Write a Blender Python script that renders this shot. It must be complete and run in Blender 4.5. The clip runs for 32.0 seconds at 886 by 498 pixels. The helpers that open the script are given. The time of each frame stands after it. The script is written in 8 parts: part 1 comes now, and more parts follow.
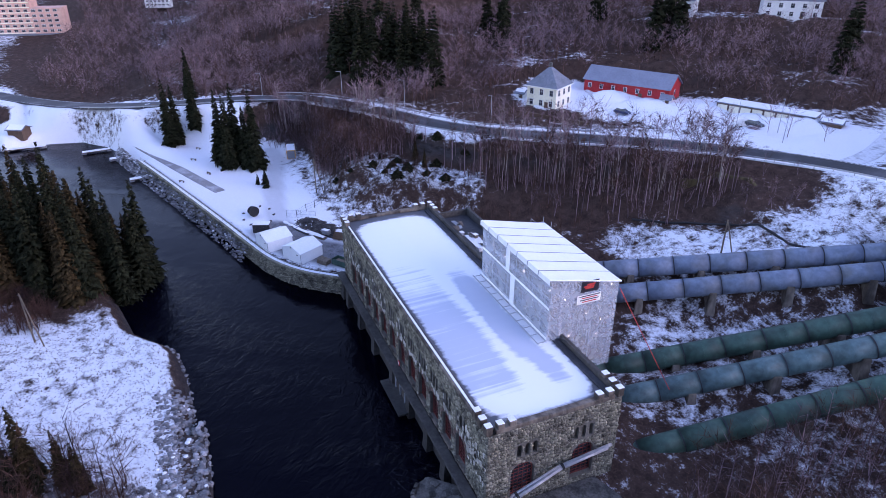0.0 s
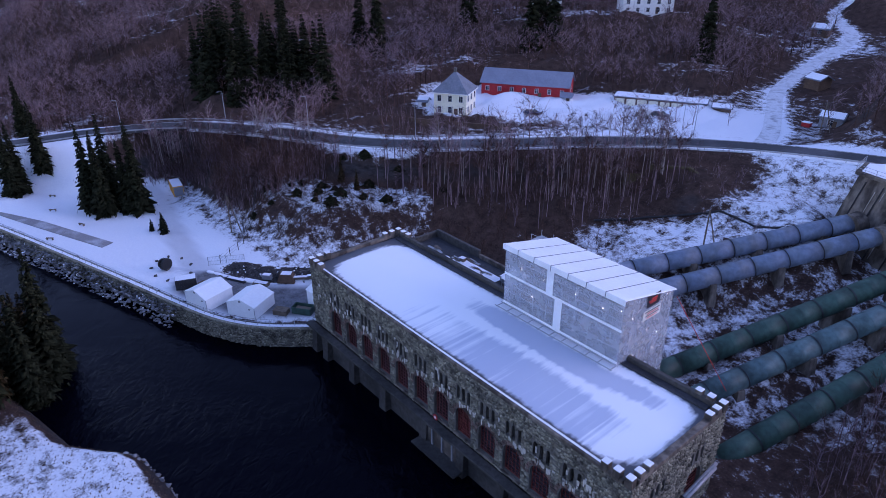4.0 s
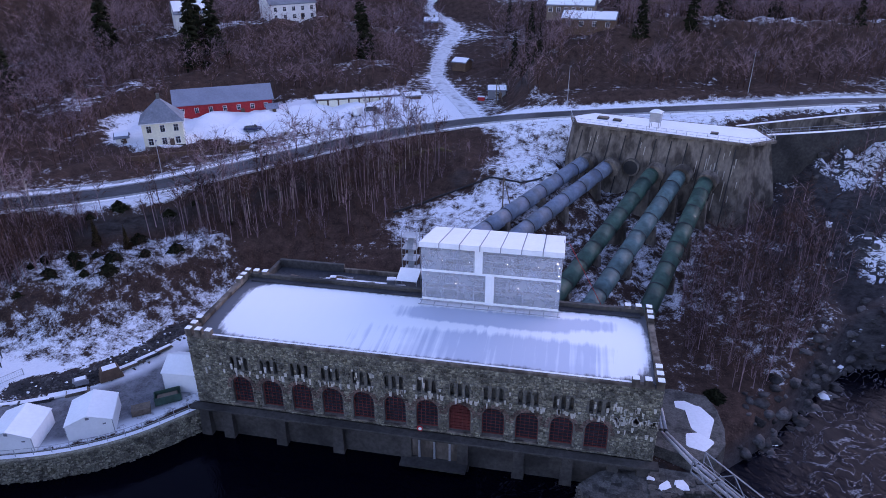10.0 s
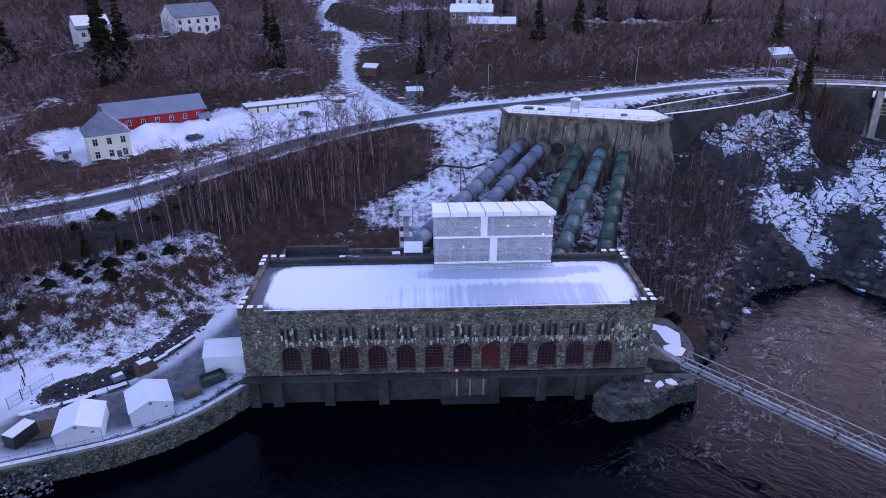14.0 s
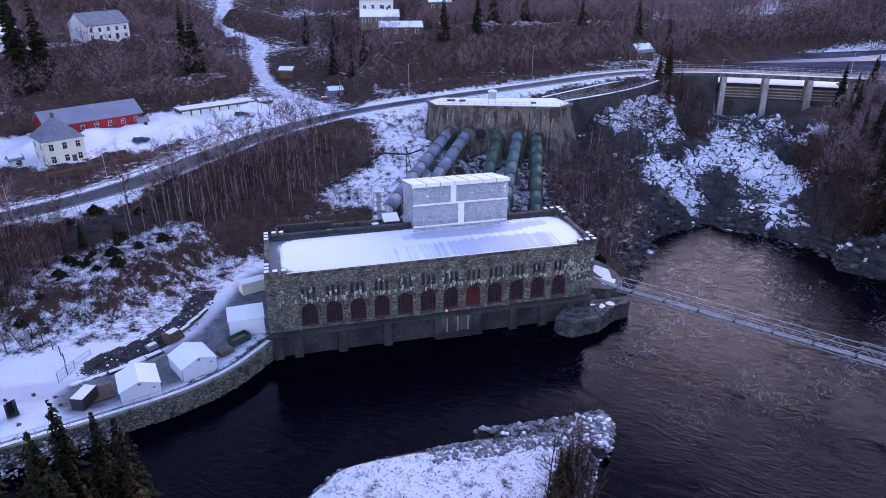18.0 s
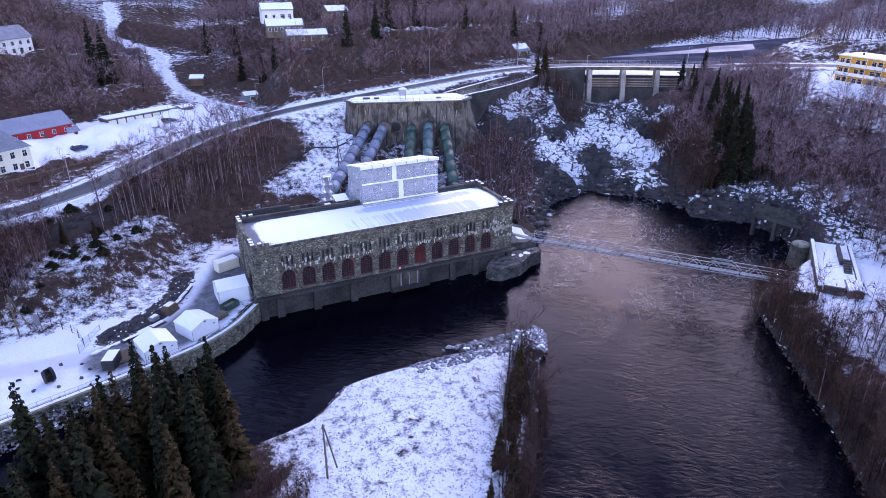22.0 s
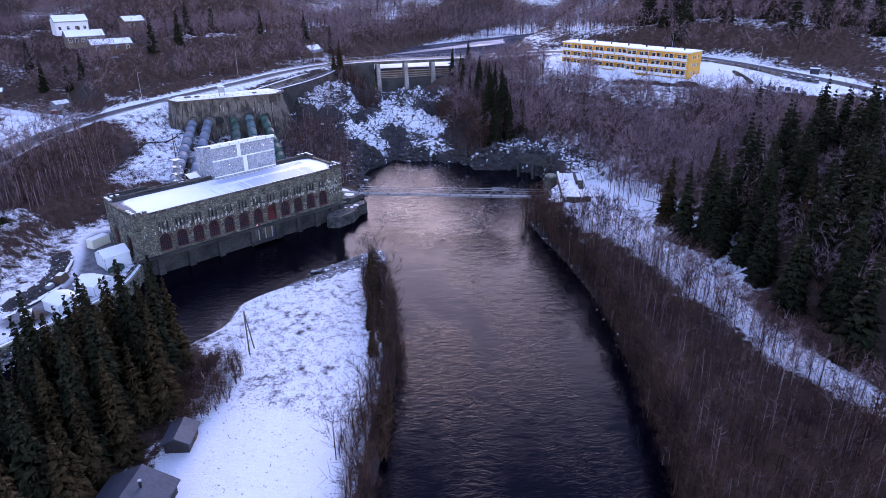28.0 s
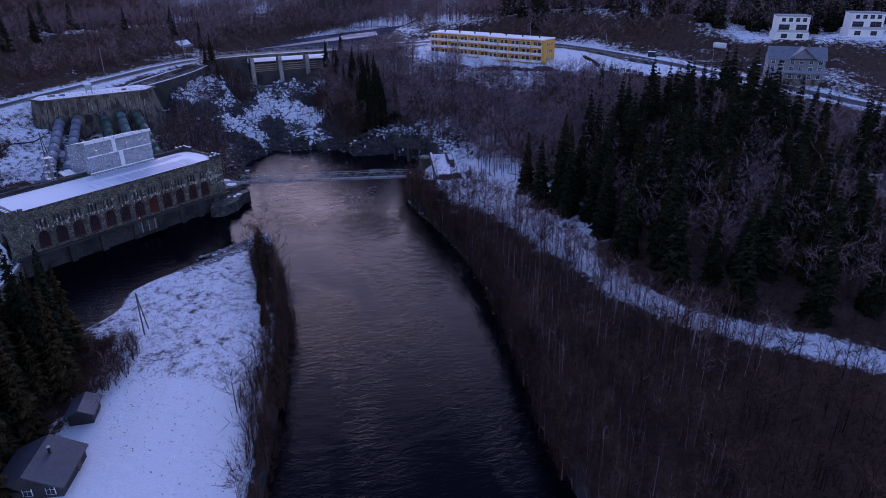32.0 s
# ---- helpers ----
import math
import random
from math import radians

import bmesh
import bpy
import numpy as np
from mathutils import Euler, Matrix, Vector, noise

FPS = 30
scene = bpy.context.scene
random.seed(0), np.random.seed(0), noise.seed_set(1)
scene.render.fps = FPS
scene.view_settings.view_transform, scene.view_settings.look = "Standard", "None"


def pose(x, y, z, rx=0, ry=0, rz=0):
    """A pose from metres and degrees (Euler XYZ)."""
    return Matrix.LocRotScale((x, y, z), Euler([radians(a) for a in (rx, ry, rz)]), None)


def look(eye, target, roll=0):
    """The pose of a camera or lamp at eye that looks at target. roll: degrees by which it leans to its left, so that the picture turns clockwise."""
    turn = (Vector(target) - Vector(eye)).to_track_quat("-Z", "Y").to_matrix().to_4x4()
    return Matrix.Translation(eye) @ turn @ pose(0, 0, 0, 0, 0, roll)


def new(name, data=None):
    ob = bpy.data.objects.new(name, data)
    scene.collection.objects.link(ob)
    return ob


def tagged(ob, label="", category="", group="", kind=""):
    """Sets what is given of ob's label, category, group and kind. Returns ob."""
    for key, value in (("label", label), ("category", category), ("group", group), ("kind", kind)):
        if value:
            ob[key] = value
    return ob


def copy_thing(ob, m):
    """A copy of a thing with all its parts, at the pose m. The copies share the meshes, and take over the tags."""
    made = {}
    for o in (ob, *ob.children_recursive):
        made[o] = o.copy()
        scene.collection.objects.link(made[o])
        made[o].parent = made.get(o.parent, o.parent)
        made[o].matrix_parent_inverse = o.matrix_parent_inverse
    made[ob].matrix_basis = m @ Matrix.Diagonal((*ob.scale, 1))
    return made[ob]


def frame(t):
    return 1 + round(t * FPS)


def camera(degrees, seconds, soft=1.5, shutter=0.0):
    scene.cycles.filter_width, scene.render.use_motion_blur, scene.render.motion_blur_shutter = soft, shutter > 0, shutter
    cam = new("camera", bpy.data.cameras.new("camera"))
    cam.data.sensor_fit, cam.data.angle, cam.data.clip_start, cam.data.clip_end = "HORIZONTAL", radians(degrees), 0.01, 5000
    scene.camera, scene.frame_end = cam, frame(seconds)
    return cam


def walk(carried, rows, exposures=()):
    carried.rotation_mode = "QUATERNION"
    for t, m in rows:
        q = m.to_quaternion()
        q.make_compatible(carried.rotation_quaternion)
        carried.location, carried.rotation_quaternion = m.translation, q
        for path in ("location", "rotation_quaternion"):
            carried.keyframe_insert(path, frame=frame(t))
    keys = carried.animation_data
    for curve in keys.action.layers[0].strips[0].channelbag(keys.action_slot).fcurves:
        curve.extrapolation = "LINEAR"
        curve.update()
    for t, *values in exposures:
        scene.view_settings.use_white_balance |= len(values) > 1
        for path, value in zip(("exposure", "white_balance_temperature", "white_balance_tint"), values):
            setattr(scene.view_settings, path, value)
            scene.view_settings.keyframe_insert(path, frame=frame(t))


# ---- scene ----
cam = camera(68.6, 32.0, soft=0.35)
PATH = [
    (0, (76.441, -24.589, 64.226), (74.795, -23.9, 63.323), -0.0),
    (0.5, (73.552, -27.107, 64.046), (71.919, -26.384, 63.146), 0.0),
    (1, (70.676, -29.548, 63.884), (69.053, -28.8, 62.987), -0.0),
    (1.5, (67.784, -31.86, 63.776), (66.173, -31.083, 62.881), 0.0),
    (2, (64.845, -34.024, 63.691), (63.26, -33.193, 62.799), -0.1),
    (2.5, (61.849, -36.189, 63.482), (60.308, -35.278, 62.591), -0.1),
    (3, (58.822, -38.218, 63.274), (57.333, -37.222, 62.385), -0.3),
    (3.5, (55.805, -40.293, 62.995), (54.372, -39.217, 62.107), -0.2),
    (5.5, (43.23, -47.577, 61.957), (42.077, -46.199, 61.077), -0.2),
    (6, (40.144, -49.459, 61.834), (39.077, -48.013, 60.956), -0.5),
    (7, (34.001, -53.177, 61.767), (33.094, -51.625, 60.891), -0.2),
    (8, (28.155, -56.654, 61.786), (27.418, -55.013, 60.912), -0.3),
    (9, (22.63, -60.002, 61.905), (22.082, -58.285, 61.038), -0.5),
    (10, (17.172, -63.741, 62.173), (16.815, -61.973, 61.309), -0.3),
    (10.5, (14.568, -65.739, 62.162), (14.31, -63.952, 61.301), -0.2),
    (11, (12.046, -67.806, 62.115), (11.836, -66.011, 61.257), -0.2),
    (12, (6.89, -72.08, 62.072), (6.773, -70.273, 61.224), -0.2),
    (13, (1.802, -76.56, 62.176), (1.774, -74.745, 61.337), -0.4),
    (14, (-3.551, -80.967, 62.437), (-3.489, -79.151, 61.601), -0.2),
    (14.5, (-6.248, -83.281, 62.54), (-6.135, -81.467, 61.706), -0.1),
    (16.5, (-17.01, -92.81, 63.355), (-16.706, -91.015, 62.528), 0.2),
    (17, (-19.668, -95.283, 63.637), (-19.32, -93.495, 62.81), 0.1),
    (18, (-24.858, -100.395, 64.58), (-24.411, -98.629, 63.753), 0.2),
    (19, (-30.073, -105.594, 65.478), (-29.536, -103.854, 64.653), 0.0),
    (20, (-35.298, -110.996, 66.362), (-34.674, -109.283, 65.539), -0.0),
    (21, (-40.769, -116.263, 67.326), (-40.066, -114.581, 66.504), -0.0),
    (22, (-46.229, -121.324, 68.002), (-45.44, -119.678, 67.184), 0.0),
    (23, (-51.683, -126.755, 68.342), (-50.81, -125.149, 67.531), 0.1),
    (24, (-57.004, -132.301, 68.384), (-56.034, -130.748, 67.579), -0.0),
    (24.5, (-59.62, -134.948, 68.437), (-58.614, -133.417, 67.634), -0.0),
    (26.5, (-70.166, -144.761, 68.774), (-69.003, -143.343, 67.976), -0.2),
    (27, (-72.816, -147.133, 68.839), (-71.609, -145.751, 68.042), -0.2),
    (28, (-77.984, -151.674, 68.942), (-76.694, -150.369, 68.145), -0.3),
    (29, (-82.238, -155.847, 68.999), (-80.877, -154.618, 68.201), -0.2),
    (30, (-85.554, -159.415, 69.1), (-84.13, -158.264, 68.295), -0.3),
    (30.5, (-86.585, -160.806, 69.185), (-85.138, -159.687, 68.377), -0.4),
    (31, (-87.03, -161.85, 69.323), (-85.575, -160.744, 68.511), -0.4),
    (32, (-87.124, -163.442, 69.686), (-85.628, -162.395, 68.87), -0.3),
]
EXPOSURES = [(0, 2.05, 6050, 44), (3, 1.58, 5700, 46), (6, 1.43, 5550, 48), (9, 1.65, 5920, 48), (13, 1.77, 6000, 50), (19, 2.1, 6050, 50), (24, 2.48, 6150, 50), (28, 2.24, 6000, 48), (30, 1.52, 5750, 49), (32, 0.87, 5450, 52)]
walk(cam, [(t, look(eye, target, roll)) for t, eye, target, roll in PATH], EXPOSURES)

# ---- sky and sun: a dull winter dusk, the sun low behind thin cloud up the valley ----
SUN_ELEV, SUN_ROT = radians(10), radians(44)
world = bpy.data.worlds.new("world")
scene.world = world
world.use_nodes = True
wt = world.node_tree
sky = wt.nodes.new("ShaderNodeTexSky")
sky.sky_type, sky.sun_disc = "NISHITA", False
sky.sun_elevation, sky.sun_rotation = SUN_ELEV, SUN_ROT
sky.air_density, sky.dust_density, sky.ozone_density = 1.0, 0.4, 1.2
wt.nodes["Background"].inputs["Strength"].default_value = 0.15
wt.links.new(sky.outputs[0], wt.nodes["Background"].inputs["Color"])
sun = new("sun", bpy.data.lights.new("sun", "SUN"))
sun.data.energy, sun.data.angle, sun.data.color = 0.5, radians(60), (1.0, 0.95, 0.92)
sun.matrix_world = look((0, 0, 0), (-math.sin(SUN_ROT) * math.cos(SUN_ELEV), -math.cos(SUN_ROT) * math.cos(SUN_ELEV), -math.sin(SUN_ELEV)))

# ---- materials ----
def mat(name, color, rough=0.7, metal=0.0, var=0.25, scale=3.0, bump=0.15, fine=25.0, color2=None, mask=(0.45, 0.65), spec=0.3, island=0.0, mapping=(1, 1, 1)):
    """A surface with variation at two scales; color2 mixes in by a noise mask."""
    m = bpy.data.materials.new(name)
    m.use_nodes = True
    nt = m.node_tree
    n, l = nt.nodes, nt.links
    b = n["Principled BSDF"]
    b.inputs["Roughness"].default_value, b.inputs["Metallic"].default_value = rough, metal
    b.inputs["Specular IOR Level"].default_value = spec
    mp = n.new("ShaderNodeMapping")
    mp.inputs["Scale"].default_value = mapping
    geo = n.new("ShaderNodeNewGeometry")
    l.new(geo.outputs["Position"], mp.inputs["Vector"])
    big = n.new("ShaderNodeTexNoise")
    big.inputs["Scale"].default_value, big.inputs["Detail"].default_value = scale / 10, 5
    l.new(mp.outputs[0], big.inputs["Vector"])
    small = n.new("ShaderNodeTexNoise")
    small.inputs["Scale"].default_value, small.inputs["Detail"].default_value = fine / 10, 6
    l.new(mp.outputs[0], small.inputs["Vector"])
    ramp = n.new("ShaderNodeMapRange")
    ramp.inputs[1].default_value, ramp.inputs[2].default_value = mask
    l.new(big.outputs[0], ramp.inputs[0])
    mix = n.new("ShaderNodeMix")
    mix.data_type = "RGBA"
    mix.inputs[6].default_value = (*color, 1)
    mix.inputs[7].default_value = (*(color2 or [c * (1 - var) for c in color]), 1)
    l.new(ramp.outputs[0], mix.inputs[0])
    val = n.new("ShaderNodeMapRange")
    val.inputs[1].default_value, val.inputs[2].default_value = 0.25, 0.75
    val.inputs[3].default_value, val.inputs[4].default_value = 1 - var, 1 + var
    l.new(small.outputs[0], val.inputs[0])
    hsv = n.new("ShaderNodeHueSaturation")
    l.new(mix.outputs[2], hsv.inputs["Color"])
    last = val.outputs[0]
    if island:
        oi = n.new("ShaderNodeObjectInfo")
        add = n.new("ShaderNodeMath")
        add.operation = "ADD"
        l.new(geo.outputs["Random Per Island"], add.inputs[0])
        l.new(oi.outputs["Random"], add.inputs[1])
        frac = n.new("ShaderNodeMath")
        frac.operation = "FRACT"
        l.new(add.outputs[0], frac.inputs[0])
        r2 = n.new("ShaderNodeMapRange")
        r2.inputs[3].default_value, r2.inputs[4].default_value = 1 - island, 1 + island
        l.new(frac.outputs[0], r2.inputs[0])
        mul = n.new("ShaderNodeMath")
        mul.operation = "MULTIPLY"
        l.new(last, mul.inputs[0])
        l.new(r2.outputs[0], mul.inputs[1])
        last = mul.outputs[0]
    l.new(last, hsv.inputs["Value"])
    l.new(hsv.outputs[0], b.inputs["Base Color"])
    if bump:
        bp = n.new("ShaderNodeBump")
        bp.inputs["Strength"].default_value, bp.inputs["Distance"].default_value = bump, 0.3
        l.new(small.outputs[0], bp.inputs["Height"])
        l.new(bp.outputs[0], b.inputs["Normal"])
    return m


def glow(name, color, strength):
    m = bpy.data.materials.new(name)
    m.use_nodes = True
    b = m.node_tree.nodes["Principled BSDF"]
    b.inputs["Base Color"].default_value = (*color, 1)
    b.inputs["Emission Color"].default_value, b.inputs["Emission Strength"].default_value = (*color, 1), strength
    return m


def ground_material():
    """Dead grass and leaf litter, rock and lying snow, by the cover painted on the ground."""
    m = bpy.data.materials.new("winter_ground")
    m.use_nodes = True
    n, l = m.node_tree.nodes, m.node_tree.links
    b = n["Principled BSDF"]
    geo = n.new("ShaderNodeNewGeometry")
    at = n.new("ShaderNodeAttribute")
    at.attribute_name = "cover"
    sep = n.new("ShaderNodeSeparateColor")
    l.new(at.outputs["Color"], sep.inputs[0])

    def tex(scale, detail=6, rough=0.6, stretch=None):
        t = n.new("ShaderNodeTexNoise")
        t.inputs["Scale"].default_value, t.inputs["Detail"].default_value, t.inputs["Roughness"].default_value = scale, detail, rough
        if stretch:
            mp = n.new("ShaderNodeMapping")
            mp.inputs["Scale"].default_value = stretch
            l.new(geo.outputs["Position"], mp.inputs["Vector"])
            l.new(mp.outputs[0], t.inputs["Vector"])
        else:
            l.new(geo.outputs["Position"], t.inputs["Vector"])
        return t.outputs[0]

    def ramp(src, lo, hi, a=0.0, z=1.0):
        r = n.new("ShaderNodeMapRange")
        r.inputs[1].default_value, r.inputs[2].default_value, r.inputs[3].default_value, r.inputs[4].default_value = lo, hi, a, z
        l.new(src, r.inputs[0])
        return r.outputs[0]

    def math2(op, x, y):
        k = n.new("ShaderNodeMath")
        k.operation = op
        for i, v in enumerate((x, y)):
            if isinstance(v, float):
                k.inputs[i].default_value = v
            else:
                l.new(v, k.inputs[i])
        return k.outputs[0]

    def mixc(f, a, c):
        k = n.new("ShaderNodeMix")
        k.data_type = "RGBA"
        l.new(f, k.inputs[0])
        for i, v in ((6, a), (7, c)):
            if isinstance(v, tuple):
                k.inputs[i].default_value = (*v, 1)
            else:
                l.new(v, k.inputs[i])
        return k.outputs[2]

    n1, n2, n3 = tex(0.07, 4), tex(0.55, 8, 0.68), tex(3.0, 8, 0.7)
    litter = mixc(ramp(n2, 0.35, 0.65), (0.085, 0.052, 0.042), (0.032, 0.021, 0.018))
    litter = mixc(ramp(n3, 0.5, 0.7, 0, 0.6), litter, (0.13, 0.082, 0.060))
    rock = mixc(ramp(tex(0.5, 10, 0.75, (1, 1, 3)), 0.35, 0.7), (0.018, 0.017, 0.019), (0.085, 0.080, 0.082))
    base = mixc(sep.outputs[1], litter, rock)
    # snow lies where the cover says, broken by tussocks
    up = n.new("ShaderNodeSeparateXYZ")
    l.new(geo.outputs["Normal"], up.inputs[0])
    steep = ramp(up.outputs[2], 0.55, 0.93)
    noise_sum = math2("ADD", math2("MULTIPLY", n2, 0.62), math2("MULTIPLY", n3, 0.30))
    noise_sum = math2("ADD", noise_sum, math2("MULTIPLY", n1, 0.25))
    want = math2("ADD", math2("MULTIPLY", sep.outputs[0], 1.0), math2("MULTIPLY", steep, 0.15))
    # thin bare ledges between the snow on bedded rock
    ledge = math2("ABSOLUTE", math2("SUBTRACT", tex(0.22, 7, 0.62, (1.0, 0.55, 2.6)), 0.5), 0.0)
    want = math2("SUBTRACT", want, math2("MULTIPLY", sep.outputs[1], ramp(ledge, 0.0, 0.05, 0.26, 0.0)))
    warp = n.new("ShaderNodeTexNoise")
    warp.inputs["Scale"].default_value, warp.inputs["Detail"].default_value = 0.35, 4
    l.new(geo.outputs["Position"], warp.inputs["Vector"])
    shift = n.new("ShaderNodeVectorMath")
    shift.operation, shift.inputs[1].default_value = "MULTIPLY_ADD", (5.0, 5.0, 5.0)
    l.new(warp.outputs["Color"], shift.inputs[0])
    l.new(geo.outputs["Position"], shift.inputs[2])
    for size, width, deep, dip in ((0.17, 0.05, 0.55, (0.5, 1.5, 1.9)), (0.42, 0.07, 0.34, (0.4, 1.7, 1.7))):
        mp = n.new("ShaderNodeMapping")
        mp.inputs["Scale"].default_value, mp.inputs["Rotation"].default_value[2] = dip, 0.5
        l.new(shift.outputs[0], mp.inputs["Vector"])
        vo = n.new("ShaderNodeTexVoronoi")
        vo.feature = "DISTANCE_TO_EDGE"
        vo.inputs["Scale"].default_value = size
        l.new(mp.outputs[0], vo.inputs["Vector"])
        want = math2("SUBTRACT", want, math2("MULTIPLY", sep.outputs[1], ramp(vo.outputs["Distance"], 0.0, width, deep, 0.0)))
    f = ramp(math2("SUBTRACT", math2("ADD", want, math2("MULTIPLY", noise_sum, -1.0)), -0.0), -0.05, 0.07)
    snow = mixc(ramp(n3, 0.3, 0.7), (0.80, 0.82, 0.86), (0.68, 0.71, 0.78))
    col = mixc(f, base, snow)
    # bare gravel and driven ice, the third cover
    grav = mixc(ramp(n3, 0.35, 0.65), (0.06, 0.06, 0.066), (0.13, 0.13, 0.145))
    col = mixc(math2("MULTIPLY", sep.outputs[2], ramp(n2, 0.25, 0.6, 0.8, 1.0)), col, grav)
    l.new(col, b.inputs["Base Color"])
    b.inputs["Roughness"].default_value, b.inputs["Specular IOR Level"].default_value = 0.9, 0.05
    bp = n.new("ShaderNodeBump")
    bp.inputs["Strength"].default_value, bp.inputs["Distance"].default_value = 0.6, 0.5
    l.new(math2("ADD", n2, math2("MULTIPLY", n3, 0.4)), bp.inputs["Height"])
    l.new(bp.outputs[0], b.inputs["Normal"])
    return m


def water_material(name):
    """Dark river water: wavelets drawn out along the current, in rough and smooth lanes, and thin foamy lines below the
    gorge that also stand in for glints.
    """
    m = bpy.data.materials.new(name)
    m.use_nodes = True
    n, l = m.node_tree.nodes, m.node_tree.links
    b = n["Principled BSDF"]
    b.inputs["Roughness"].default_value, b.inputs["IOR"].default_value = 0.03, 1.33
    b.inputs["Specular IOR Level"].default_value = 0.09
    b.inputs["Specular Tint"].default_value = (0.78, 0.76, 1.0, 1)
    geo = n.new("ShaderNodeNewGeometry")

    def noise_of(scale, detail, length, width, distortion=0.0, rough=0.5):
        mp = n.new("ShaderNodeMapping")
        mp.vector_type = "TEXTURE"
        mp.inputs["Rotation"].default_value[2] = radians(48)
        mp.inputs["Scale"].default_value = (length, width, 1)
        l.new(geo.outputs["Position"], mp.inputs["Vector"])
        t = n.new("ShaderNodeTexNoise")
        t.inputs["Scale"].default_value, t.inputs["Detail"].default_value = scale, detail
        t.inputs["Distortion"].default_value, t.inputs["Roughness"].default_value = distortion, rough
        l.new(mp.outputs[0], t.inputs["Vector"])
        return t.outputs[0]

    def ramp(src, lo, hi, a=0.0, z=1.0):
        r = n.new("ShaderNodeMapRange")
        r.inputs[1].default_value, r.inputs[2].default_value, r.inputs[3].default_value, r.inputs[4].default_value = lo, hi, a, z
        l.new(src, r.inputs[0])
        return r.outputs[0]

    def op(o, a, c=0.0):
        k = n.new("ShaderNodeMath")
        k.operation = o
        for i, q in enumerate((a, c)):
            if isinstance(q, float):
                k.inputs[i].default_value = q
            else:
                l.new(q, k.inputs[i])
        return k.outputs[0]

    lanes = ramp(noise_of(0.055, 3, 3.0, 1.0, 0.6), 0.40, 0.64, 0.14, 1.0)
    wavelets = noise_of(0.55, 4, 0.8, 1.6, 1.8, 0.6)
    swell = noise_of(0.16, 2, 1.0, 1.6, 1.0)
    dist = n.new("ShaderNodeVectorMath")
    dist.operation = "DISTANCE"
    dist.inputs[1].default_value = (70, 6, 0)
    l.new(geo.outputs["Position"], dist.inputs[0])
    pool = ramp(dist.outputs["Value"], 20.0, 62.0, 1.0, 0.0)
    rough_water = op("MAXIMUM", lanes, op("MULTIPLY", pool, 0.75))
    hgt = op("ADD", op("MULTIPLY", wavelets, rough_water), op("MULTIPLY", swell, 0.35))
    bp = n.new("ShaderNodeBump")
    bp.inputs["Strength"].default_value, bp.inputs["Distance"].default_value = 1.0, 0.20
    l.new(hgt, bp.inputs["Height"])
    l.new(bp.outputs[0], b.inputs["Normal"])
    # pale foamy lines, whose colour also paints bright glints on the pool
    line = op("ABSOLUTE", op("SUBTRACT", noise_of(0.22, 5, 1.6, 1.0, 2.2), 0.5))
    foam_glint = op("MULTIPLY", ramp(line, 0.0, 0.022, 1.0, 0.0), ramp(noise_of(0.07, 4, 1.4, 1.0), 0.46, 0.60))
    foam_glint = op("MULTIPLY", op("MULTIPLY", foam_glint, ramp(noise_of(2.2, 4, 1.0, 1.0), 0.38, 0.62)), op("MULTIPLY", pool, 0.8))
    mx = n.new("ShaderNodeMix")
    mx.data_type = "RGBA"
    mx.inputs[6].default_value, mx.inputs[7].default_value = (0.0010, 0.0009, 0.0034, 1), (0.42, 0.42, 0.46, 1)
    l.new(foam_glint, mx.inputs[0])
    l.new(mx.outputs[2], b.inputs["Base Color"])
    return m


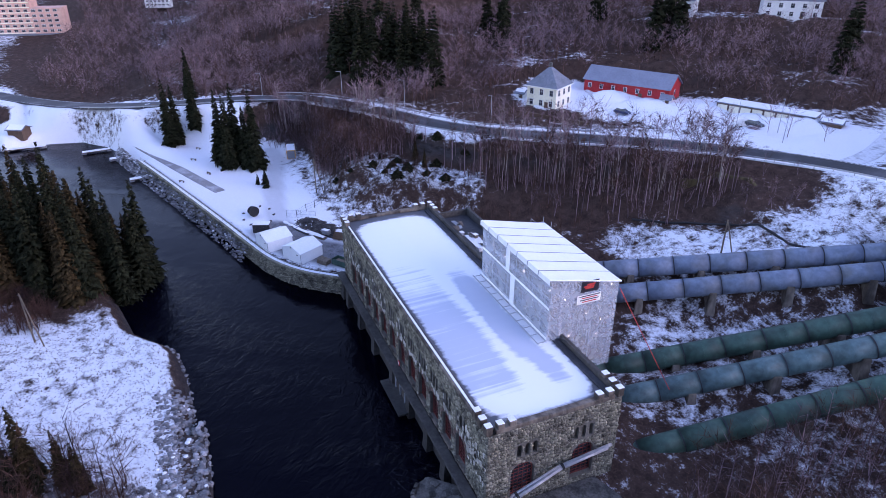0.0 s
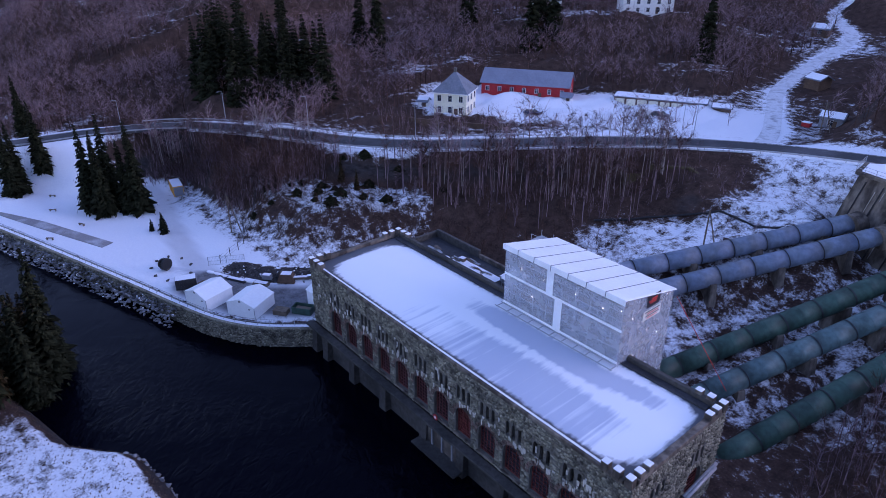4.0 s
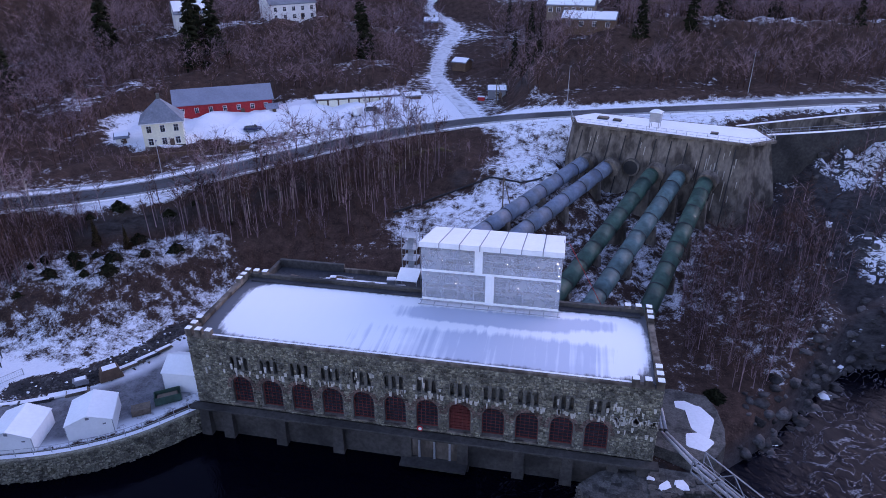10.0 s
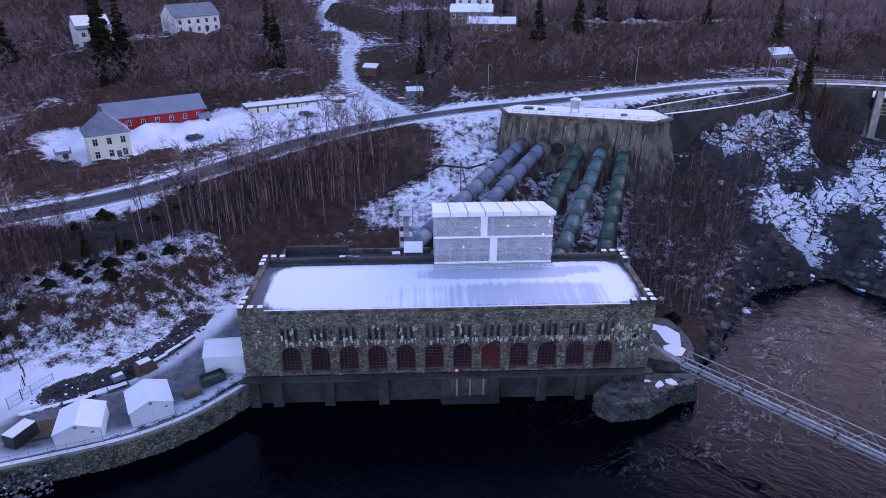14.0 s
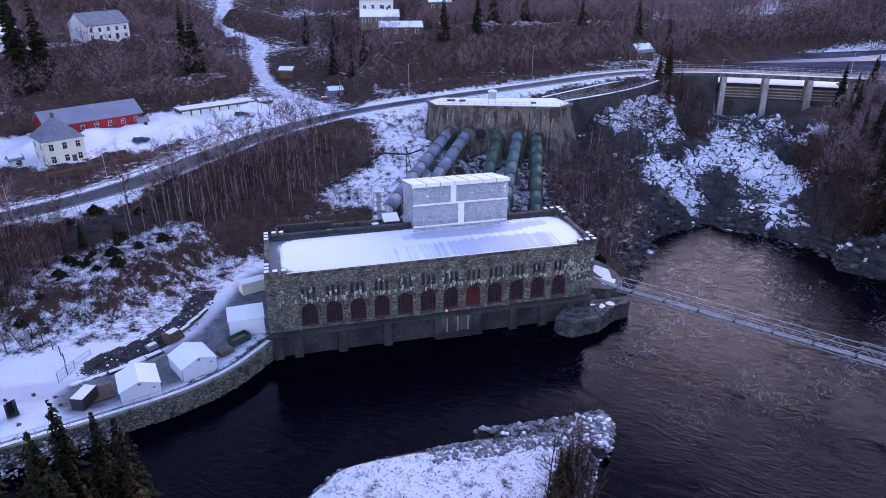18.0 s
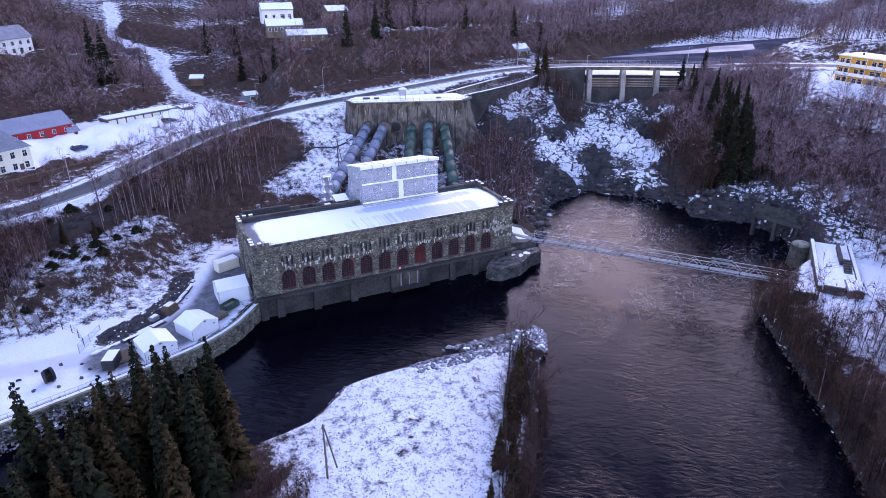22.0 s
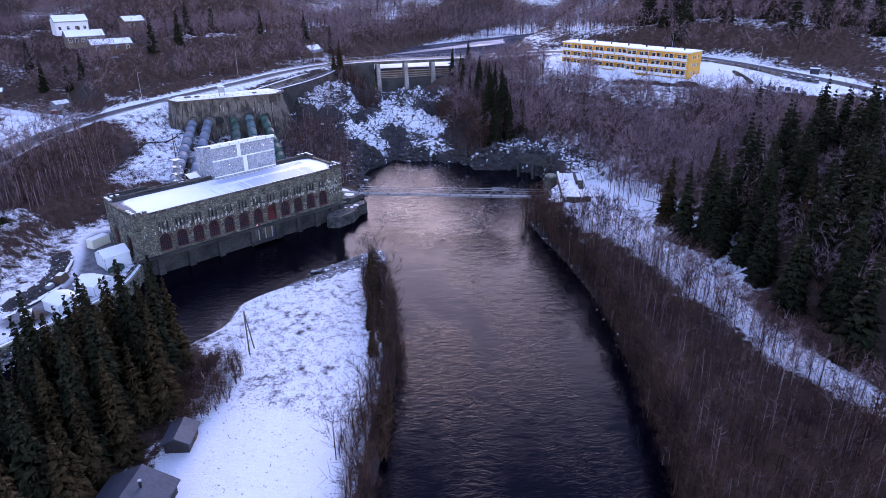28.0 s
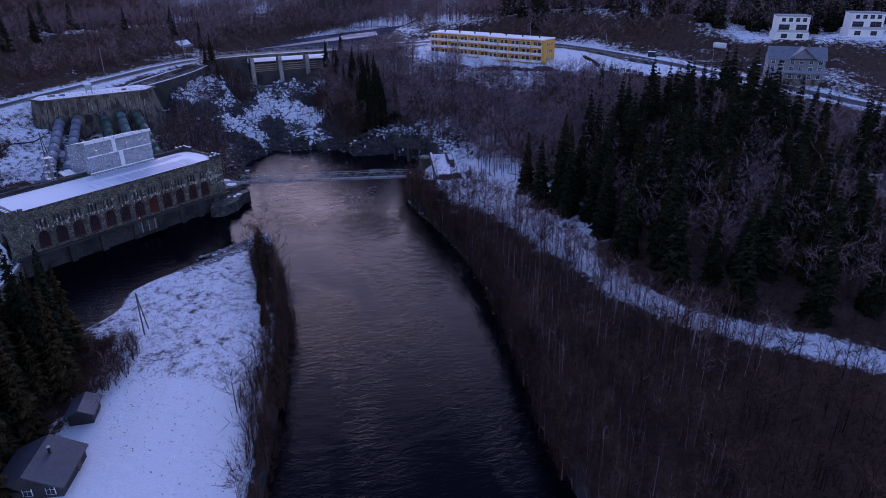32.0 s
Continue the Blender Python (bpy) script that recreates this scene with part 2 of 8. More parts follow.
M = {
    "ground": ground_material(),
    "water": water_material("river_water"),
    "stone": mat("rubble_stone", (0.20, 0.19, 0.145), 0.88, var=0.5, scale=6, fine=40, color2=(0.085, 0.080, 0.066), island=0.5, spec=0.15),
    "mortar": mat("wall_core", (0.12, 0.115, 0.10), 0.9, var=0.3, scale=5, fine=40),
    "concrete": mat("weathered_concrete", (0.17, 0.145, 0.12), 0.85, var=0.35, scale=5, fine=18, color2=(0.06, 0.05, 0.042), mask=(0.42, 0.6), mapping=(1, 1, 0.45), spec=0.15),
    "pale_concrete": mat("pale_pier_concrete", (0.36, 0.33, 0.30), 0.85, var=0.3, scale=4, fine=18, color2=(0.20, 0.18, 0.165), mapping=(1, 1, 0.2), spec=0.15),
    "dark_concrete": mat("wet_concrete", (0.060, 0.056, 0.052), 0.7, var=0.4, scale=2.0, fine=20, color2=(0.028, 0.027, 0.026)),
    "snow": mat("lying_snow", (0.80, 0.82, 0.87), 0.7, var=0.06, scale=1.5, fine=30, bump=0.08),
    "roof_felt": mat("roof_felt", (0.045, 0.046, 0.052), 0.8, var=0.3),
    "packed_snow": mat("packed_snow", (0.62, 0.64, 0.68), 0.75, var=0.12, scale=6, fine=20, color2=(0.34, 0.35, 0.38), mask=(0.5, 0.7), mapping=(1, 1, 1)),
    "asphalt": mat("wet_asphalt", (0.042, 0.043, 0.048), 0.65, spec=0.15, var=0.3, scale=1.0, fine=30, color2=(0.09, 0.09, 0.10), bump=0.05),
    "steel": mat("galvanised_steel", (0.42, 0.44, 0.47), 0.5, 0.6, var=0.15, bump=0.03),
    "bridge_steel": mat("dull_galvanised_truss", (0.26, 0.27, 0.295), 0.55, 0.3, var=0.2, bump=0.03),
    "dark_steel": mat("dark_steel", (0.06, 0.06, 0.065), 0.5, 0.5, var=0.2, bump=0.03),
    "pipe_grey": mat("penstock_grey_paint", (0.15, 0.19, 0.26), 0.5, 0.0, var=0.25, scale=4, fine=12, color2=(0.13, 0.15, 0.18), bump=0.03),
    "pipe_green": mat("penstock_green_paint", (0.040, 0.088, 0.068), 0.5, 0.05, var=0.3, scale=4, fine=14, color2=(0.024, 0.050, 0.040), bump=0.03),
    "pipe_worn": mat("penstock_worn_green_paint", (0.085, 0.145, 0.15), 0.45, 0.05, var=0.3, scale=4, fine=14, color2=(0.05, 0.085, 0.085), bump=0.03),
    "red_paint": mat("red_boards", (0.42, 0.028, 0.03), 0.7, var=0.25),
    "white_paint": mat("white_boards", (0.75, 0.75, 0.73), 0.6, var=0.08),
    "cream_paint": mat("cream_render", (0.78, 0.74, 0.58), 0.7, var=0.08),
    "slate": mat("slate_roof", (0.16, 0.18, 0.22), 0.6, var=0.2, scale=6),
    "grey_roof": mat("metal_roof", (0.22, 0.24, 0.30), 0.5, 0.1, var=0.12),
    "dark_sheet_roof": mat("dark_sheet_roof", (0.055, 0.065, 0.090), 0.55, 0.1, var=0.2, scale=5, fine=20),
    "orange": mat("orange_boards", (0.72, 0.36, 0.05), 0.65, var=0.12),
    "pink_render": mat("pink_brick", (0.60, 0.38, 0.31), 0.7, var=0.15),
    "grey_paint": mat("grey_boards", (0.20, 0.21, 0.235), 0.7, var=0.12),
    "scree": mat("dark_scree", (0.07, 0.072, 0.082), 0.9, var=0.3, island=0.4, spec=0.05),
    "brown_paint": mat("brown_boards", (0.12, 0.075, 0.05), 0.75, var=0.25),
    "tent": mat("white_tarpaulin", (0.82, 0.84, 0.86), 0.5, var=0.04, bump=0.05),
    "wood": mat("weathered_timber", (0.16, 0.125, 0.095), 0.8, var=0.3),
    "bark": mat("bare_twigs", (0.255, 0.175, 0.185), 0.95, var=0.3, scale=1.0, color2=(0.17, 0.122, 0.140), island=0.7, bump=0, spec=0.02),
    "black_timber": mat("tarred_timber", (0.035, 0.032, 0.033), 0.85, var=0.2, scale=3.0, color2=(0.06, 0.055, 0.056)),
    # browner twigs and trunks, darkened further to carry the shade of the bank woods
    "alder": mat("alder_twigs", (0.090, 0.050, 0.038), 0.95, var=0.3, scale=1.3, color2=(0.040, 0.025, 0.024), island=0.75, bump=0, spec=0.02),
    "birch": mat("birch_bark", (0.40, 0.34, 0.30), 0.85, var=0.3, island=0.3, bump=0),
    "needles": mat("spruce_needles", (0.020, 0.023, 0.013), 0.95, var=0.4, scale=20, island=0.5, bump=0, spec=0.03),
    "needles_brown": mat("dull_spruce_needles", (0.046, 0.034, 0.017), 0.95, var=0.4, scale=20, island=0.5, bump=0, spec=0.03),
    "glass": mat("window_glass", (0.03, 0.035, 0.045), 0.08, var=0.1, bump=0, spec=0.6),
    "window_red": mat("red_window_frames", (0.14, 0.034, 0.030), 0.6, var=0.3),
    "black": mat("black_rubber", (0.02, 0.02, 0.022), 0.6, var=0.2),
    "rockm": mat("bare_rock", (0.085, 0.08, 0.08), 0.85, var=0.35, scale=6, fine=30, color2=(0.03, 0.029, 0.029), island=0.5, spec=0.1),
    "armour_rock": mat("grey_armour_rock", (0.25, 0.25, 0.265), 0.85, var=0.3, scale=6, fine=30, color2=(0.11, 0.11, 0.12), island=0.5, spec=0.15),
    "gravel": mat("track_gravel", (0.23, 0.225, 0.235), 0.75, var=0.25, scale=3, fine=40, color2=(0.42, 0.43, 0.47), mask=(0.5, 0.7)),
    "wet_stone": mat("dark_wet_masonry", (0.085, 0.082, 0.076), 0.7, var=0.45, scale=8, fine=40, color2=(0.035, 0.034, 0.033), island=0.5, spec=0.2),
    "mossy": mat("mossy_concrete", (0.105, 0.085, 0.042), 0.9, var=0.4, scale=8, fine=25, color2=(0.06, 0.045, 0.028), mapping=(1, 1, 0.3), spec=0.1),
    "lagging": mat("pipe_lagging", (0.34, 0.34, 0.36), 0.5, 0.3, var=0.2, bump=0.03),
    "spruce_bark": mat("spruce_bark", (0.060, 0.045, 0.038), 0.9, var=0.3, bump=0, spec=0.05),
    "brick_red": mat("reddish_arch_stone", (0.15, 0.105, 0.088), 0.88, var=0.45, scale=8, fine=40, color2=(0.075, 0.055, 0.05), island=0.4, spec=0.15),
    "lamp_on": glow("lit_work_lamp", (1.0, 0.86, 0.62), 7.0),
}


# ---- mesh helpers ----
def part(name, bm, material, parent=None, label="", smooth=False):
    me = bpy.data.meshes.new(name)
    bm.to_mesh(me)
    bm.free()
    me.materials.append(M[material] if isinstance(material, str) else material)
    if smooth:
        me.polygons.foreach_set("use_smooth", [True] * len(me.polygons))
    ob = new(name, me)
    if parent is not None:
        ob.parent = parent
    if label:
        ob["label"] = label
    return ob


def again(ob, m, parent=None):
    """One more piece on the same mesh, at the pose m below its parent."""
    o = bpy.data.objects.new(ob.name, ob.data)
    scene.collection.objects.link(o)
    o.parent = parent if parent is not None else ob.parent
    o.matrix_basis = m
    return o


def thing(name, m, label, category, group="", kind=""):
    e = new(name)
    e.empty_display_size = 0.3
    e.matrix_basis = m
    return tagged(e, label, category, group, kind)


def box(sx, sy, sz, x=0, y=0, z=0, bevel=0.0, bm=None, m=None):
    """A block of that size whose base centre is at x, y, z."""
    b = bmesh.new()
    mm = (m or Matrix()) @ Matrix.Translation((x, y, z + sz / 2)) @ Matrix.Diagonal((sx, sy, sz, 1))
    bmesh.ops.create_cube(b, size=1, matrix=mm)
    if bevel:
        bmesh.ops.bevel(b, geom=b.edges[:], offset=bevel, segments=1, affect="EDGES")
    if bm is None:
        return b
    me = bpy.data.meshes.new("tmp")
    b.to_mesh(me)
    b.free()
    bm.from_mesh(me)
    bpy.data.meshes.remove(me)
    return bm


def tube(a, b, r, seg=8, r2=None, bm=None, caps=True):
    """A round bar from a to b."""
    bm = bm or bmesh.new()
    a, b = Vector(a), Vector(b)
    d = b - a
    q = d.to_track_quat("Z", "Y").to_matrix().to_4x4()
    bmesh.ops.create_cone(bm, cap_ends=caps, segments=seg, radius1=r, radius2=r if r2 is None else r2, depth=d.length,
                          matrix=Matrix.Translation((a + b) / 2) @ q)
    return bm


def prism(pts, z0, z1, bm=None, taper=None):
    """An upright prism over the plan pts (counter-clockwise); taper: the plan at the top."""
    bm = bm or bmesh.new()
    lo = [bm.verts.new((x, y, z0)) for x, y in pts]
    hi = [bm.verts.new((x, y, z1)) for x, y in (taper or pts)]
    n = len(pts)
    for i in range(n):
        bm.faces.new((lo[i], lo[(i + 1) % n], hi[(i + 1) % n], hi[i]))
    bm.faces.new(hi)
    bm.faces.new(lo[::-1])
    return bm


def extrude_x(profile, x0, x1, bm=None):
    """A bar along x with the profile [(y, z), ...]."""
    bm = bm or bmesh.new()
    a = [bm.verts.new((x0, y, z)) for y, z in profile]
    b = [bm.verts.new((x1, y, z)) for y, z in profile]
    n = len(profile)
    for i in range(n):
        bm.faces.new((a[i], a[(i + 1) % n], b[(i + 1) % n], b[i]))
    bm.faces.new(a[::-1])
    bm.faces.new(b)
    bmesh.ops.recalc_face_normals(bm, faces=bm.faces[:])
    return bm


def resample(line, step):
    """Points every step metres along a line, its corners rounded."""
    p = np.array(line, float)
    for _ in range(2):
        q = np.empty((2 * len(p) - 2, p.shape[1]))
        q[0::2], q[1::2] = 0.75 * p[:-1] + 0.25 * p[1:], 0.25 * p[:-1] + 0.75 * p[1:]
        p = np.vstack([p[:1], q, p[-1:]])
    s = np.r_[0, np.cumsum(np.linalg.norm(np.diff(p[:, :2], axis=0), axis=1))]
    u = np.linspace(0, s[-1], max(2, int(s[-1] / step) + 1))
    return np.stack([np.interp(u, s, p[:, k]) for k in range(p.shape[1])], 1)


def sides(p):
    """Unit vectors to the left of a line, point by point."""
    d = np.gradient(p[:, :2], axis=0)
    d /= np.linalg.norm(d, axis=1)[:, None] + 1e-9
    return np.stack([-d[:, 1], d[:, 0]], 1)


def ribbon(p, left, right, thick=0.15, lift=0.0, bm=None):
    """A slab that follows a line, from left to right of it, with real edges."""
    bm = bm or bmesh.new()
    n = sides(p)
    rows = []
    for q, s in zip(p, n):
        a, b = q[:2] + s * left, q[:2] + s * right
        z = q[2] + lift
        rows.append([bm.verts.new((*a, z)), bm.verts.new((*b, z)), bm.verts.new((*b, z - thick)), bm.verts.new((*a, z - thick))])
    for u, v in zip(rows, rows[1:]):
        for i in range(4):
            bm.faces.new((u[i], u[(i + 1) % 4], v[(i + 1) % 4], v[i]))
    bm.faces.new(rows[0][::-1])
    bm.faces.new(rows[-1])
    bmesh.ops.recalc_face_normals(bm, faces=bm.faces[:])
    return bm


def mesh_of(name, verts, faces, material, parent=None, attr=None):
    me = bpy.data.meshes.new(name)
    verts, faces = np.asarray(verts, np.float32), np.asarray(faces, np.int32)
    k = faces.shape[1]
    me.vertices.add(len(verts))
    me.vertices.foreach_set("co", verts.ravel())
    me.loops.add(faces.size)
    me.loops.foreach_set("vertex_index", faces.ravel())
    me.polygons.add(len(faces))
    me.polygons.foreach_set("loop_start", np.arange(0, faces.size, k, dtype=np.int32))
    me.update(calc_edges=True)
    if attr is not None:
        c = me.color_attributes.new("cover", "FLOAT_COLOR", "POINT")
        c.data.foreach_set("color", np.asarray(attr, np.float32).ravel())
    me.materials.append(M[material] if isinstance(material, str) else material)
    ob = new(name, me)
    if parent is not None:
        ob.parent = parent
    return ob

# ---- the plan: water z = 0, the station's river front along y = 0 ----
ROAD = [(-280, -140, 6), (-215, -90, 6.5), (-172, -60, 9), (-143, -35, 13), (-125, 8, 16.5), (-94, 24, 18.5), (-64, 37, 19), (-47, 58, 19.3), (-32, 78, 19.6),
        (-14, 92, 20.3), (6, 97, 22), (30, 98, 24), (55, 100, 25.6), (82, 106, 26.9), (108, 105, 27.8), (130, 98, 28), (170, 74, 28), (196, 62, 28.5),
        (222, 40, 29), (232, 5, 29.5), (226, -25, 29.5), (213, -60, 28.5), (200, -95, 27), (180, -140, 25), (160, -190, 22)]
LANE = [(-7, 97, 20.3), (-11, 111, 19.2), (-17, 125, 19.4), (-23, 138, 20.0), (-28, 149, 21.2), (-30.5, 166, 23.0), (-31.5, 184, 25.4), (-30.3, 200, 28.0), (-33.5, 213, 30.0), (-42, 223, 32.0), (-48, 230, 34.2), (-49, 240, 36.5), (-46, 256, 39.5), (-48, 300, 46)]
QUAY = [(-153, -76), (-157, -65), (-156, -54), (-147, -46), (-136, -42), (-117, -36), (-101, -30.5), (-67, -19.5), (-52, -15), (-43, -12), (-36, -7.5), (-31, -1.5)]
RIGHT_BANK = [(92, 5), (99, -1), (105, -6), (103, -18), (95, -30), (84, -33), (64, -42), (48, -68), (34, -87), (23, -99), (8, -113), (-6, -125), (-20, -138), (-60, -176), (-120, -235), (-200, -330)]
ISLAND = [(18.5, -28.5), (10, -28), (-4, -27.8), (-15, -28.6), (-23, -30), (-27, -33.5), (-31, -36.5), (-45, -40), (-62, -46), (-90, -62), (-130, -100), (-200, -190), (-260, -300),
          (-170, -250), (-90, -160), (-58, -118), (-43, -103), (-26, -88), (-8, -71), (2, -58), (14, -40), (19.5, -32)]
WATER = ([(-400, -330), (-260, -170), (-185, -100)] + QUAY + [(-30, 0.5), (30, 0.5), (33, -1), (38, 1), (48, 11), (56, 22), (65, 33), (80, 34), (91, 26), (97, 13)]
         + RIGHT_BANK + [(-300, -500), (-450, -420)])
TRACK = [(-112, -1, 4.0), (-101, 0, 3.9), (-88, -4, 3.8), (-77, -5.5, 3.7), (-66, -7, 3.7), (-58, -7.5, 3.6), (-50, -5, 3.6), (-42, 0.5, 3.7), (-37.5, 9, 3.9), (-33, 19, 4.4)]
PATH_R = [(80, -54, 6.0), (73, -59.5, 6.2), (66, -72, 6.3), (57, -89, 6.4), (46, -107, 6.3), (34, -124, 6.2), (29, -140, 6.3), (30, -155, 6.6), (32, -170, 7), (42, -200, 8)]
# heights of the land along lines on the plan, (x, y, z) each
LAND = [
    [(-160, -50, 3.6), (-125, -22, 3.6), (-95, -14, 3.6), (-70, -13, 3.5), (-50, -8, 3.5), (-38, 0, 3.6), (-31, 10, 3.8)],
    [(-160, -66, 3.2), (-136, -42, 3.3), (-106, -31, 3.4), (-67, -18, 3.4), (-44, -10, 3.4), (-31, 1, 3.5)],
    [(-130, 6, 5), (-107, 8, 5), (-80, 3, 4.6), (-66, 0, 4.6), (-54, 1.5, 4.6), (-46, 6, 4.7), (-41, 14, 5.0), (-34, 26, 5.4), (-20, 26, 5.5), (5, 28, 5.5), (30, 26, 4.2)],
    [(-100, 14, 12), (-70, 20, 12.5), (-50, 34, 12.5), (-35, 52, 12.5), (-20, 66, 13)],
    [(-18, 42, 9), (-5, 52, 11), (5, 62, 14), (12, 74, 17), (-6, 80, 18)],
    [(10, 40, 6.5), (25, 50, 7.5), (32, 62, 10.5), (45, 62, 10), (40, 40, 6), (38, 24, 4)],
    [(20, 79, 13), (52, 68, 9.5), (62, 76, 14), (58, 60, 9)],
    [(33, 14, 3.8), (40, 12, 3.4), (38, 4, 2.4)],
    [(47, 18, 3), (55, 34, 7), (66, 44, 8), (72, 66, 15), (66, 84, 20), (84, 92, 21.5), (99, 95, 22)],
    [(80, 42, 5), (92, 60, 9), (104, 78, 11.5)],
    [(112, 97, 14), (122, 93, 13.5), (134, 88, 13.5), (147, 79.5, 14), (158, 73, 15.5)],
    [(100, 36, 6), (110, 58, 12), (130, 70, 17), (152, 72, 22)],
    [(99, 14, 3), (112, 8, 9), (120, 26, 14), (150, 40, 24)],
    [(108, 2, 8), (111, -12, 9.5), (110, -26, 9), (101, -33, 7)],
    [(100, -32, 4.6), (88, -42, 4.6), (77, -51, 4.6)],
    [(238, -118, 38), (262, -143, 38)],
    [(197, -133, 27.8), (212, -126, 28.6)],
    [(74, -46, 5.2), (66, -56, 5.4)],
    [(66, -48, 4), (50, -72, 4.2), (36, -92, 4.2), (14, -114, 4), (-12, -138, 4), (-50, -176, 4)],
    [(168, 36, 26.5), (158, -10, 24.5), (164, -40, 26), (176, -60, 26.5), (170, -100, 24)],
    [(182, 34, 27.5), (186, -28, 27.5), (205, -60, 28), (192, -110, 27)],
    [(126, 0, 14), (124, -40, 14), (108, -70, 13), (90, -100, 14), (74, -130, 14), (70, -170, 15)],
    [(150, -60, 22), (130, -100, 21), (110, -140, 21), (105, -190, 22)],
    [(-92, 62, 18.6), (-76, 62, 18.8), (-60, 80, 19), (-40, 100, 19.2), (-22, 108, 20)],
    [(-96, 78, 19.5), (-86, 96, 20), (-62, 110, 19.5), (-36, 126, 20)],
    [(-112, 60, 22), (-104, 95, 26), (-75, 130, 27), (-45, 142, 26)],
    [(-6, 118, 19), (-9, 131, 18.6), (-12, 150, 21.5), (-19, 170, 23.8), (-14, 195, 28)],
    [(-120, 132, 35), (-104, 138, 36), (-87, 154, 37), (-72, 168, 36.5), (-50, 175, 31)],
    [(10, 109, 24.5), (30, 112, 27), (60, 114, 27), (90, 122, 28), (120, 125, 28)],
    [(12, 128, 34), (25, 136, 38.5), (45, 146, 41), (75, 150, 40), (110, 160, 39), (150, 170, 38)],
    [(-130, 30, 20), (-140, 60, 30), (-165, 10, 18), (-185, -15, 15), (-190, 60, 44)],
    [(-172, -48, 7), (-185, -58, 5), (-200, -70, 5.5), (-168, -72, 3.2), (-180, -85, 3)],
    [(-230, -80, 7), (-270, -95, 8), (-335, -90, 11), (-430, -115, 14)],
    [(-215, -50, 8), (-260, -45, 11), (-335, -40, 16), (-430, -30, 30)],
    [(-235, 20, 34), (-270, 40, 40), (-220, 120, 70), (-150, 200, 66), (-85, 230, 50), (-15, 240, 36), (20, 218, 42), (60, 235, 56), (120, 240, 62)],
    [(-700, -420, 60), (-640, -120, 60), (-560, 40, 80), (-420, 150, 110), (-250, 350, 120), (-60, 420, 90), (40, 420, 100), (200, 420, 110)],
    [(140, 118, 22), (180, 108, 22), (215, 110, 22), (260, 130, 22), (300, 150, 22), (380, 190, 22), (440, 230, 22)],
    [(175, 130, 22), (230, 160, 22), (330, 200, 22)],
    [(150, 160, 31), (200, 190, 36), (280, 225, 45), (380, 280, 60)],
    [(240, 90, 31), (300, 110, 36), (400, 150, 50)],
    [(250, 60, 36), (270, 0, 44), (265, -60, 44), (260, -110, 36), (300, -160, 40), (250, -200, 34)],
    [(330, 60, 66), (350, -60, 62), (370, -140, 56), (330, -260, 60)],
    [(480, 150, 100), (500, -100, 110), (450, -350, 110), (200, -420, 70), (60, -300, 20)],
    [(-60, -70, 2.4), (-30, -55, 2.4), (-5, -40, 2.0), (8, -30, 1.4), (-40, -95, 2.4), (-100, -120, 2.6), (-180, -210, 2.8)],
]


def along(line, P, power=None):
    """The distance from each of P to a line, and the line's height there."""
    best = np.full(len(P), 1e9)
    high = np.zeros(len(P))
    line = np.asarray(line, float)
    for a, b in zip(line, line[1:]):
        d = b[:2] - a[:2]
        t = np.clip(((P - a[:2]) @ d) / (d @ d + 1e-9), 0, 1)
        dist = np.hypot(*(P - a[:2] - t[:, None] * d).T)
        if line.shape[1] > 2:
            high = np.where(dist < best, a[2] + t * (b[2] - a[2]), high)
        best = np.minimum(best, dist)
    return best, high


def inside(poly, P):
    poly = np.asarray(poly, float)
    odd = np.zeros(len(P), bool)
    for (x0, y0), (x1, y1) in zip(poly, np.roll(poly, -1, 0)):
        hit = (y0 > P[:, 1]) != (y1 > P[:, 1])
        odd ^= hit & (P[:, 0] < (x1 - x0) * (P[:, 1] - y0) / (y1 - y0 + 1e-12) + x0)
    return odd


def shore(P):
    """Metres of land to the nearest water's edge; negative in the water."""
    w = np.asarray(WATER + WATER[:1], float)
    i = np.asarray(ISLAND + ISLAND[:1], float)
    dw, di = along(w, P)[0], along(i, P)[0]
    wet = inside(WATER, P)
    isl = inside(ISLAND, P)
    return np.where(wet & ~isl, -np.minimum(dw, di), np.where(isl, di, dw))


def wave(P, size, seed):
    """Smooth noise on the plan, about -1 to 1."""
    r = np.random.RandomState(seed)
    out = np.zeros(len(P))
    for _ in range(7):
        a, f, ph = r.uniform(0, 6.28), r.uniform(0.6, 1.6) / size, r.uniform(0, 6.28)
        out += np.sin((P[:, 0] * np.cos(a) + P[:, 1] * np.sin(a)) * f * 6.28 + ph)
    return out / 3.2


ROAD_P, LANE_P, PATH_RP = (resample(k, 2.0) for k in (ROAD, LANE, PATH_R))


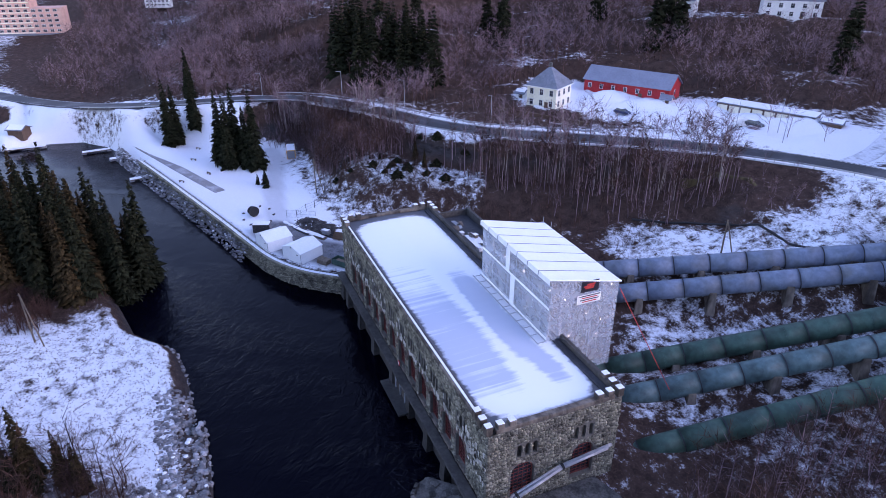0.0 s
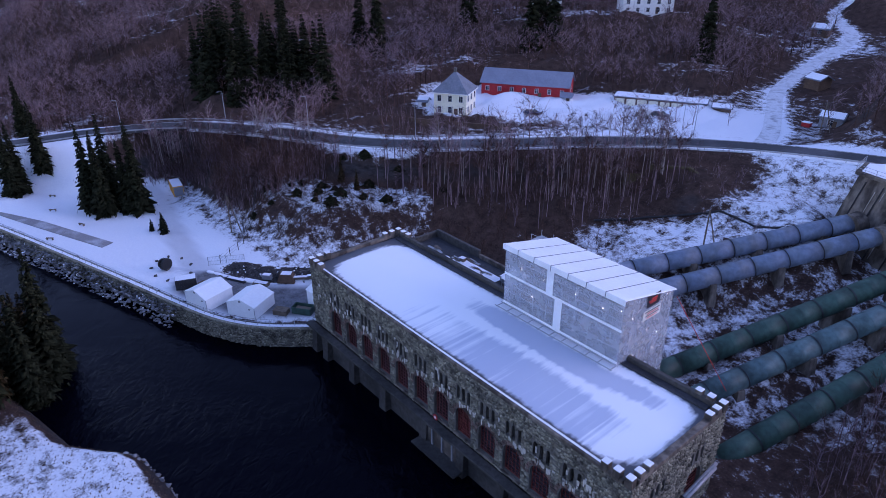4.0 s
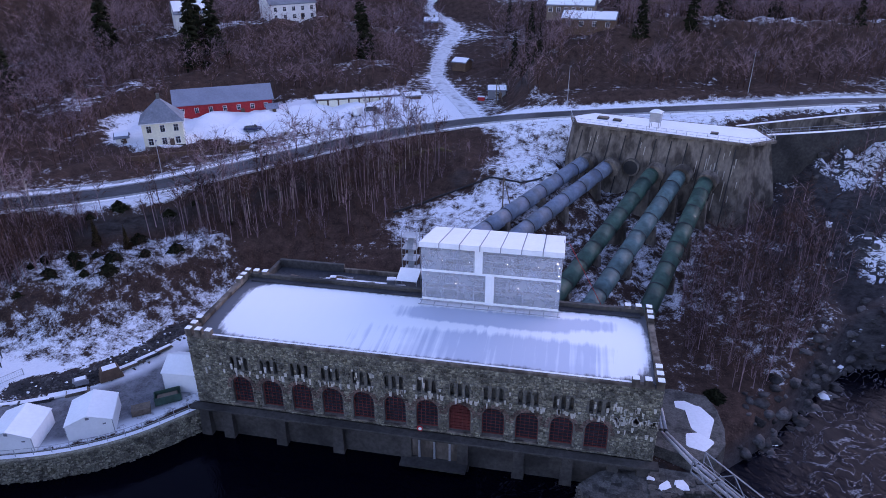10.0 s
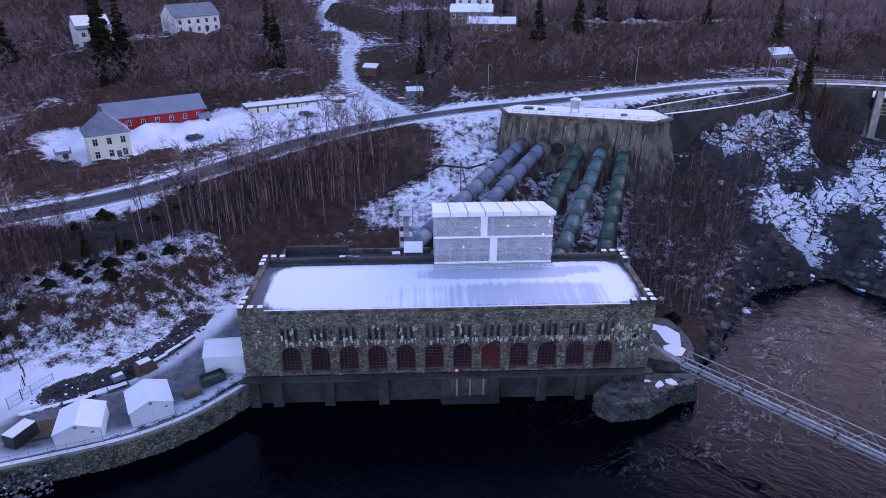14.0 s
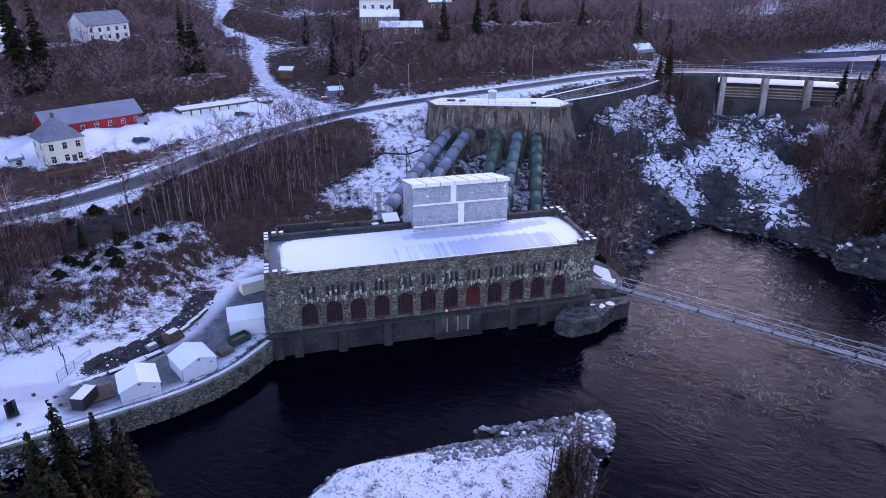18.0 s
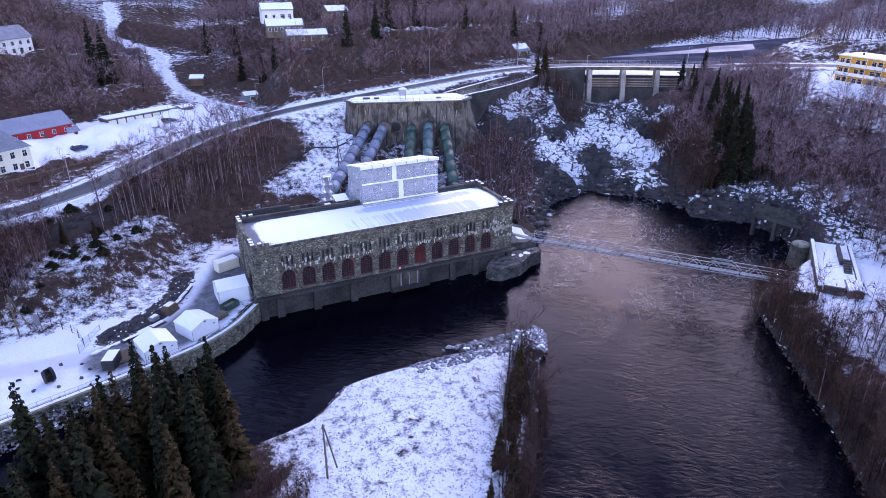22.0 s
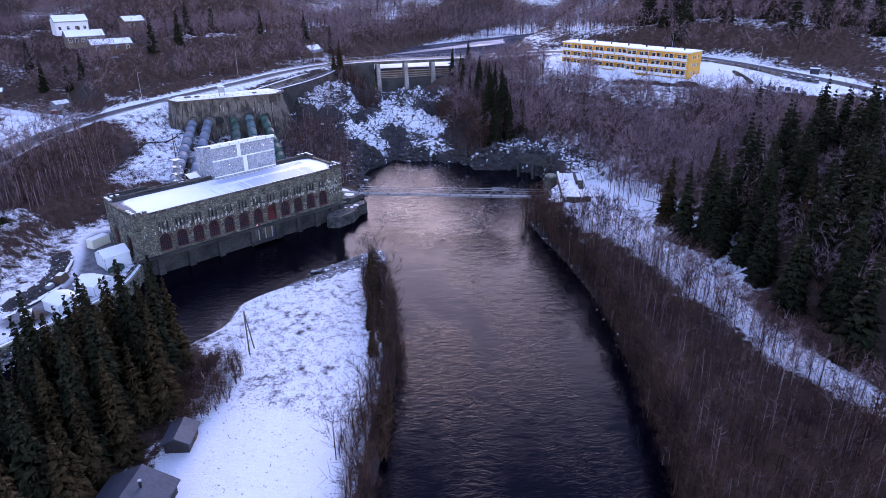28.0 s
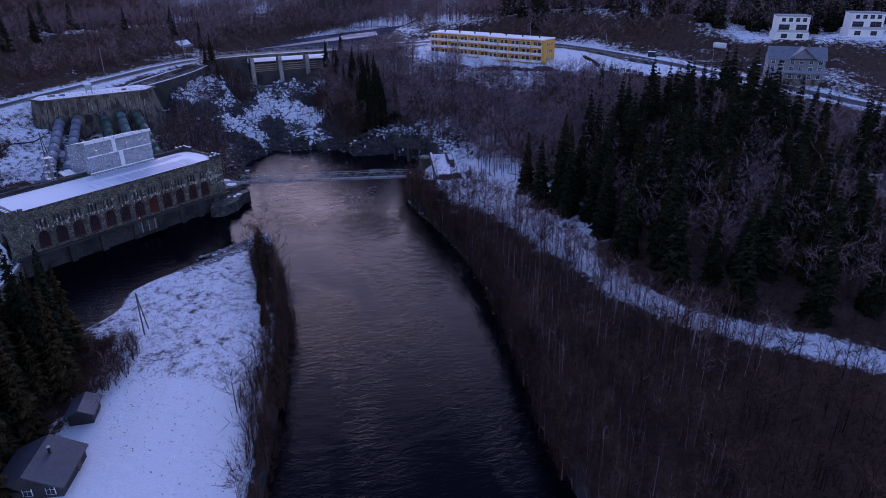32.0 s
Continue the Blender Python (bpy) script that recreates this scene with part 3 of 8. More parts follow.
def height(P):
    """The height of the ground on the plan, without the roads' own slabs."""
    num, den = np.zeros(len(P)), np.zeros(len(P))
    for line in LAND:
        d, z = along(line, P)
        w = 1 / (d + 1.5) ** 3
        num, den = num + w * z, den + w
    for line, flat in ((ROAD[:15], 6.0), (ROAD[16:], 6.0), (LANE, 4.0), (TRACK, 4.0), (PATH_R, 2.5)):
        d, z = along(line, P)
        w = 1 / (np.maximum(d - flat * 0.5, 0) + 0.8) ** 3
        num, den = num + w * z, den + w
    land = num / den
    # broken rock in the gorge below the dam
    gorge = np.exp(-(((P[:, 0] - 96) / 38) ** 2 + ((P[:, 1] - 62) / 36) ** 2) ** 2)
    gorge = gorge * np.clip((along([(104, 105), (130, 98), (172, 73)], P)[0] - 9) / 14, 0, 1)
    ridge = 1 - np.abs(wave(P, 16, 3))
    land = land - 4.0 * np.exp(-((P[:, 0] - 86) / 7) ** 2 - ((P[:, 1] - 36) / 6) ** 2)
    land = land + gorge * (4.6 * ridge - 2.4 + 2.6 * (1 - np.abs(wave(P, 8, 4))) - 1.3 + 0.9 * (1 - np.abs(wave(P, 3.6, 5))) - 0.4)
    spur = np.exp(-(((P[:, 0] - 106) / 13) ** 2 + ((P[:, 1] + 4) / 26) ** 2) ** 2)
    land = land + spur * (2.2 * (1 - np.abs(wave(P, 9, 13))) - 1.1 + 1.3 * (1 - np.abs(wave(P, 4.5, 14))) - 0.6)
    away = np.minimum.reduce([along(k, P)[0] for k in (ROAD, LANE, TRACK, PATH_R)])
    rough = np.clip((away - 6) / 12, 0, 1) * np.clip((300 - np.hypot(P[:, 0] - 20, P[:, 1])) / 90, 0.0, 1) * np.clip((land - 3.9) / 3, 0, 1)
    land = land + rough * (0.7 * wave(P, 14, 6) + 0.35 * wave(P, 5, 7) + 0.18 * wave(P, 2.4, 8))
    s = shore(P)
    walled = (P[:, 0] > -119) & (P[:, 0] < 36) & (P[:, 1] > -0.52 * np.abs(P[:, 0] + 30) - 14) & (P[:, 1] > -80)
    k = np.clip((s + np.where(walled, 0.2, 1.2)) / np.where(walled, 1.2, 5.5), 0, 1)
    k = k * k * (3 - 2 * k)
    return np.where(k > 0, -2.5 + (land + 2.5) * k, -2.5)


def h(x, y):
    return float(height(np.array([[x, y]], float))[0])


def axis(lo, hi, step, far, grow=1.16):
    """Grid lines: even from lo to hi, then wider and wider out to far on both sides."""
    mid = list(np.arange(lo, hi + step / 2, step))
    k, a = step, mid[0]
    left = []
    while a > -far:
        k *= grow
        a -= k
        left.append(a)
    k, a = step, mid[-1]
    right = []
    while a < far:
        k *= grow
        a += k
        right.append(a)
    return np.array(left[::-1] + mid + right)


def build_ground():
    xs, ys = axis(-170, 215, 1.25, 2500), axis(-185, 200, 1.25, 2500)
    X, Y = np.meshgrid(xs, ys)
    P = np.stack([X.ravel(), Y.ravel()], 1)
    Z = height(P)
    nx, ny = len(xs), len(ys)
    i = (np.arange(ny - 1)[:, None] * nx + np.arange(nx - 1)).ravel()
    faces = np.stack([i, i + 1, i + nx + 1, i + nx], 1)
    s = shore(P)
    # cover: snow, rock, gravel
    slope = np.hypot(*np.gradient(Z.reshape(ny, nx), ys, xs)).ravel()
    snow = 0.40 + 0.07 * np.clip((P[:, 0] - 200) / 40, 0, 1) - 0.25 * np.clip(slope, 0, 1) + 0.07 * wave(P, 60, 11)
    flat = lambda line, w: np.clip(1 - (along(line, P)[0] - w) / 6, 0, 1)  # noqa: E731
    island = inside(ISLAND, P)
    snow = np.where(island, 0.50, snow)
    for line, w, v in (([(-166, -66), (-158, -46), (-140, -28), (-110, -18), (-84, -14), (-60, -12)], 12, 0.9), (TRACK, 5, 0.62), (LANE, -1.2, 0.66), (ROAD, 4.4, 0.60),
                       ([(-80, 80), (-50, 102), (-25, 112)], 12, 0.66), ([(185, 30), (195, -30), (200, -70)], 16, 0.8),
                       ([(-6, 56), (2, 68), (6, 80)], 10, 0.47), ([(92, -40), (76, -58), (69, -70)], 5, 0.70),
                       ([(36.5, 9), (38.5, 6)], -3.0, 0.72), ([(86, 80), (112, 82), (106, 64), (90, 46)], 12, 0.50), ([(75, 53), (88, 57)], 4, 0.76), ([(81, 46), (87, 49)], 2.5, 0.72), ([(104, 68), (114, 61), (124, 57)], 6.5, 0.80), ([(104, 53), (106, 40)], 5, 0.78), ([(94, 35), (95, 27)], 2, 0.76), ([(74, 80), (84, 84), (94, 88)], 3, 0.70), ([(122, 66), (120, 44)], 6, 0.50), ([(93, 47), (86, 39), (81, 38), (87, 30)], -1.0, 0.10), ([(108, 97), (104, 84), (99, 70)], 0, 0.25), ([(112, 92), (132, 82), (150, 72)], 2.5, 0.26), ([(-95, 12), (-62, 16), (-48, 26)], 9, 0.455),
                       ([(-46, -80), (-54, -92), (-80, -115)], 9, 0.78), ([(-48, -48), (-66, -62), (-90, -85)], 8, 0.3), ([(18, 88), (45, 84)], 6, 0.54)):
        k = flat(line, w)
        snow = snow * (1 - k) + v * k
    for line, w, v in (([(-40, 50), (-28, 66), (-14, 78)], 12, 0.28), ([(20, 45), (38, 56)], 14, 0.43), ([(60, 20), (52, 40), (60, 60)], 9, 0.38), ([(30, -130), (0, -150), (-40, -190)], 26, 0.14), ([(24, -160), (40, -220)], 30, 0.14),
                       ([(-215, -50), (-280, -62), (-420, -60)], 26, 0.27), ([(96, -70), (80, -110), (70, -160)], 18, 0.30), ([(130, -20), (140, -80), (120, -140)], 20, 0.30), ([(-128, 6), (-104, 14), (-78, 22)], 4, 0.36), ([(48, -74), (34, -94), (10, -118)], 3.5, 0.2), ([(73, -60), (66, -72), (57, -89), (46, -107), (34, -124), (29, -140), (31, -170)], 2.2, 0.56), ([(74, -66), (64, -86), (56, -104)], 4, 0.52), ([(84, -66), (73, -85), (64, -100)], 5, 0.50), ([(98, -46), (88, -60)], 5, 0.60),
                       ([(106, -4), (112, -22), (104, -42)], 6, 0.50), ([(160, 34), (150, 0), (156, -40)], 8, 0.43)):
        k = flat(line, w)
        snow = snow * (1 - k) + v * k
    gorge = np.exp(-(((P[:, 0] - 92) / 40) ** 2 + ((P[:, 1] - 62) / 40) ** 2) ** 2)
    snow = snow + gorge * 0.20 * wave(P, 17, 21)
    rock = np.clip(gorge * 1.3 + np.clip((slope - 1.1) * 1.5, 0, 1) * (P[:, 0] > -119), 0, 1)
    rock = np.maximum(rock, np.exp(-(((P[:, 0] - 107) / 13) ** 2 + ((P[:, 1] + 8) / 28) ** 2) ** 2))
    scree = along([(-58, -2), (-50, 2), (-45.5, 8), (-42.5, 16)], P)[0]
    rock = np.maximum(rock, np.clip(2.4 - scree, 0, 1))
    snow = np.where(scree < 1.8, 0.2, snow)
    edge = np.clip(1 - np.abs(s - 1.0) / 3.5, 0, 1)
    edge = edge * ~((P[:, 0] < -119) & (P[:, 1] > -92))
    snow = snow - (0.45 - 0.22 * gorge) * edge * (Z < 2.2)
    rock = np.maximum(rock, edge * (Z < 2.0))
    yard = along([(-57, -9), (-46, -5), (-39, 2), (-34, 12), (-31, 20)], P)[0]
    gravel = np.maximum(np.clip(1 - (along(TRACK, P)[0] - 1.9) / 1.2, 0, 1) * 0.3, np.clip(1 - (yard - 4.0) / 1.5, 0, 1) * 0.97)
    cover = np.stack([np.clip(snow, 0, 1), rock, gravel, np.ones(len(P))], 1)
    g = mesh_of("ground", np.stack([P[:, 0], P[:, 1], Z], 1), faces, "ground", attr=cover)
    g.data.polygons.foreach_set("use_smooth", np.ones(len(faces), bool))
    return tagged(g, "snow-dusted river banks, wooded slopes and rocky gorge", "ground", kind="structure")


ground = build_ground()
bm = prism([(-2400, -2400), (2400, -2400), (2400, 2400), (-2400, 2400)], -2.2, 0.0)
tagged(part("river_water", bm, "water"), "dark open river water with current ripples", "water", kind="structure")

# ---- the power station ----
def arch_wall(x0, x1, z0, z1, openings, depth):
    """A wall in the plane y = 0 with arched openings (centre, width, sill, springing), cut back to depth."""
    bm = bmesh.new()

    def quad(*p):
        bm.faces.new([bm.verts.new(q) for q in p])

    x = x0
    for cx, w, sill, spring in sorted(openings):
        a, b, r = cx - w / 2, cx + w / 2, w / 2
        quad((x, 0, z0), (a, 0, z0), (a, 0, z1), (x, 0, z1))
        if sill > z0:
            quad((a, 0, z0), (b, 0, z0), (b, 0, sill), (a, 0, sill))
        arc = [(cx - r * math.cos(k * math.pi / 8), spring + r * math.sin(k * math.pi / 8)) for k in range(9)]
        for (u, v), (s, t) in zip(arc, arc[1:]):
            quad((u, 0, v), (s, 0, t), (s, 0, z1), (u, 0, z1))
        ring = [(a, sill)] + arc + [(b, sill)]
        for (u, v), (s, t) in zip(ring, ring[1:] + ring[:1]):
            quad((u, 0, v), (u, depth, v), (s, depth, t), (s, 0, t))
        x = b
    quad((x, 0, z0), (x1, 0, z0), (x1, 0, z1), (x, 0, z1))
    bmesh.ops.remove_doubles(bm, verts=bm.verts[:], dist=0.001)
    return bm


def rubble(x0, x1, z0, z1, openings, seed, bm=None, keep=None):
    """Facing stones over a wall, as (x, z, width, height) rows, that leave the openings free."""
    r = random.Random(seed)
    out = []
    z = z0
    while z < z1 - 0.2:
        hgt = min(r.uniform(0.2, 0.36), z1 - z)
        x = x0
        while x < x1 - 0.15:
            w = min(r.uniform(0.2, 0.58), x1 - x)
            cx, cz = x + w / 2, z + hgt / 2
            free = True
            for ox, ow, sill, spring in openings:
                top = spring + ow / 2
                if abs(cx - ox) < ow / 2 + w / 2 and sill - hgt / 2 < cz < top + hgt / 2:
                    if cz < spring or math.hypot(cx - ox, cz - spring) < ow / 2 + 0.35:
                        free = False
            if free:
                out.append((cx, cz + r.uniform(-0.12, 0.12), w * r.uniform(0.8, 1.05), hgt * r.uniform(0.7, 1.1)))
            x += w
        z += hgt
    return out


def stone_boxes(rows, seed, proud=(0.05, 0.16)):
    """Vertices and faces of the stones of a wall in the plane y = 0, facing -y."""
    r = np.random.RandomState(seed)
    a = np.array(rows)
    n = len(a)
    d = r.uniform(*proud, n)
    v = np.empty((n, 8, 3))
    jit = lambda: r.uniform(-0.09, 0.09, n)  # noqa: E731
    for k, (sx, sz) in enumerate(((-1, -1), (1, -1), (1, 1), (-1, 1))):
        v[:, k] = np.stack([a[:, 0] + sx * a[:, 2] / 2, np.full(n, 0.02), a[:, 1] + sz * a[:, 3] / 2], 1)
        v[:, k + 4] = np.stack([a[:, 0] + sx * (a[:, 2] / 2 - 0.05) + jit(), -d + jit() * 0.5, a[:, 1] + sz * (a[:, 3] / 2 - 0.05) + jit() * 0.6], 1)
    f = np.array([(4, 5, 6, 7), (0, 1, 5, 4), (1, 2, 6, 5), (2, 3, 7, 6), (3, 0, 4, 7)])
    return v.reshape(-1, 3), (np.arange(n)[:, None, None] * 8 + f).reshape(-1, 4)


def place(v, m):
    return np.asarray(v) @ np.array(m.to_3x3()).T + np.array(m.translation)


def arched_window(parent, w, rise, m, red=False):
    """An iron-barred arched window: frame with glazing bars, and its pane."""
    r = w / 2
    bm = bmesh.new()
    line = [(-r, 0), (r, 0)] + [(r * math.cos(k * math.pi / 10), rise - r + r * math.sin(k * math.pi / 10)) for k in range(1, 10)] + [(-r, rise - r)]
    line.insert(2, (r, rise - r))
    cen = (0, rise * 0.45)
    rings = [[bm.verts.new((cen[0] + (x - cen[0]) * k, y, cen[1] + (z - cen[1]) * k)) for x, z in line] for k, y in ((1, -0.05), (0.92, -0.05), (0.92, 0.08), (1, 0.08))]
    for a, b in zip(rings, rings[1:] + rings[:1]):
        for i in range(len(line)):
            j = (i + 1) % len(line)
            bm.faces.new((a[i], a[j], b[j], b[i]))
    f = part("window", bm, "window_red", parent)
    f.matrix_basis = m
    for x in np.linspace(-r, r, 6)[1:-1]:
        top = rise - r + math.sqrt(max(r * r - x * x, 0.01))
        part("glazing_bar", box(0.05, 0.1, top, x, 0, 0), "window_red", f)
    for z in np.arange(0.52, rise - 0.3, 0.52):
        half = r if z < rise - r else math.sqrt(max(r * r - (z - rise + r) ** 2, 0.05))
        part("cross_bar", box(2 * half, 0.09, 0.05, 0, 0, z), "window_red", f)
    bm = bmesh.new()
    pts = [(-r, 0), (r, 0)] + [(r * math.cos(k * math.pi / 10), rise - r + r * math.sin(k * math.pi / 10)) for k in range(11)]
    a = [bm.verts.new((x, 0.12, z)) for x, z in pts]
    b = [bm.verts.new((x, 0.17, z)) for x, z in pts]
    bm.faces.new(a)
    bm.faces.new(b[::-1])
    for i in range(len(pts)):
        bm.faces.new((a[i], b[i], b[(i + 1) % len(pts)], a[(i + 1) % len(pts)]))
    part("pane", bm, "window_red" if red else "glass", f)
    return f


station = thing("power_station", pose(0, 0, 0), "grey rubble-stone hydropower station with a flat snowy roof beside the river", "power station")
BAYS = [-23.15 + 4.21 * k for k in range(12)]
FRONT = [(x, 2.8, 5.4, 8.4) for x in BAYS]
SLITS = [(x + d, 0.52, 10.85, 12.6) for x in BAYS for d in (-0.95, 0, 0.95)]
ENDW = [(x, 3.0, 5.2, 8.6) for x in (4.6, 12.6)]
ENDS = [(x + d, 0.55, 11.0, 12.5) for x in (5.0, 12.4) for d in (-1.0, 0, 1.0)]
part("front_wall", arch_wall(-30, 30, 4.8, 10.4, FRONT, 0.7), "mortar", station)
part("front_frieze", arch_wall(-30, 30, 10.4, 15.4, SLITS, 0.45), "mortar", station)
east = pose(30, 0, 0, 0, 0, 90)
west = pose(-30, 17.2, 0, 0, 0, -90)
for m in (east, west):
    for nm, bm in (("end_wall", arch_wall(0, 17.2, -1, 10.4, ENDW, 0.7)), ("end_frieze", arch_wall(0, 17.2, 10.4, 15.4, ENDS, 0.45))):
        part(nm, bm, "mortar", station).matrix_basis = m
part("core", box(58.4, 15.6, 16.0, 0, 8.6, -1), "mortar", station)
part("back_wall", box(60, 0.8, 16.4, 0, 16.8, -1), "mortar", station)
part("plinth", box(60, 1.2, 5.8, 0, 0.4, -1), "dark_concrete", station)
part("ledge", box(61.5, 1.5, 0.35, 0, -0.75, 4.45, bevel=0.05), "dark_concrete", station)
for i, x in enumerate((-29, -25.6, -17.9, -9.8, -0.5, 6.9, 14, 20, 25.5, 29)):
    part("buttress", prism([(x - 0.8, -1.3), (x + 0.8, -1.3), (x + 0.8, 0), (x - 0.8, 0)], -1, 4.4, taper=[(x - 0.65, -0.9), (x + 0.65, -0.9), (x + 0.65, 0), (x - 0.65, 0)]), "dark_concrete", station)
gates = part("intake_gate", box(6.2, 0.3, 3.4, 3.2, -0.55, 0.9, bevel=0.05), "concrete", station, "pale draft-tube gate")
for x in (1.2, 3.2, 5.2):
    part("gate_rib", box(0.25, 0.2, 3.2, x, -0.8, 1.0), "steel", gates)
part("gate_platform", box(8.6, 2.0, 0.3, 3.2, -1.6, 0.75), "dark_concrete", station)
for i, x in enumerate(BAYS):
    arched_window(station, 2.8, 4.4, pose(x, 0.45, 5.4), red=i == 7)
for m in (east, west):
    for x in (4.6, 12.6):
        arched_window(station, 3.0, 4.9, m @ pose(x, 0.45, 5.2))
# the lower courses under the windows, and the ring of stones round each arch
for x in BAYS:
    for k in range(11):
        a = math.pi * k / 10
        stone = part("arch_stone", box(0.5, 0.14, 0.5), "brick_red", station, "reddish arch stone")
        stone.matrix_basis = pose(x + 1.62 * math.cos(a), -0.05, 8.2 + 1.62 * math.sin(a), 0, 90 - math.degrees(a), 0)
for i, x in enumerate(BAYS):
    part("window_sill", box(3.1, 0.35, 0.18, x, -0.1, 5.22, bevel=0.03), "concrete", station)
# facing stones: those of the near corner one by one, the rest of each wall in one
front_rows = rubble(-30, 30, 4.85, 15.3, FRONT + SLITS, 1)
east_rows = rubble(0, 17.2, 0.2, 15.3, ENDW + ENDS, 2)
near = [r for r in east_rows if 4.5 < r[1]][:300]
far_e = [r for r in east_rows if r not in set(near)]
tagged(mesh_of("stone_facing", *stone_boxes(front_rows, 3), "stone", station), kind="stuff")
v, f = stone_boxes(far_e, 4)
tagged(mesh_of("stone_facing", place(v, east), f, "stone", station), kind="stuff")
v, f = stone_boxes(rubble(0, 17.2, 3.5, 15.3, ENDW + ENDS, 5), 5)
tagged(mesh_of("stone_facing", place(v, west), f, "stone", station), kind="stuff")
M["lime"] = mat("lime_stain", (0.50, 0.48, 0.43), 0.9, var=0.3, fine=60, bump=0)
rr = random.Random(17)
bm = bmesh.new()
for x, *_ in SLITS + [(rr.uniform(-29.5, 29.5),) for _ in range(50)] + [(rr.uniform(23.5, 29.6),) for _ in range(45)]:
    for _ in range(2):
        if rr.random() < 0.75:
            z1 = rr.uniform(10.5, 11.0) if rr.random() < 0.6 else rr.uniform(8.0 if x > 24.7 else 11, 13.4)
            ln = rr.uniform(0.25, 0.9)
            w = rr.uniform(0.05, 0.16)
            prism([(x + 0.48 - w, -0.175), (x + 0.48 + w, -0.175), (x + 0.48 + w, -0.1), (x + 0.48 - w, -0.1)], z1 - ln, z1, bm=bm, taper=[(x + 0.48 - w * 1.5, -0.175), (x + 0.48 + w * 1.5, -0.175), (x + 0.48 + w * 1.5, -0.1), (x + 0.48 - w * 1.5, -0.1)])
            x += rr.uniform(-0.5, 0.3)
tagged(part("lime_stain", bm, "lime", station), kind="stuff")
# the roof: felt under thin snow, parapets, corner merlons
part("roof_deck", box(59.0, 16.4, 0.25, 0, 8.6, 15.0), "roof_felt", station)


def thin_snow():
    """Thin snow with melted streaks down to the felt towards the edges."""
    m = bpy.data.materials.new("thin_roof_snow")
    m.use_nodes = True
    n, l = m.node_tree.nodes, m.node_tree.links
    b = n["Principled BSDF"]
    geo = n.new("ShaderNodeNewGeometry")
    outs = []
    for sc, st in ((1.0, (1.7, 0.05, 1)), (0.16, (1, 1.3, 1)), (2.6, (1, 0.6, 1))):
        mp = n.new("ShaderNodeMapping")
        mp.inputs["Scale"].default_value = st
        l.new(geo.outputs["Position"], mp.inputs["Vector"])
        t = n.new("ShaderNodeTexNoise")
        t.inputs["Scale"].default_value, t.inputs["Detail"].default_value = sc, 6
        l.new(mp.outputs[0], t.inputs["Vector"])
        outs.append(t.outputs[0])
    at = n.new("ShaderNodeAttribute")
    at.attribute_name = "cover"
    sp = n.new("ShaderNodeSeparateColor")
    l.new(at.outputs["Color"], sp.inputs[0])

    def op(o, a, c):
        k = n.new("ShaderNodeMath")
        k.operation = o
        for i, q in enumerate((a, c)):
            if isinstance(q, float):
                k.inputs[i].default_value = q
            else:
                l.new(q, k.inputs[i])
        return k.outputs[0]

    tot = op("ADD", op("ADD", op("MULTIPLY", outs[0], 0.55), op("MULTIPLY", outs[1], 0.5)), op("MULTIPLY", outs[2], 0.25))
    r = n.new("ShaderNodeMapRange")
    r.inputs[1].default_value, r.inputs[2].default_value = -0.13, 0.13
    l.new(op("SUBTRACT", sp.outputs[0], tot), r.inputs[0])
    mx = n.new("ShaderNodeMix")
    mx.data_type = "RGBA"
    mx.inputs[6].default_value = (0.085, 0.09, 0.105, 1)
    # wet grey film where the snow has thinned, and faint streaks along the fall of the roof
    wet = n.new("ShaderNodeMapRange")
    wet.inputs[1].default_value, wet.inputs[2].default_value = -0.10, 0.16
    l.new(op("SUBTRACT", op("ADD", sp.outputs[1], op("MULTIPLY", outs[0], 0.75)), op("ADD", op("MULTIPLY", outs[1], 0.35), 0.50)), wet.inputs[0])
    sn = n.new("ShaderNodeMix")
    sn.data_type = "RGBA"
    sn.inputs[6].default_value, sn.inputs[7].default_value = (0.80, 0.82, 0.86, 1), (0.46, 0.51, 0.62, 1)
    l.new(wet.outputs[0], sn.inputs[0])
    l.new(sn.outputs[2], mx.inputs[7])
    l.new(r.outputs[0], mx.inputs[0])
    l.new(mx.outputs[2], b.inputs["Base Color"])
    b.inputs["Roughness"].default_value = 0.6
    return m


M["roof_snow"] = thin_snow()
xs, ys = np.linspace(-29.2, 29.2, 118), np.linspace(0.9, 16.3, 34)
X, Y = np.meshgrid(xs, ys)
EX = np.where(X < 0, np.clip(-X - 22.0, 0, None), np.clip(X - 23.3, 0, None)) / 6.2
EY = np.where(Y < 8.6, np.clip(5.3 - Y, 0, None) / 4.9, np.clip(Y - 11.8, 0, None) / 4.6)
round_edge = (EX ** 2.6 + EY ** 2.6) ** (1 / 2.6)
cov = np.clip(0.45 + (0.93 - round_edge) * 2.0, 0, 1.0)
cov = np.minimum(cov, np.clip(0.36 + (Y - 0.9) * 0.9, 0, 1))
film = 0.50 * np.clip((X + 12) / 18, 0, 1) * np.clip((27 - X) / 6, 0, 1) * np.clip((9.0 - Y) / 2.0, 0.1, 1)
film += 0.80 * np.exp(-((X - 8) / 12) ** 4 - ((Y - 11.4) / 1.9) ** 4) + 0.45 * np.exp(-((X - 22) / 3.5) ** 4 - ((Y - 12.5) / 1.6) ** 4)
i = (np.arange(33)[:, None] * 118 + np.arange(117)).ravel()
Zr = 15.30 + 0.25 * (1 - np.abs(Y - 8.6) / 8.6) + 0.012 * np.sin(X * 9.3)
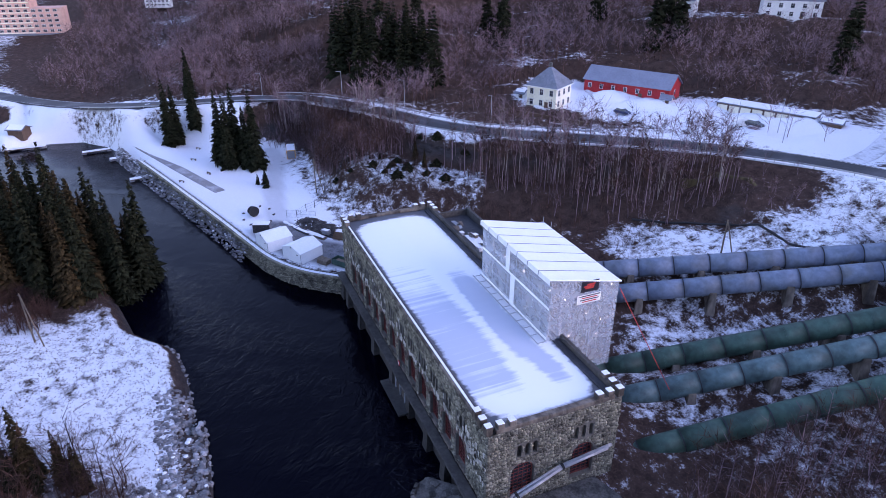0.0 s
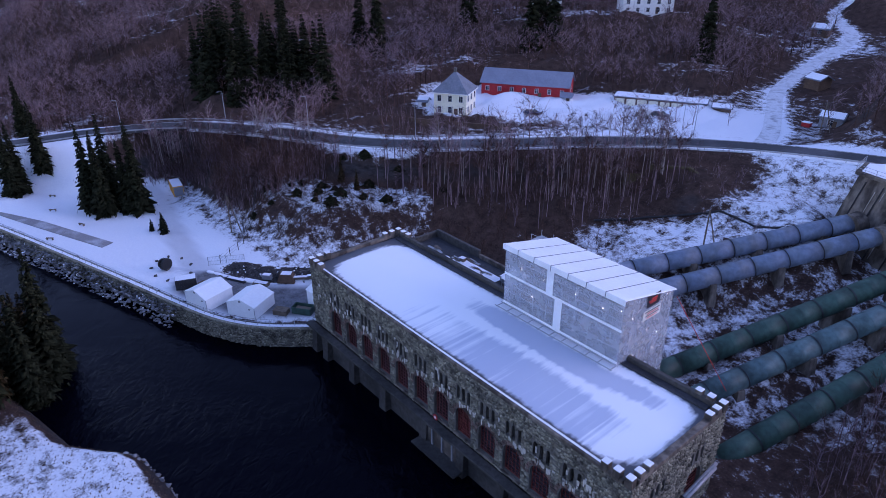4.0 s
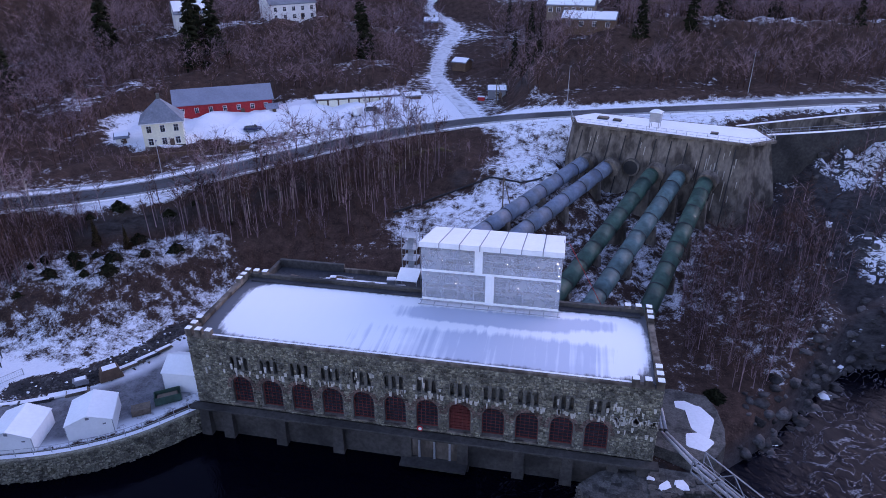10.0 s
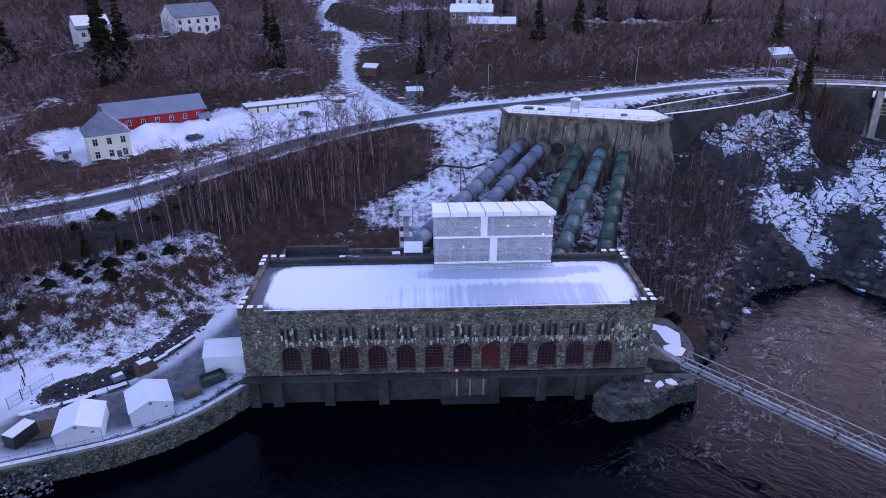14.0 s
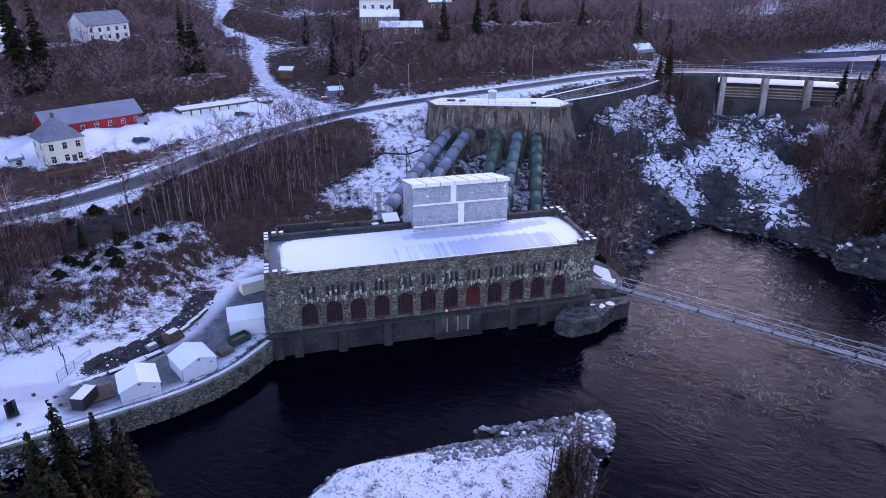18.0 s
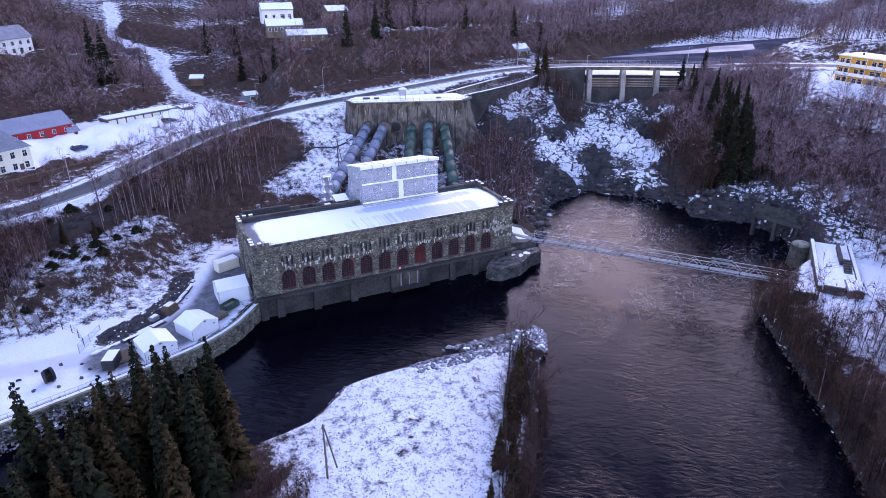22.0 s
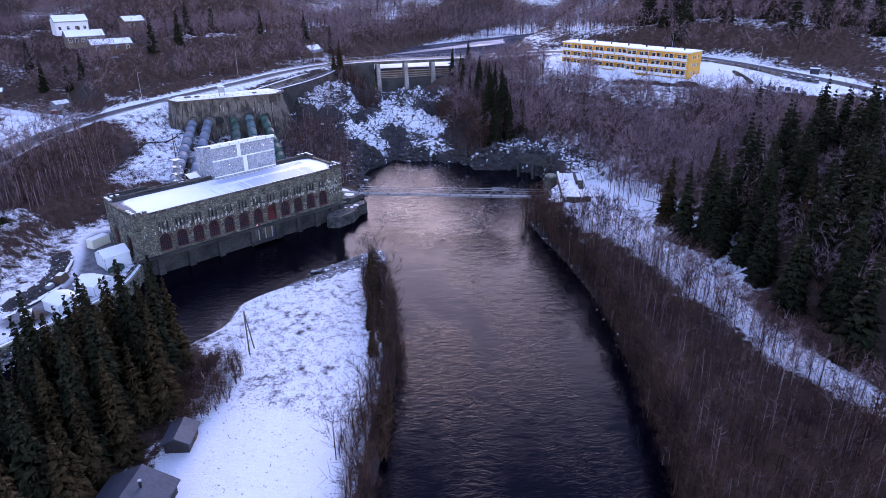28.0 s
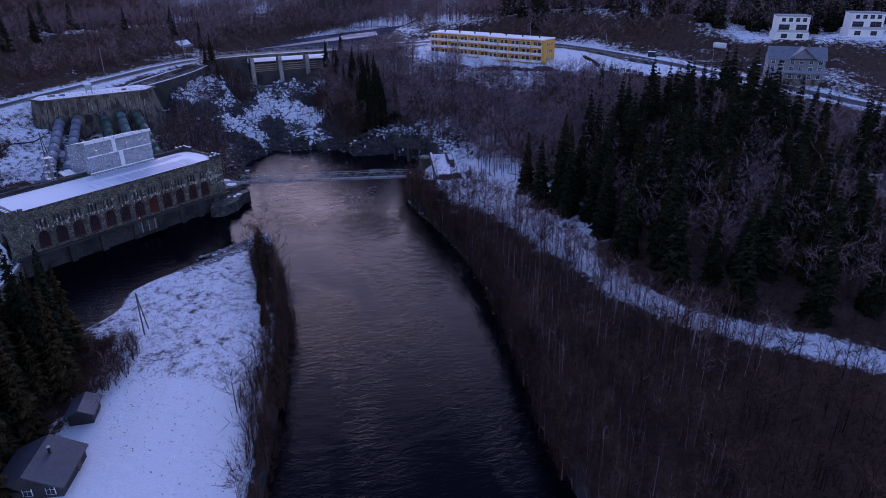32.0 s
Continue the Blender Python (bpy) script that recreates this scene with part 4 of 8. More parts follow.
mesh_of("roof_snow", np.stack([X.ravel(), Y.ravel(), Zr.ravel()], 1), np.stack([i, i + 1, i + 119, i + 118], 1), M["roof_snow"], station,
        np.stack([cov.ravel(), film.ravel(), film.ravel(), np.ones(cov.size)], 1))
part("front_coping", box(58, 0.75, 0.4, 0, 0.25, 15.4, bevel=0.06), "concrete", station)
part("coping_snow", box(54, 0.3, 0.05, 0, 0.35, 15.8, bevel=0.02), "snow", station)
for x in (-29.65, 29.65):
    part("side_coping", box(0.8, 15.2, 0.55, x, 8.6, 15.4, bevel=0.06), "concrete", station)
part("back_coping", box(58, 0.6, 0.75, 0, 16.85, 15.4, bevel=0.06), "dark_concrete", station)
part("back_gutter", box(57, 0.9, 0.3, 0, 16.0, 15.3), "roof_felt", station)
merlon = None
for sx in (-1, 1):
    for y in (0.2, 1.6, 3.0, 14.2, 15.6, 17.0):
        spots = [(29.6, y)] + ([(28.2, y), (26.8, y)] if y in (0.2, 17.0) else [])
        for x, yy in spots:
            m = pose(sx * x, yy, 15.4)
            if merlon is None:
                merlon = part("merlon", box(0.85, 0.85, 1.15, bevel=0.08), "concrete", station)
                cap = part("snow_cap", box(0.8, 0.8, 0.12, 0, 0, 1.15, bevel=0.05), "snow", merlon)
                merlon.matrix_basis = m
            else:
                o = again(merlon, m)
                again(cap, Matrix(), o)
# stones of the end wall, one by one
kinds = []
for k in range(8):
    w, hg = 0.45 + 0.07 * k, 0.34 + 0.025 * ((k * 3) % 8)
    v, f = stone_boxes([(0, 0, w, hg)], 40 + k)
    o = mesh_of("stone", v, f, "stone", station)
    kinds.append((w, hg, o))
used = set()
for cx, cz, w, hg in near:
    w0, h0, o = min(kinds, key=lambda q: abs(q[0] - w))
    m = east @ pose(cx, 0, cz) @ Matrix.Diagonal((w / w0, 1, hg / h0, 1))
    if o.name in used:
        again(o, m, station)
    else:
        used.add(o.name)
        o.matrix_basis = m
for o in [q for *_, q in kinds if q.name not in used]:
    bpy.data.objects.remove(o)

ring = part("life_buoy", None or tube((1.2, -0.16, 5.25), (1.2, -0.28, 5.25), 0.42, 16), "red_paint")
part("rope_ring", tube((1.2, -0.29, 5.25), (1.2, -0.30, 5.25), 0.24, 12), "white_paint", ring)
tagged(ring, "red ring life buoy hung on the station wall", "life buoy")

# two lagged pipes down the end wall to the footbridge
svc = thing("service_pipes", pose(0, 0, 0), "pair of silver lagged pipes down the station's end wall", "pipe")
for d in (0, 0.72):
    runs = [(30.75 + d * 0.4, 16.0 - d, 9.2), (30.75 + d * 0.4, 9.0, 8.4), (31.2 + d * 0.75, 2.9, 6.9), (34.5 + d * 0.72, -2.65 + d * 0.55, 6.9)]
    for a, b in zip(runs, runs[1:]):
        part("pipe_run", tube(a, b, 0.22, 10), "lagging", svc, smooth=True)
        va, vb = Vector(a), Vector(b)
        part("pipe_band", tube(va.lerp(vb, 0.93), va.lerp(vb, 0.98), 0.25, 10), "black", svc)
# ---- the lower annex behind, with its cluttered flat roof ----
annex = thing("station_annex", pose(0, 0, 0), "low flat-roofed stone annex behind the station with a stepped parapet", "annex")
part("body", box(26, 7.0, 13.6, -15, 20.9, 0), "mortar", annex)
part("annex_roof", box(25, 6.4, 0.15, -15, 20.6, 13.6), "roof_felt", annex)
part("high_parapet", box(11, 0.6, 1.7, -22.2, 24.1, 13.4, bevel=0.08), "dark_concrete", annex)
part("side_parapet", box(0.6, 6.6, 1.4, -27.8, 20.8, 13.4, bevel=0.08), "dark_concrete", annex)
part("low_parapet", box(14.5, 0.5, 1.0, -9.4, 24.1, 13.4, bevel=0.06), "concrete", annex)
part("roof_snow_patch", box(10, 2.2, 0.06, -14, 20.6, 13.76, bevel=0.03), "snow", annex)
rr = random.Random(7)
for k in range(16):
    x, y = rr.uniform(-26, -6), rr.uniform(18.2, 22.6)
    c = thing("timber_stack", pose(x, y, 13.76, 0, 0, rr.uniform(-15, 15)), "small stack of grey scaffold boards on the annex roof", "timber", "boards on the annex roof")
    for q in range(3):
        part("board", box(rr.uniform(1.4, 2.6), 0.24, 0.07, 0, (q - 1) * 0.27, 0.0 if q != 1 else 0.0), rr.choice(["wood", "steel", "wood"]), c)
for x, y, s, mt in ((-8.2, 21.5, 1.3, "steel"), (-12.5, 19.4, 1.0, "tent"), (-17.5, 21.0, 0.9, "wood"), (-19.4, 19.2, 0.8, "steel")):
    c = thing("site_crate", pose(x, y, 13.77, 0, 0, 8), "box-shaped site crate with a dusting of snow on the annex roof", "crate")
    part("crate_body", box(s, s * 0.8, s * 0.7, bevel=0.04), mt, c)
    part("crate_lid", box(s * 1.05, s * 0.85, 0.06, 0, 0, s * 0.7), "snow", c)
canopy = thing("site_canopy", pose(-5.2, 20.6, 13.77), "small white tarpaulin canopy on a steel frame", "canopy")
part("cover", extrude_x([(-1.5, 2.0), (1.5, 2.7), (1.5, 2.78), (-1.5, 2.08)], -1.6, 1.6), "tent", canopy)
for x in (-1.5, 1.5):
    for y, hh in ((-1.4, 2.0), (1.4, 2.65)):
        part("post", tube((x, y, 0), (x, y, hh), 0.05, 6), "steel", canopy)

# ---- a stair tower of scaffold behind ----
tower = thing("scaffold_stair_tower", pose(-6.5, 27.5, h(-6.5, 27.5)), "tall galvanised scaffold stair tower on the slope behind the station", "scaffold")
for x in (-1.2, 1.2):
    for y in (-1.2, 1.2):
        part("standard", tube((x, y, 0), (x, y, 15), 0.06, 6), "steel", tower)
for k in range(7):
    z = 2 + 2 * k
    part("platform", box(2.4, 2.4, 0.08, 0, 0, z), "steel", tower)
    part("flight", extrude_x([(-1.1, z - 2), (1.1, z), (1.1, z - 0.1), (-1.1, z - 2.1)], -0.5, 0.5), "steel", tower)
    part("guard", box(2.4, 0.05, 0.06, 0, -1.2, z + 1.0), "steel", tower)
for x, mt, lb in ((-11.5, "white_paint", "white site cabin with a red stripe behind the station"), (-9.6, "red_paint", "red site tool box behind the station")):
    c = thing("site_cabin", pose(x, 28.6, h(x, 28.6) + 0.3), lb, "cabin")
    part("cabin_body", box(2.0, 2.4, 2.6, 0, 0, 0, bevel=0.06), mt, c)
    part("cabin_roof", box(2.2, 2.6, 0.15, 0, 0, 2.6, bevel=0.04), "snow", c)
    part("cabin_door", box(0.8, 0.06, 1.9, 0, -1.21, 0.1), "grey_paint", c)

# ---- the sheeted scaffold over the back of the roof ----
def sheet_material():
    m = bpy.data.materials.new("translucent_sheeting")
    m.use_nodes = True
    n, l = m.node_tree.nodes, m.node_tree.links
    b = n["Principled BSDF"]
    b.inputs["Base Color"].default_value, b.inputs["Roughness"].default_value = (0.60, 0.64, 0.71, 1), 0.3
    geo = n.new("ShaderNodeNewGeometry")
    t = n.new("ShaderNodeTexNoise")
    t.inputs["Scale"].default_value, t.inputs["Detail"].default_value = 0.8, 5
    l.new(geo.outputs["Position"], t.inputs["Vector"])
    r = n.new("ShaderNodeMapRange")
    r.inputs[1].default_value, r.inputs[2].default_value, r.inputs[3].default_value, r.inputs[4].default_value = 0.3, 0.7, 0.28, 0.36
    l.new(t.outputs[0], r.inputs[0])
    l.new(r.outputs[0], b.inputs["Alpha"])
    bp = n.new("ShaderNodeBump")
    bp.inputs["Strength"].default_value = 0.25
    l.new(t.outputs[0], bp.inputs["Height"])
    l.new(bp.outputs[0], b.inputs["Normal"])
    return m


M["sheet"] = sheet_material()
M["scaffold"] = mat("pale_scaffold_tube", (0.42, 0.44, 0.48), 0.5, 0.2, var=0.1, bump=0)
shel = thing("scaffold_shelter", pose(0, 0, 0), "white sheeted scaffold shelter with ribbed roof on the station", "scaffold shelter")
SX0, SX1, SY0, SY1, SZ = -1.7, 17.45, 14.6, 25.0, 15.55
part("front_sheet", box(SX1 - SX0, 0.04, 9.1, (SX0 + SX1) / 2, SY0, SZ), "sheet", shel)
part("back_sheet", box(SX1 - SX0, 0.04, 13.0, (SX0 + SX1) / 2, SY1, 9.4), "sheet", shel)
for x in (SX0, SX1):
    prof = [(SY0, SZ), (17.4, SZ), (17.4, 9.4), (SY1, 9.4), (SY1, 22.3), (SY0, 24.7)]
    part("end_sheet", extrude_x(prof, x - 0.02, x + 0.02), "sheet", shel)
NP = 7
pw = (SX1 - SX0 + 0.5) / NP
for k in range(NP):
    x = SX0 - 0.25 + k * pw
    bm = bmesh.new()
    ny = 5
    grid = []
    for iy in range(ny):
        y = SY0 - 0.35 + (SY1 - SY0 + 0.6) * iy / (ny - 1)
        zz = 24.85 - 2.45 * iy / (ny - 1)
        row = []
        for ix, up in ((0, -0.06), (0.04, 0.05), (0.5, 0.03), (0.96, 0.05), (1.0, -0.06)):
            row.append(bm.verts.new((x + ix * pw, y, zz + up)))
        grid.append(row)
    for a, b in zip(grid, grid[1:]):
        for q in range(4):
            bm.faces.new((a[q], a[q + 1], b[q + 1], b[q]))
    low = [bm.verts.new((v.co.x, v.co.y - 0.05, v.co.z - 0.75)) for v in grid[0]]
    for q in range(4):
        bm.faces.new((low[q], low[q + 1], grid[0][q + 1], grid[0][q]))
    part("roof_panel", bm, "tent", shel)
    if k:
        bm = bmesh.new()
        tube((x, SY0 - 0.36, 24.88), (x, SY1 + 0.2, 22.42), 0.06, 4, bm=bm)
        tube((x, SY0 - 0.42, 24.1), (x, SY0 - 0.36, 24.88), 0.06, 4, bm=bm)
        part("roof_seam", bm, "slate", shel)
part("eave_tube", tube((SX0, SY0, 24.6), (SX1, SY0, 24.6), 0.08, 6), "steel", shel)
for z in (SZ + 0.25, 20.3):
    part("tape_band", box(SX1 - SX0, 0.03, 0.35, (SX0 + SX1) / 2, SY0 - 0.05, z), "tent", shel)
part("tape_strip", box(1.1, 0.03, 4.3, 6.3, SY0 - 0.06, 20.5), "tent", shel)
part("tape_strip", box(1.2, 0.03, 4.6, 7.9, SY0 - 0.06, 15.7), "tent", shel)
for y, z, hh, a in ((16.4, 16, 7.5, 0), (19.0, 13, 8.5, 12), (22.0, 12.5, 8, 16), (24.2, 10, 11, 0)):
    o = part("end_tape_strip", box(0.03, 0.55, hh), "sheet", shel)
    o.matrix_basis = pose(SX1 + 0.05, y, z, a, 0, 0)
for ix, x in enumerate(np.linspace(SX0 + 0.4, SX1 - 0.4, 9)):
    for y, z0 in ((SY0 + 0.4, SZ), (16.6, SZ), (18.2, 9.4), (21.5, 9.4), (24.6, 9.4)):
        part("scaffold_standard", tube((x, y, z0), (x, y, 24.4 - (y - SY0) * 0.235), 0.06, 5), "scaffold", shel)
for z in (17.5, 19.5, 21.5, 23.3):
    for y in (15.0, 16.6, 24.6):
        if z < 22 or y < 20:
            part("scaffold_ledger", tube((SX0 + 0.2, y, z), (SX1 - 0.2, y, z), 0.06, 5), "scaffold", shel)
    part("scaffold_deck", box(SX1 - SX0 - 0.6, 1.2, 0.07, (SX0 + SX1) / 2, 15.8, z - 0.2), "wood", shel)
for x in np.linspace(SX0, SX1, 11):
    part("base_frame", box(0.1, 1.5, 0.08, x, SY0 - 0.7, 15.62), "steel", shel)
for y in (SY0 - 1.4, SY0 - 0.2):
    part("base_rail", box(SX1 - SX0 + 0.6, 0.1, 0.1, (SX0 + SX1) / 2, y, 15.7), "steel", shel)
for x, y, z in ((1.2, SY0 + 0.25, 22.0), (5.0, SY0 + 0.25, 22.0), (10.2, SY0 + 0.25, 22.2), (14.4, SY0 + 0.25, 22.2), (16.9, SY0 + 0.25, 22.9), (3.1, SY0 + 0.3, 18.6), (11.8, SY0 + 0.3, 18.7),
                (SX1 - 0.25, 17.0, 21.2), (SX1 - 0.25, 20.6, 22.2), (SX1 - 0.25, 24.0, 22.0), (SX1 - 0.25, 20.5, 18.2), (SX1 - 0.25, 23.0, 16.8), (SX1 - 0.25, 22.5, 14.6), (SX1 - 0.25, 18.2, 15.4)):
    l = thing("work_lamp", pose(x, y, z), "small lit work lamp inside the sheeted scaffold", "lamp", "work lamps")
    bm = bmesh.new()
    bmesh.ops.create_icosphere(bm, subdivisions=1, radius=0.075)
    part("bulb", bm, "lamp_on", l)
    part("bracket", box(0.06, 0.06, 0.2, 0, 0, 0.15), "dark_steel", l)
M["banner_red"] = mat("red_banner", (0.55, 0.05, 0.04), 0.6, var=0.1, bump=0)
M["ink"] = mat("dark_print", (0.02, 0.02, 0.03), 0.6, var=0.1, bump=0)
sign = thing("site_banner", pose(SX1 + 0.12, 20.4, 21.9), "dark banner with a red shape above a white notice", "sign")
part("dark_panel", box(0.04, 2.6, 1.6), "ink", sign)
for k, (y, z, w) in enumerate(((-0.2, 0.7, 1.6), (0.1, 0.95, 1.2), (-0.1, 0.45, 1.3))):
    part("red_bar", box(0.02, w, 0.22, 0.035, y, z, bevel=0.008), "banner_red", sign)
part("white_panel", box(0.04, 3.6, 1.3, 0, 0, -1.7), "white_paint", sign)
for k, (w, mt) in enumerate(((3.1, "ink"), (2.4, "banner_red"), (2.8, "ink"), (2.2, "banner_red"))):
    part("print_bar", box(0.02, w, 0.14, 0.035, 0.05, -0.65 - 0.28 * k), mt, sign)
tagged(part("red_rope", tube((18.2, 24.6, 21.8), (24.5, 30, 8.2), 0.05, 5), "banner_red"), "taut red rope down from the scaffold shelter", "rope")

# ---- penstocks ----
PIPES = [((21.2, 75.5, 18.5), (-15, 20, 7), "pipe_grey", "blue-grey"), ((26.1, 73.5, 18.4), (-10.5, 20, 4), "pipe_grey", "blue-grey"),
         ((35, 71.5, 18.4), (9.5, 20, 2), "pipe_green", "dark green"), ((40, 69.5, 18.9), (16.5, 20, 2), "pipe_worn", "worn pale green"),
         ((44.8, 68, 18.4), (27, 20, 2), "pipe_green", "dark green")]
for a, b, mt, word in PIPES:
    A, B = Vector(a), Vector(b)
    d = (B - A).normalized()
    ln = (B - A).length
    q = d.to_track_quat("Z", "Y").to_matrix().to_4x4()
    pen = thing("penstock", Matrix.Translation(A) @ q, f"large {word} riveted steel penstock running down to the station", "pipe", "penstocks")
    sec = 5.6
    n = int(ln / sec)
    s0 = None
    for k in range(n + 1):
        if s0 is None:
            s0 = part("pipe_section", tube((0, 0, 0), (0, 0, sec - 0.02), 1.55, 28), mt, pen, smooth=False)
            for p_ in s0.data.polygons:
                p_.use_smooth = len(p_.vertices) == 4
            r0 = part("flange_ring", tube((0, 0, -0.06), (0, 0, 0.06), 1.63, 28), "dark_steel", pen)
            s1 = part("seam_band", tube((0, 0, sec / 2 - 0.06), (0, 0, sec / 2 + 0.06), 1.59, 28), mt, pen)
        else:
            for o in (s0, r0, s1):
                again(o, pose(0, 0, k * sec))
        w = A + d * (k * sec + 1.2)
        g = h(w.x, w.y)
        if 0 < k and w.z - 1.5 - g > -1.2 and k % 2 == 1:
            hh = max(w.z - 0.5 - g + 1.5, 0.8)
            sd = part("saddle", prism([(-0.7, -2.1), (0.7, -2.1), (0.7, 2.1), (-0.7, 2.1)], -hh + 0.2, 0.2, taper=[(-0.5, -1.75), (0.5, -1.75), (0.5, 1.75), (-0.5, 1.75)]), "concrete", pen)
            ang = math.atan2(d.y, d.x)
            sd.matrix_basis = (Matrix.Translation(A) @ q).inverted() @ Matrix.Translation((w.x, w.y, w.z - 0.7)) @ Matrix.Rotation(ang, 4, "Z")

# ---- headworks above the penstocks ----
HEAD_LO = [(14.5, 76.5), (49.5, 63.5), (60, 68), (57, 79), (22, 88.5), (15, 84)]
HEAD_HI = [(18.2, 79.6), (51.5, 68.9), (56.5, 72.5), (55, 80), (22, 88.5), (17.5, 85)]
headworks = thing("intake_headworks", pose(0, 0, 0), "battered concrete intake headworks with a snowy deck above the penstocks", "intake")
part("battered_wall", prism(HEAD_LO, 6, 25.1, taper=HEAD_HI), "concrete", headworks)
cap = [(17.6, 79.0), (51.8, 68.1), (57.4, 72.0), (55.8, 80.8), (22, 89.2), (16.9, 85.3)]
part("deck_slab", prism(cap, 25.1, 25.6), "concrete", headworks)
snow_deck = [(18.4, 79.6), (51.4, 68.9), (56.4, 72.4), (55.0, 80.0), (22.3, 88.4), (17.7, 84.8)]
part("deck_snow", prism(snow_deck, 25.6, 25.7), "snow", headworks)
lo0, lo1, hi0, hi1 = (Vector((*p, z)) for p, z in ((HEAD_LO[0], 6), (HEAD_LO[1], 6), (HEAD_HI[0], 25.1), (HEAD_HI[1], 25.1)))


def on_wall(u, z):
    k = (z - 6) / 19.1
    return lo0.lerp(lo1, u).lerp(hi0.lerp(hi1, u), k)


out = Vector((-(lo1 - lo0).y, (lo1 - lo0).x, 0)).normalized() * -1
# thin black strips on the face stand in for its shaded vertical grooves
for u in (0.05, 0.14, 0.23, 0.32, 0.41, 0.5, 0.59, 0.68, 0.77, 0.86, 0.94):
    a, b = on_wall(u, 7) + out * 0.02, on_wall(u, 24.2) + out * 0.02
    bm = bmesh.new()
    side = (lo1 - lo0).normalized() * 0.11
    q = [bm.verts.new(p + out * e + side * s) for p in (a, b) for s in (-1, 1) for e in (0, 0.10)]
    for f4 in ((0, 1, 3, 2), (4, 6, 7, 5), (0, 4, 5, 1), (2, 3, 7, 6), (1, 5, 7, 3), (0, 2, 6, 4)):
        bm.faces.new([q[i] for i in f4])
    bmesh.ops.recalc_face_normals(bm, faces=bm.faces[:])
    part("rib", bm, "black", headworks)
rl = random.Random(44)
for k in range(34):
    u, z1 = (rl.uniform(0.8, 0.985) if k < 22 else rl.uniform(0.05, 0.8)), rl.uniform(15, 24)
    ln, w_ = rl.uniform(0.8, 4.5), rl.uniform(0.05, 0.14)
    a, b = on_wall(u, z1 - ln), on_wall(u, z1)
    bm = bmesh.new()
    side = (lo1 - lo0).normalized()
    bm.faces.new([bm.verts.new(p + out * 0.03 + side * e) for p, e in ((a, -w_ * 0.4), (a, w_ * 0.4), (b, w_), (b, -w_))])
    bmesh.ops.solidify(bm, geom=bm.faces[:], thickness=0.02)
    part("lime_run", bm, "lime", headworks)
hole_c = on_wall(0.40, 18.0)
# solid black disc in the socket stands in for the dark inside of the hole
for r1, r2, e0, e1, mt in ((1.85, 1.85, -0.2, 0.7, "concrete"), (1.5, 1.5, 0.5, 0.74, "black")):
    part("pipe_socket" if mt == "concrete" else "socket_opening", tube(hole_c + out * e0, hole_c + out * e1, r1, 24), mt, headworks)
for a, *_ in PIPES:
    c = Vector(a) + Vector((0, -1.2, -0.2))
    d = (Vector(PIPES[2][1]) - Vector(PIPES[2][0])).normalized()
    part("pipe_collar", tube(c - d * 1.0, c + d * 0.8, 1.95, 24), "concrete", headworks)


def swept(q, r, seg=5):
    """A round bar that follows the points q without a break."""
    bm = bmesh.new()
    rings = []
    n = sides(q)
    for c, s_ in zip(q, n):
        rings.append([bm.verts.new((c[0] + s_[0] * r * math.cos(a), c[1] + s_[1] * r * math.cos(a), c[2] + r * math.sin(a))) for a in (6.283 * k / seg for k in range(seg))])
    for u, v in zip(rings, rings[1:]):
        for k in range(seg):
            bm.faces.new((u[k], v[k], v[(k + 1) % seg], u[(k + 1) % seg]))
    return bm


def railing(name, pts, label, height_m=1.1, gap=2.0, rails=2, mt="steel", r=0.035, group="railings"):
    """Posts and rails along a line of points."""
    t = thing(name, pose(0, 0, 0), label, "railing", group)
    p = np.array(pts, float)
    s = np.r_[0, np.cumsum(np.linalg.norm(np.diff(p, axis=0), axis=1))]
    u = np.linspace(0, s[-1], max(2, int(s[-1] / gap) + 1))
    q = np.stack([np.interp(u, s, p[:, k]) for k in range(3)], 1)
    first = None
    for c in q:
        if first is None:
            first = part("post", box(0.07, 0.07, height_m), mt, t)
            first.matrix_basis = pose(*c)
        else:
            again(first, pose(*c))
    for k in range(rails):
        z = height_m * (1 - 0.5 * k)
        part("rail", swept(q + np.array([0, 0, z]), r), mt, t)
    return t


railing("deck_railing", [(*p, 25.65) for p in [cap[5], cap[0], cap[1], cap[2], cap[3]]], "thin steel railing round the intake deck")
turret = thing("gate_winch_house", pose(34.5, 77.5, 25.7, 0, 0, -20), "small grey winch house on legs on the intake deck", "winch house")
part("cabin", box(2.2, 2.0, 2.0, 0, 0, 1.4, bevel=0.08), "steel", turret)
part("roof", prism([(-1.3, -1.2), (1.3, -1.2), (1.3, 1.2), (-1.3, 1.2)], 3.4, 3.9, taper=[(-0.4, -0.3), (0.4, -0.3), (0.4, 0.3), (-0.4, 0.3)]), "snow", turret)
for x in (-0.9, 0.9):
    for y in (-0.8, 0.8):
        part("leg", box(0.16, 0.16, 1.4, x, y, 0), "steel", turret)
for x, y, s in ((24, 83.5, 1.6), (27, 82, 1.2), (46, 74.5, 1.0)):
    c = thing("deck_hatch", pose(x, y, 25.7, 0, 0, -18), "low steel hatch on the intake deck", "hatch", "intake hatches")
    part("frame", box(s * 1.5, s, 0.35, bevel=0.03), "dark_steel", c)
    part("lid", box(s * 1.4, s * 0.9, 0.08, 0, 0, 0.35), "wood", c)
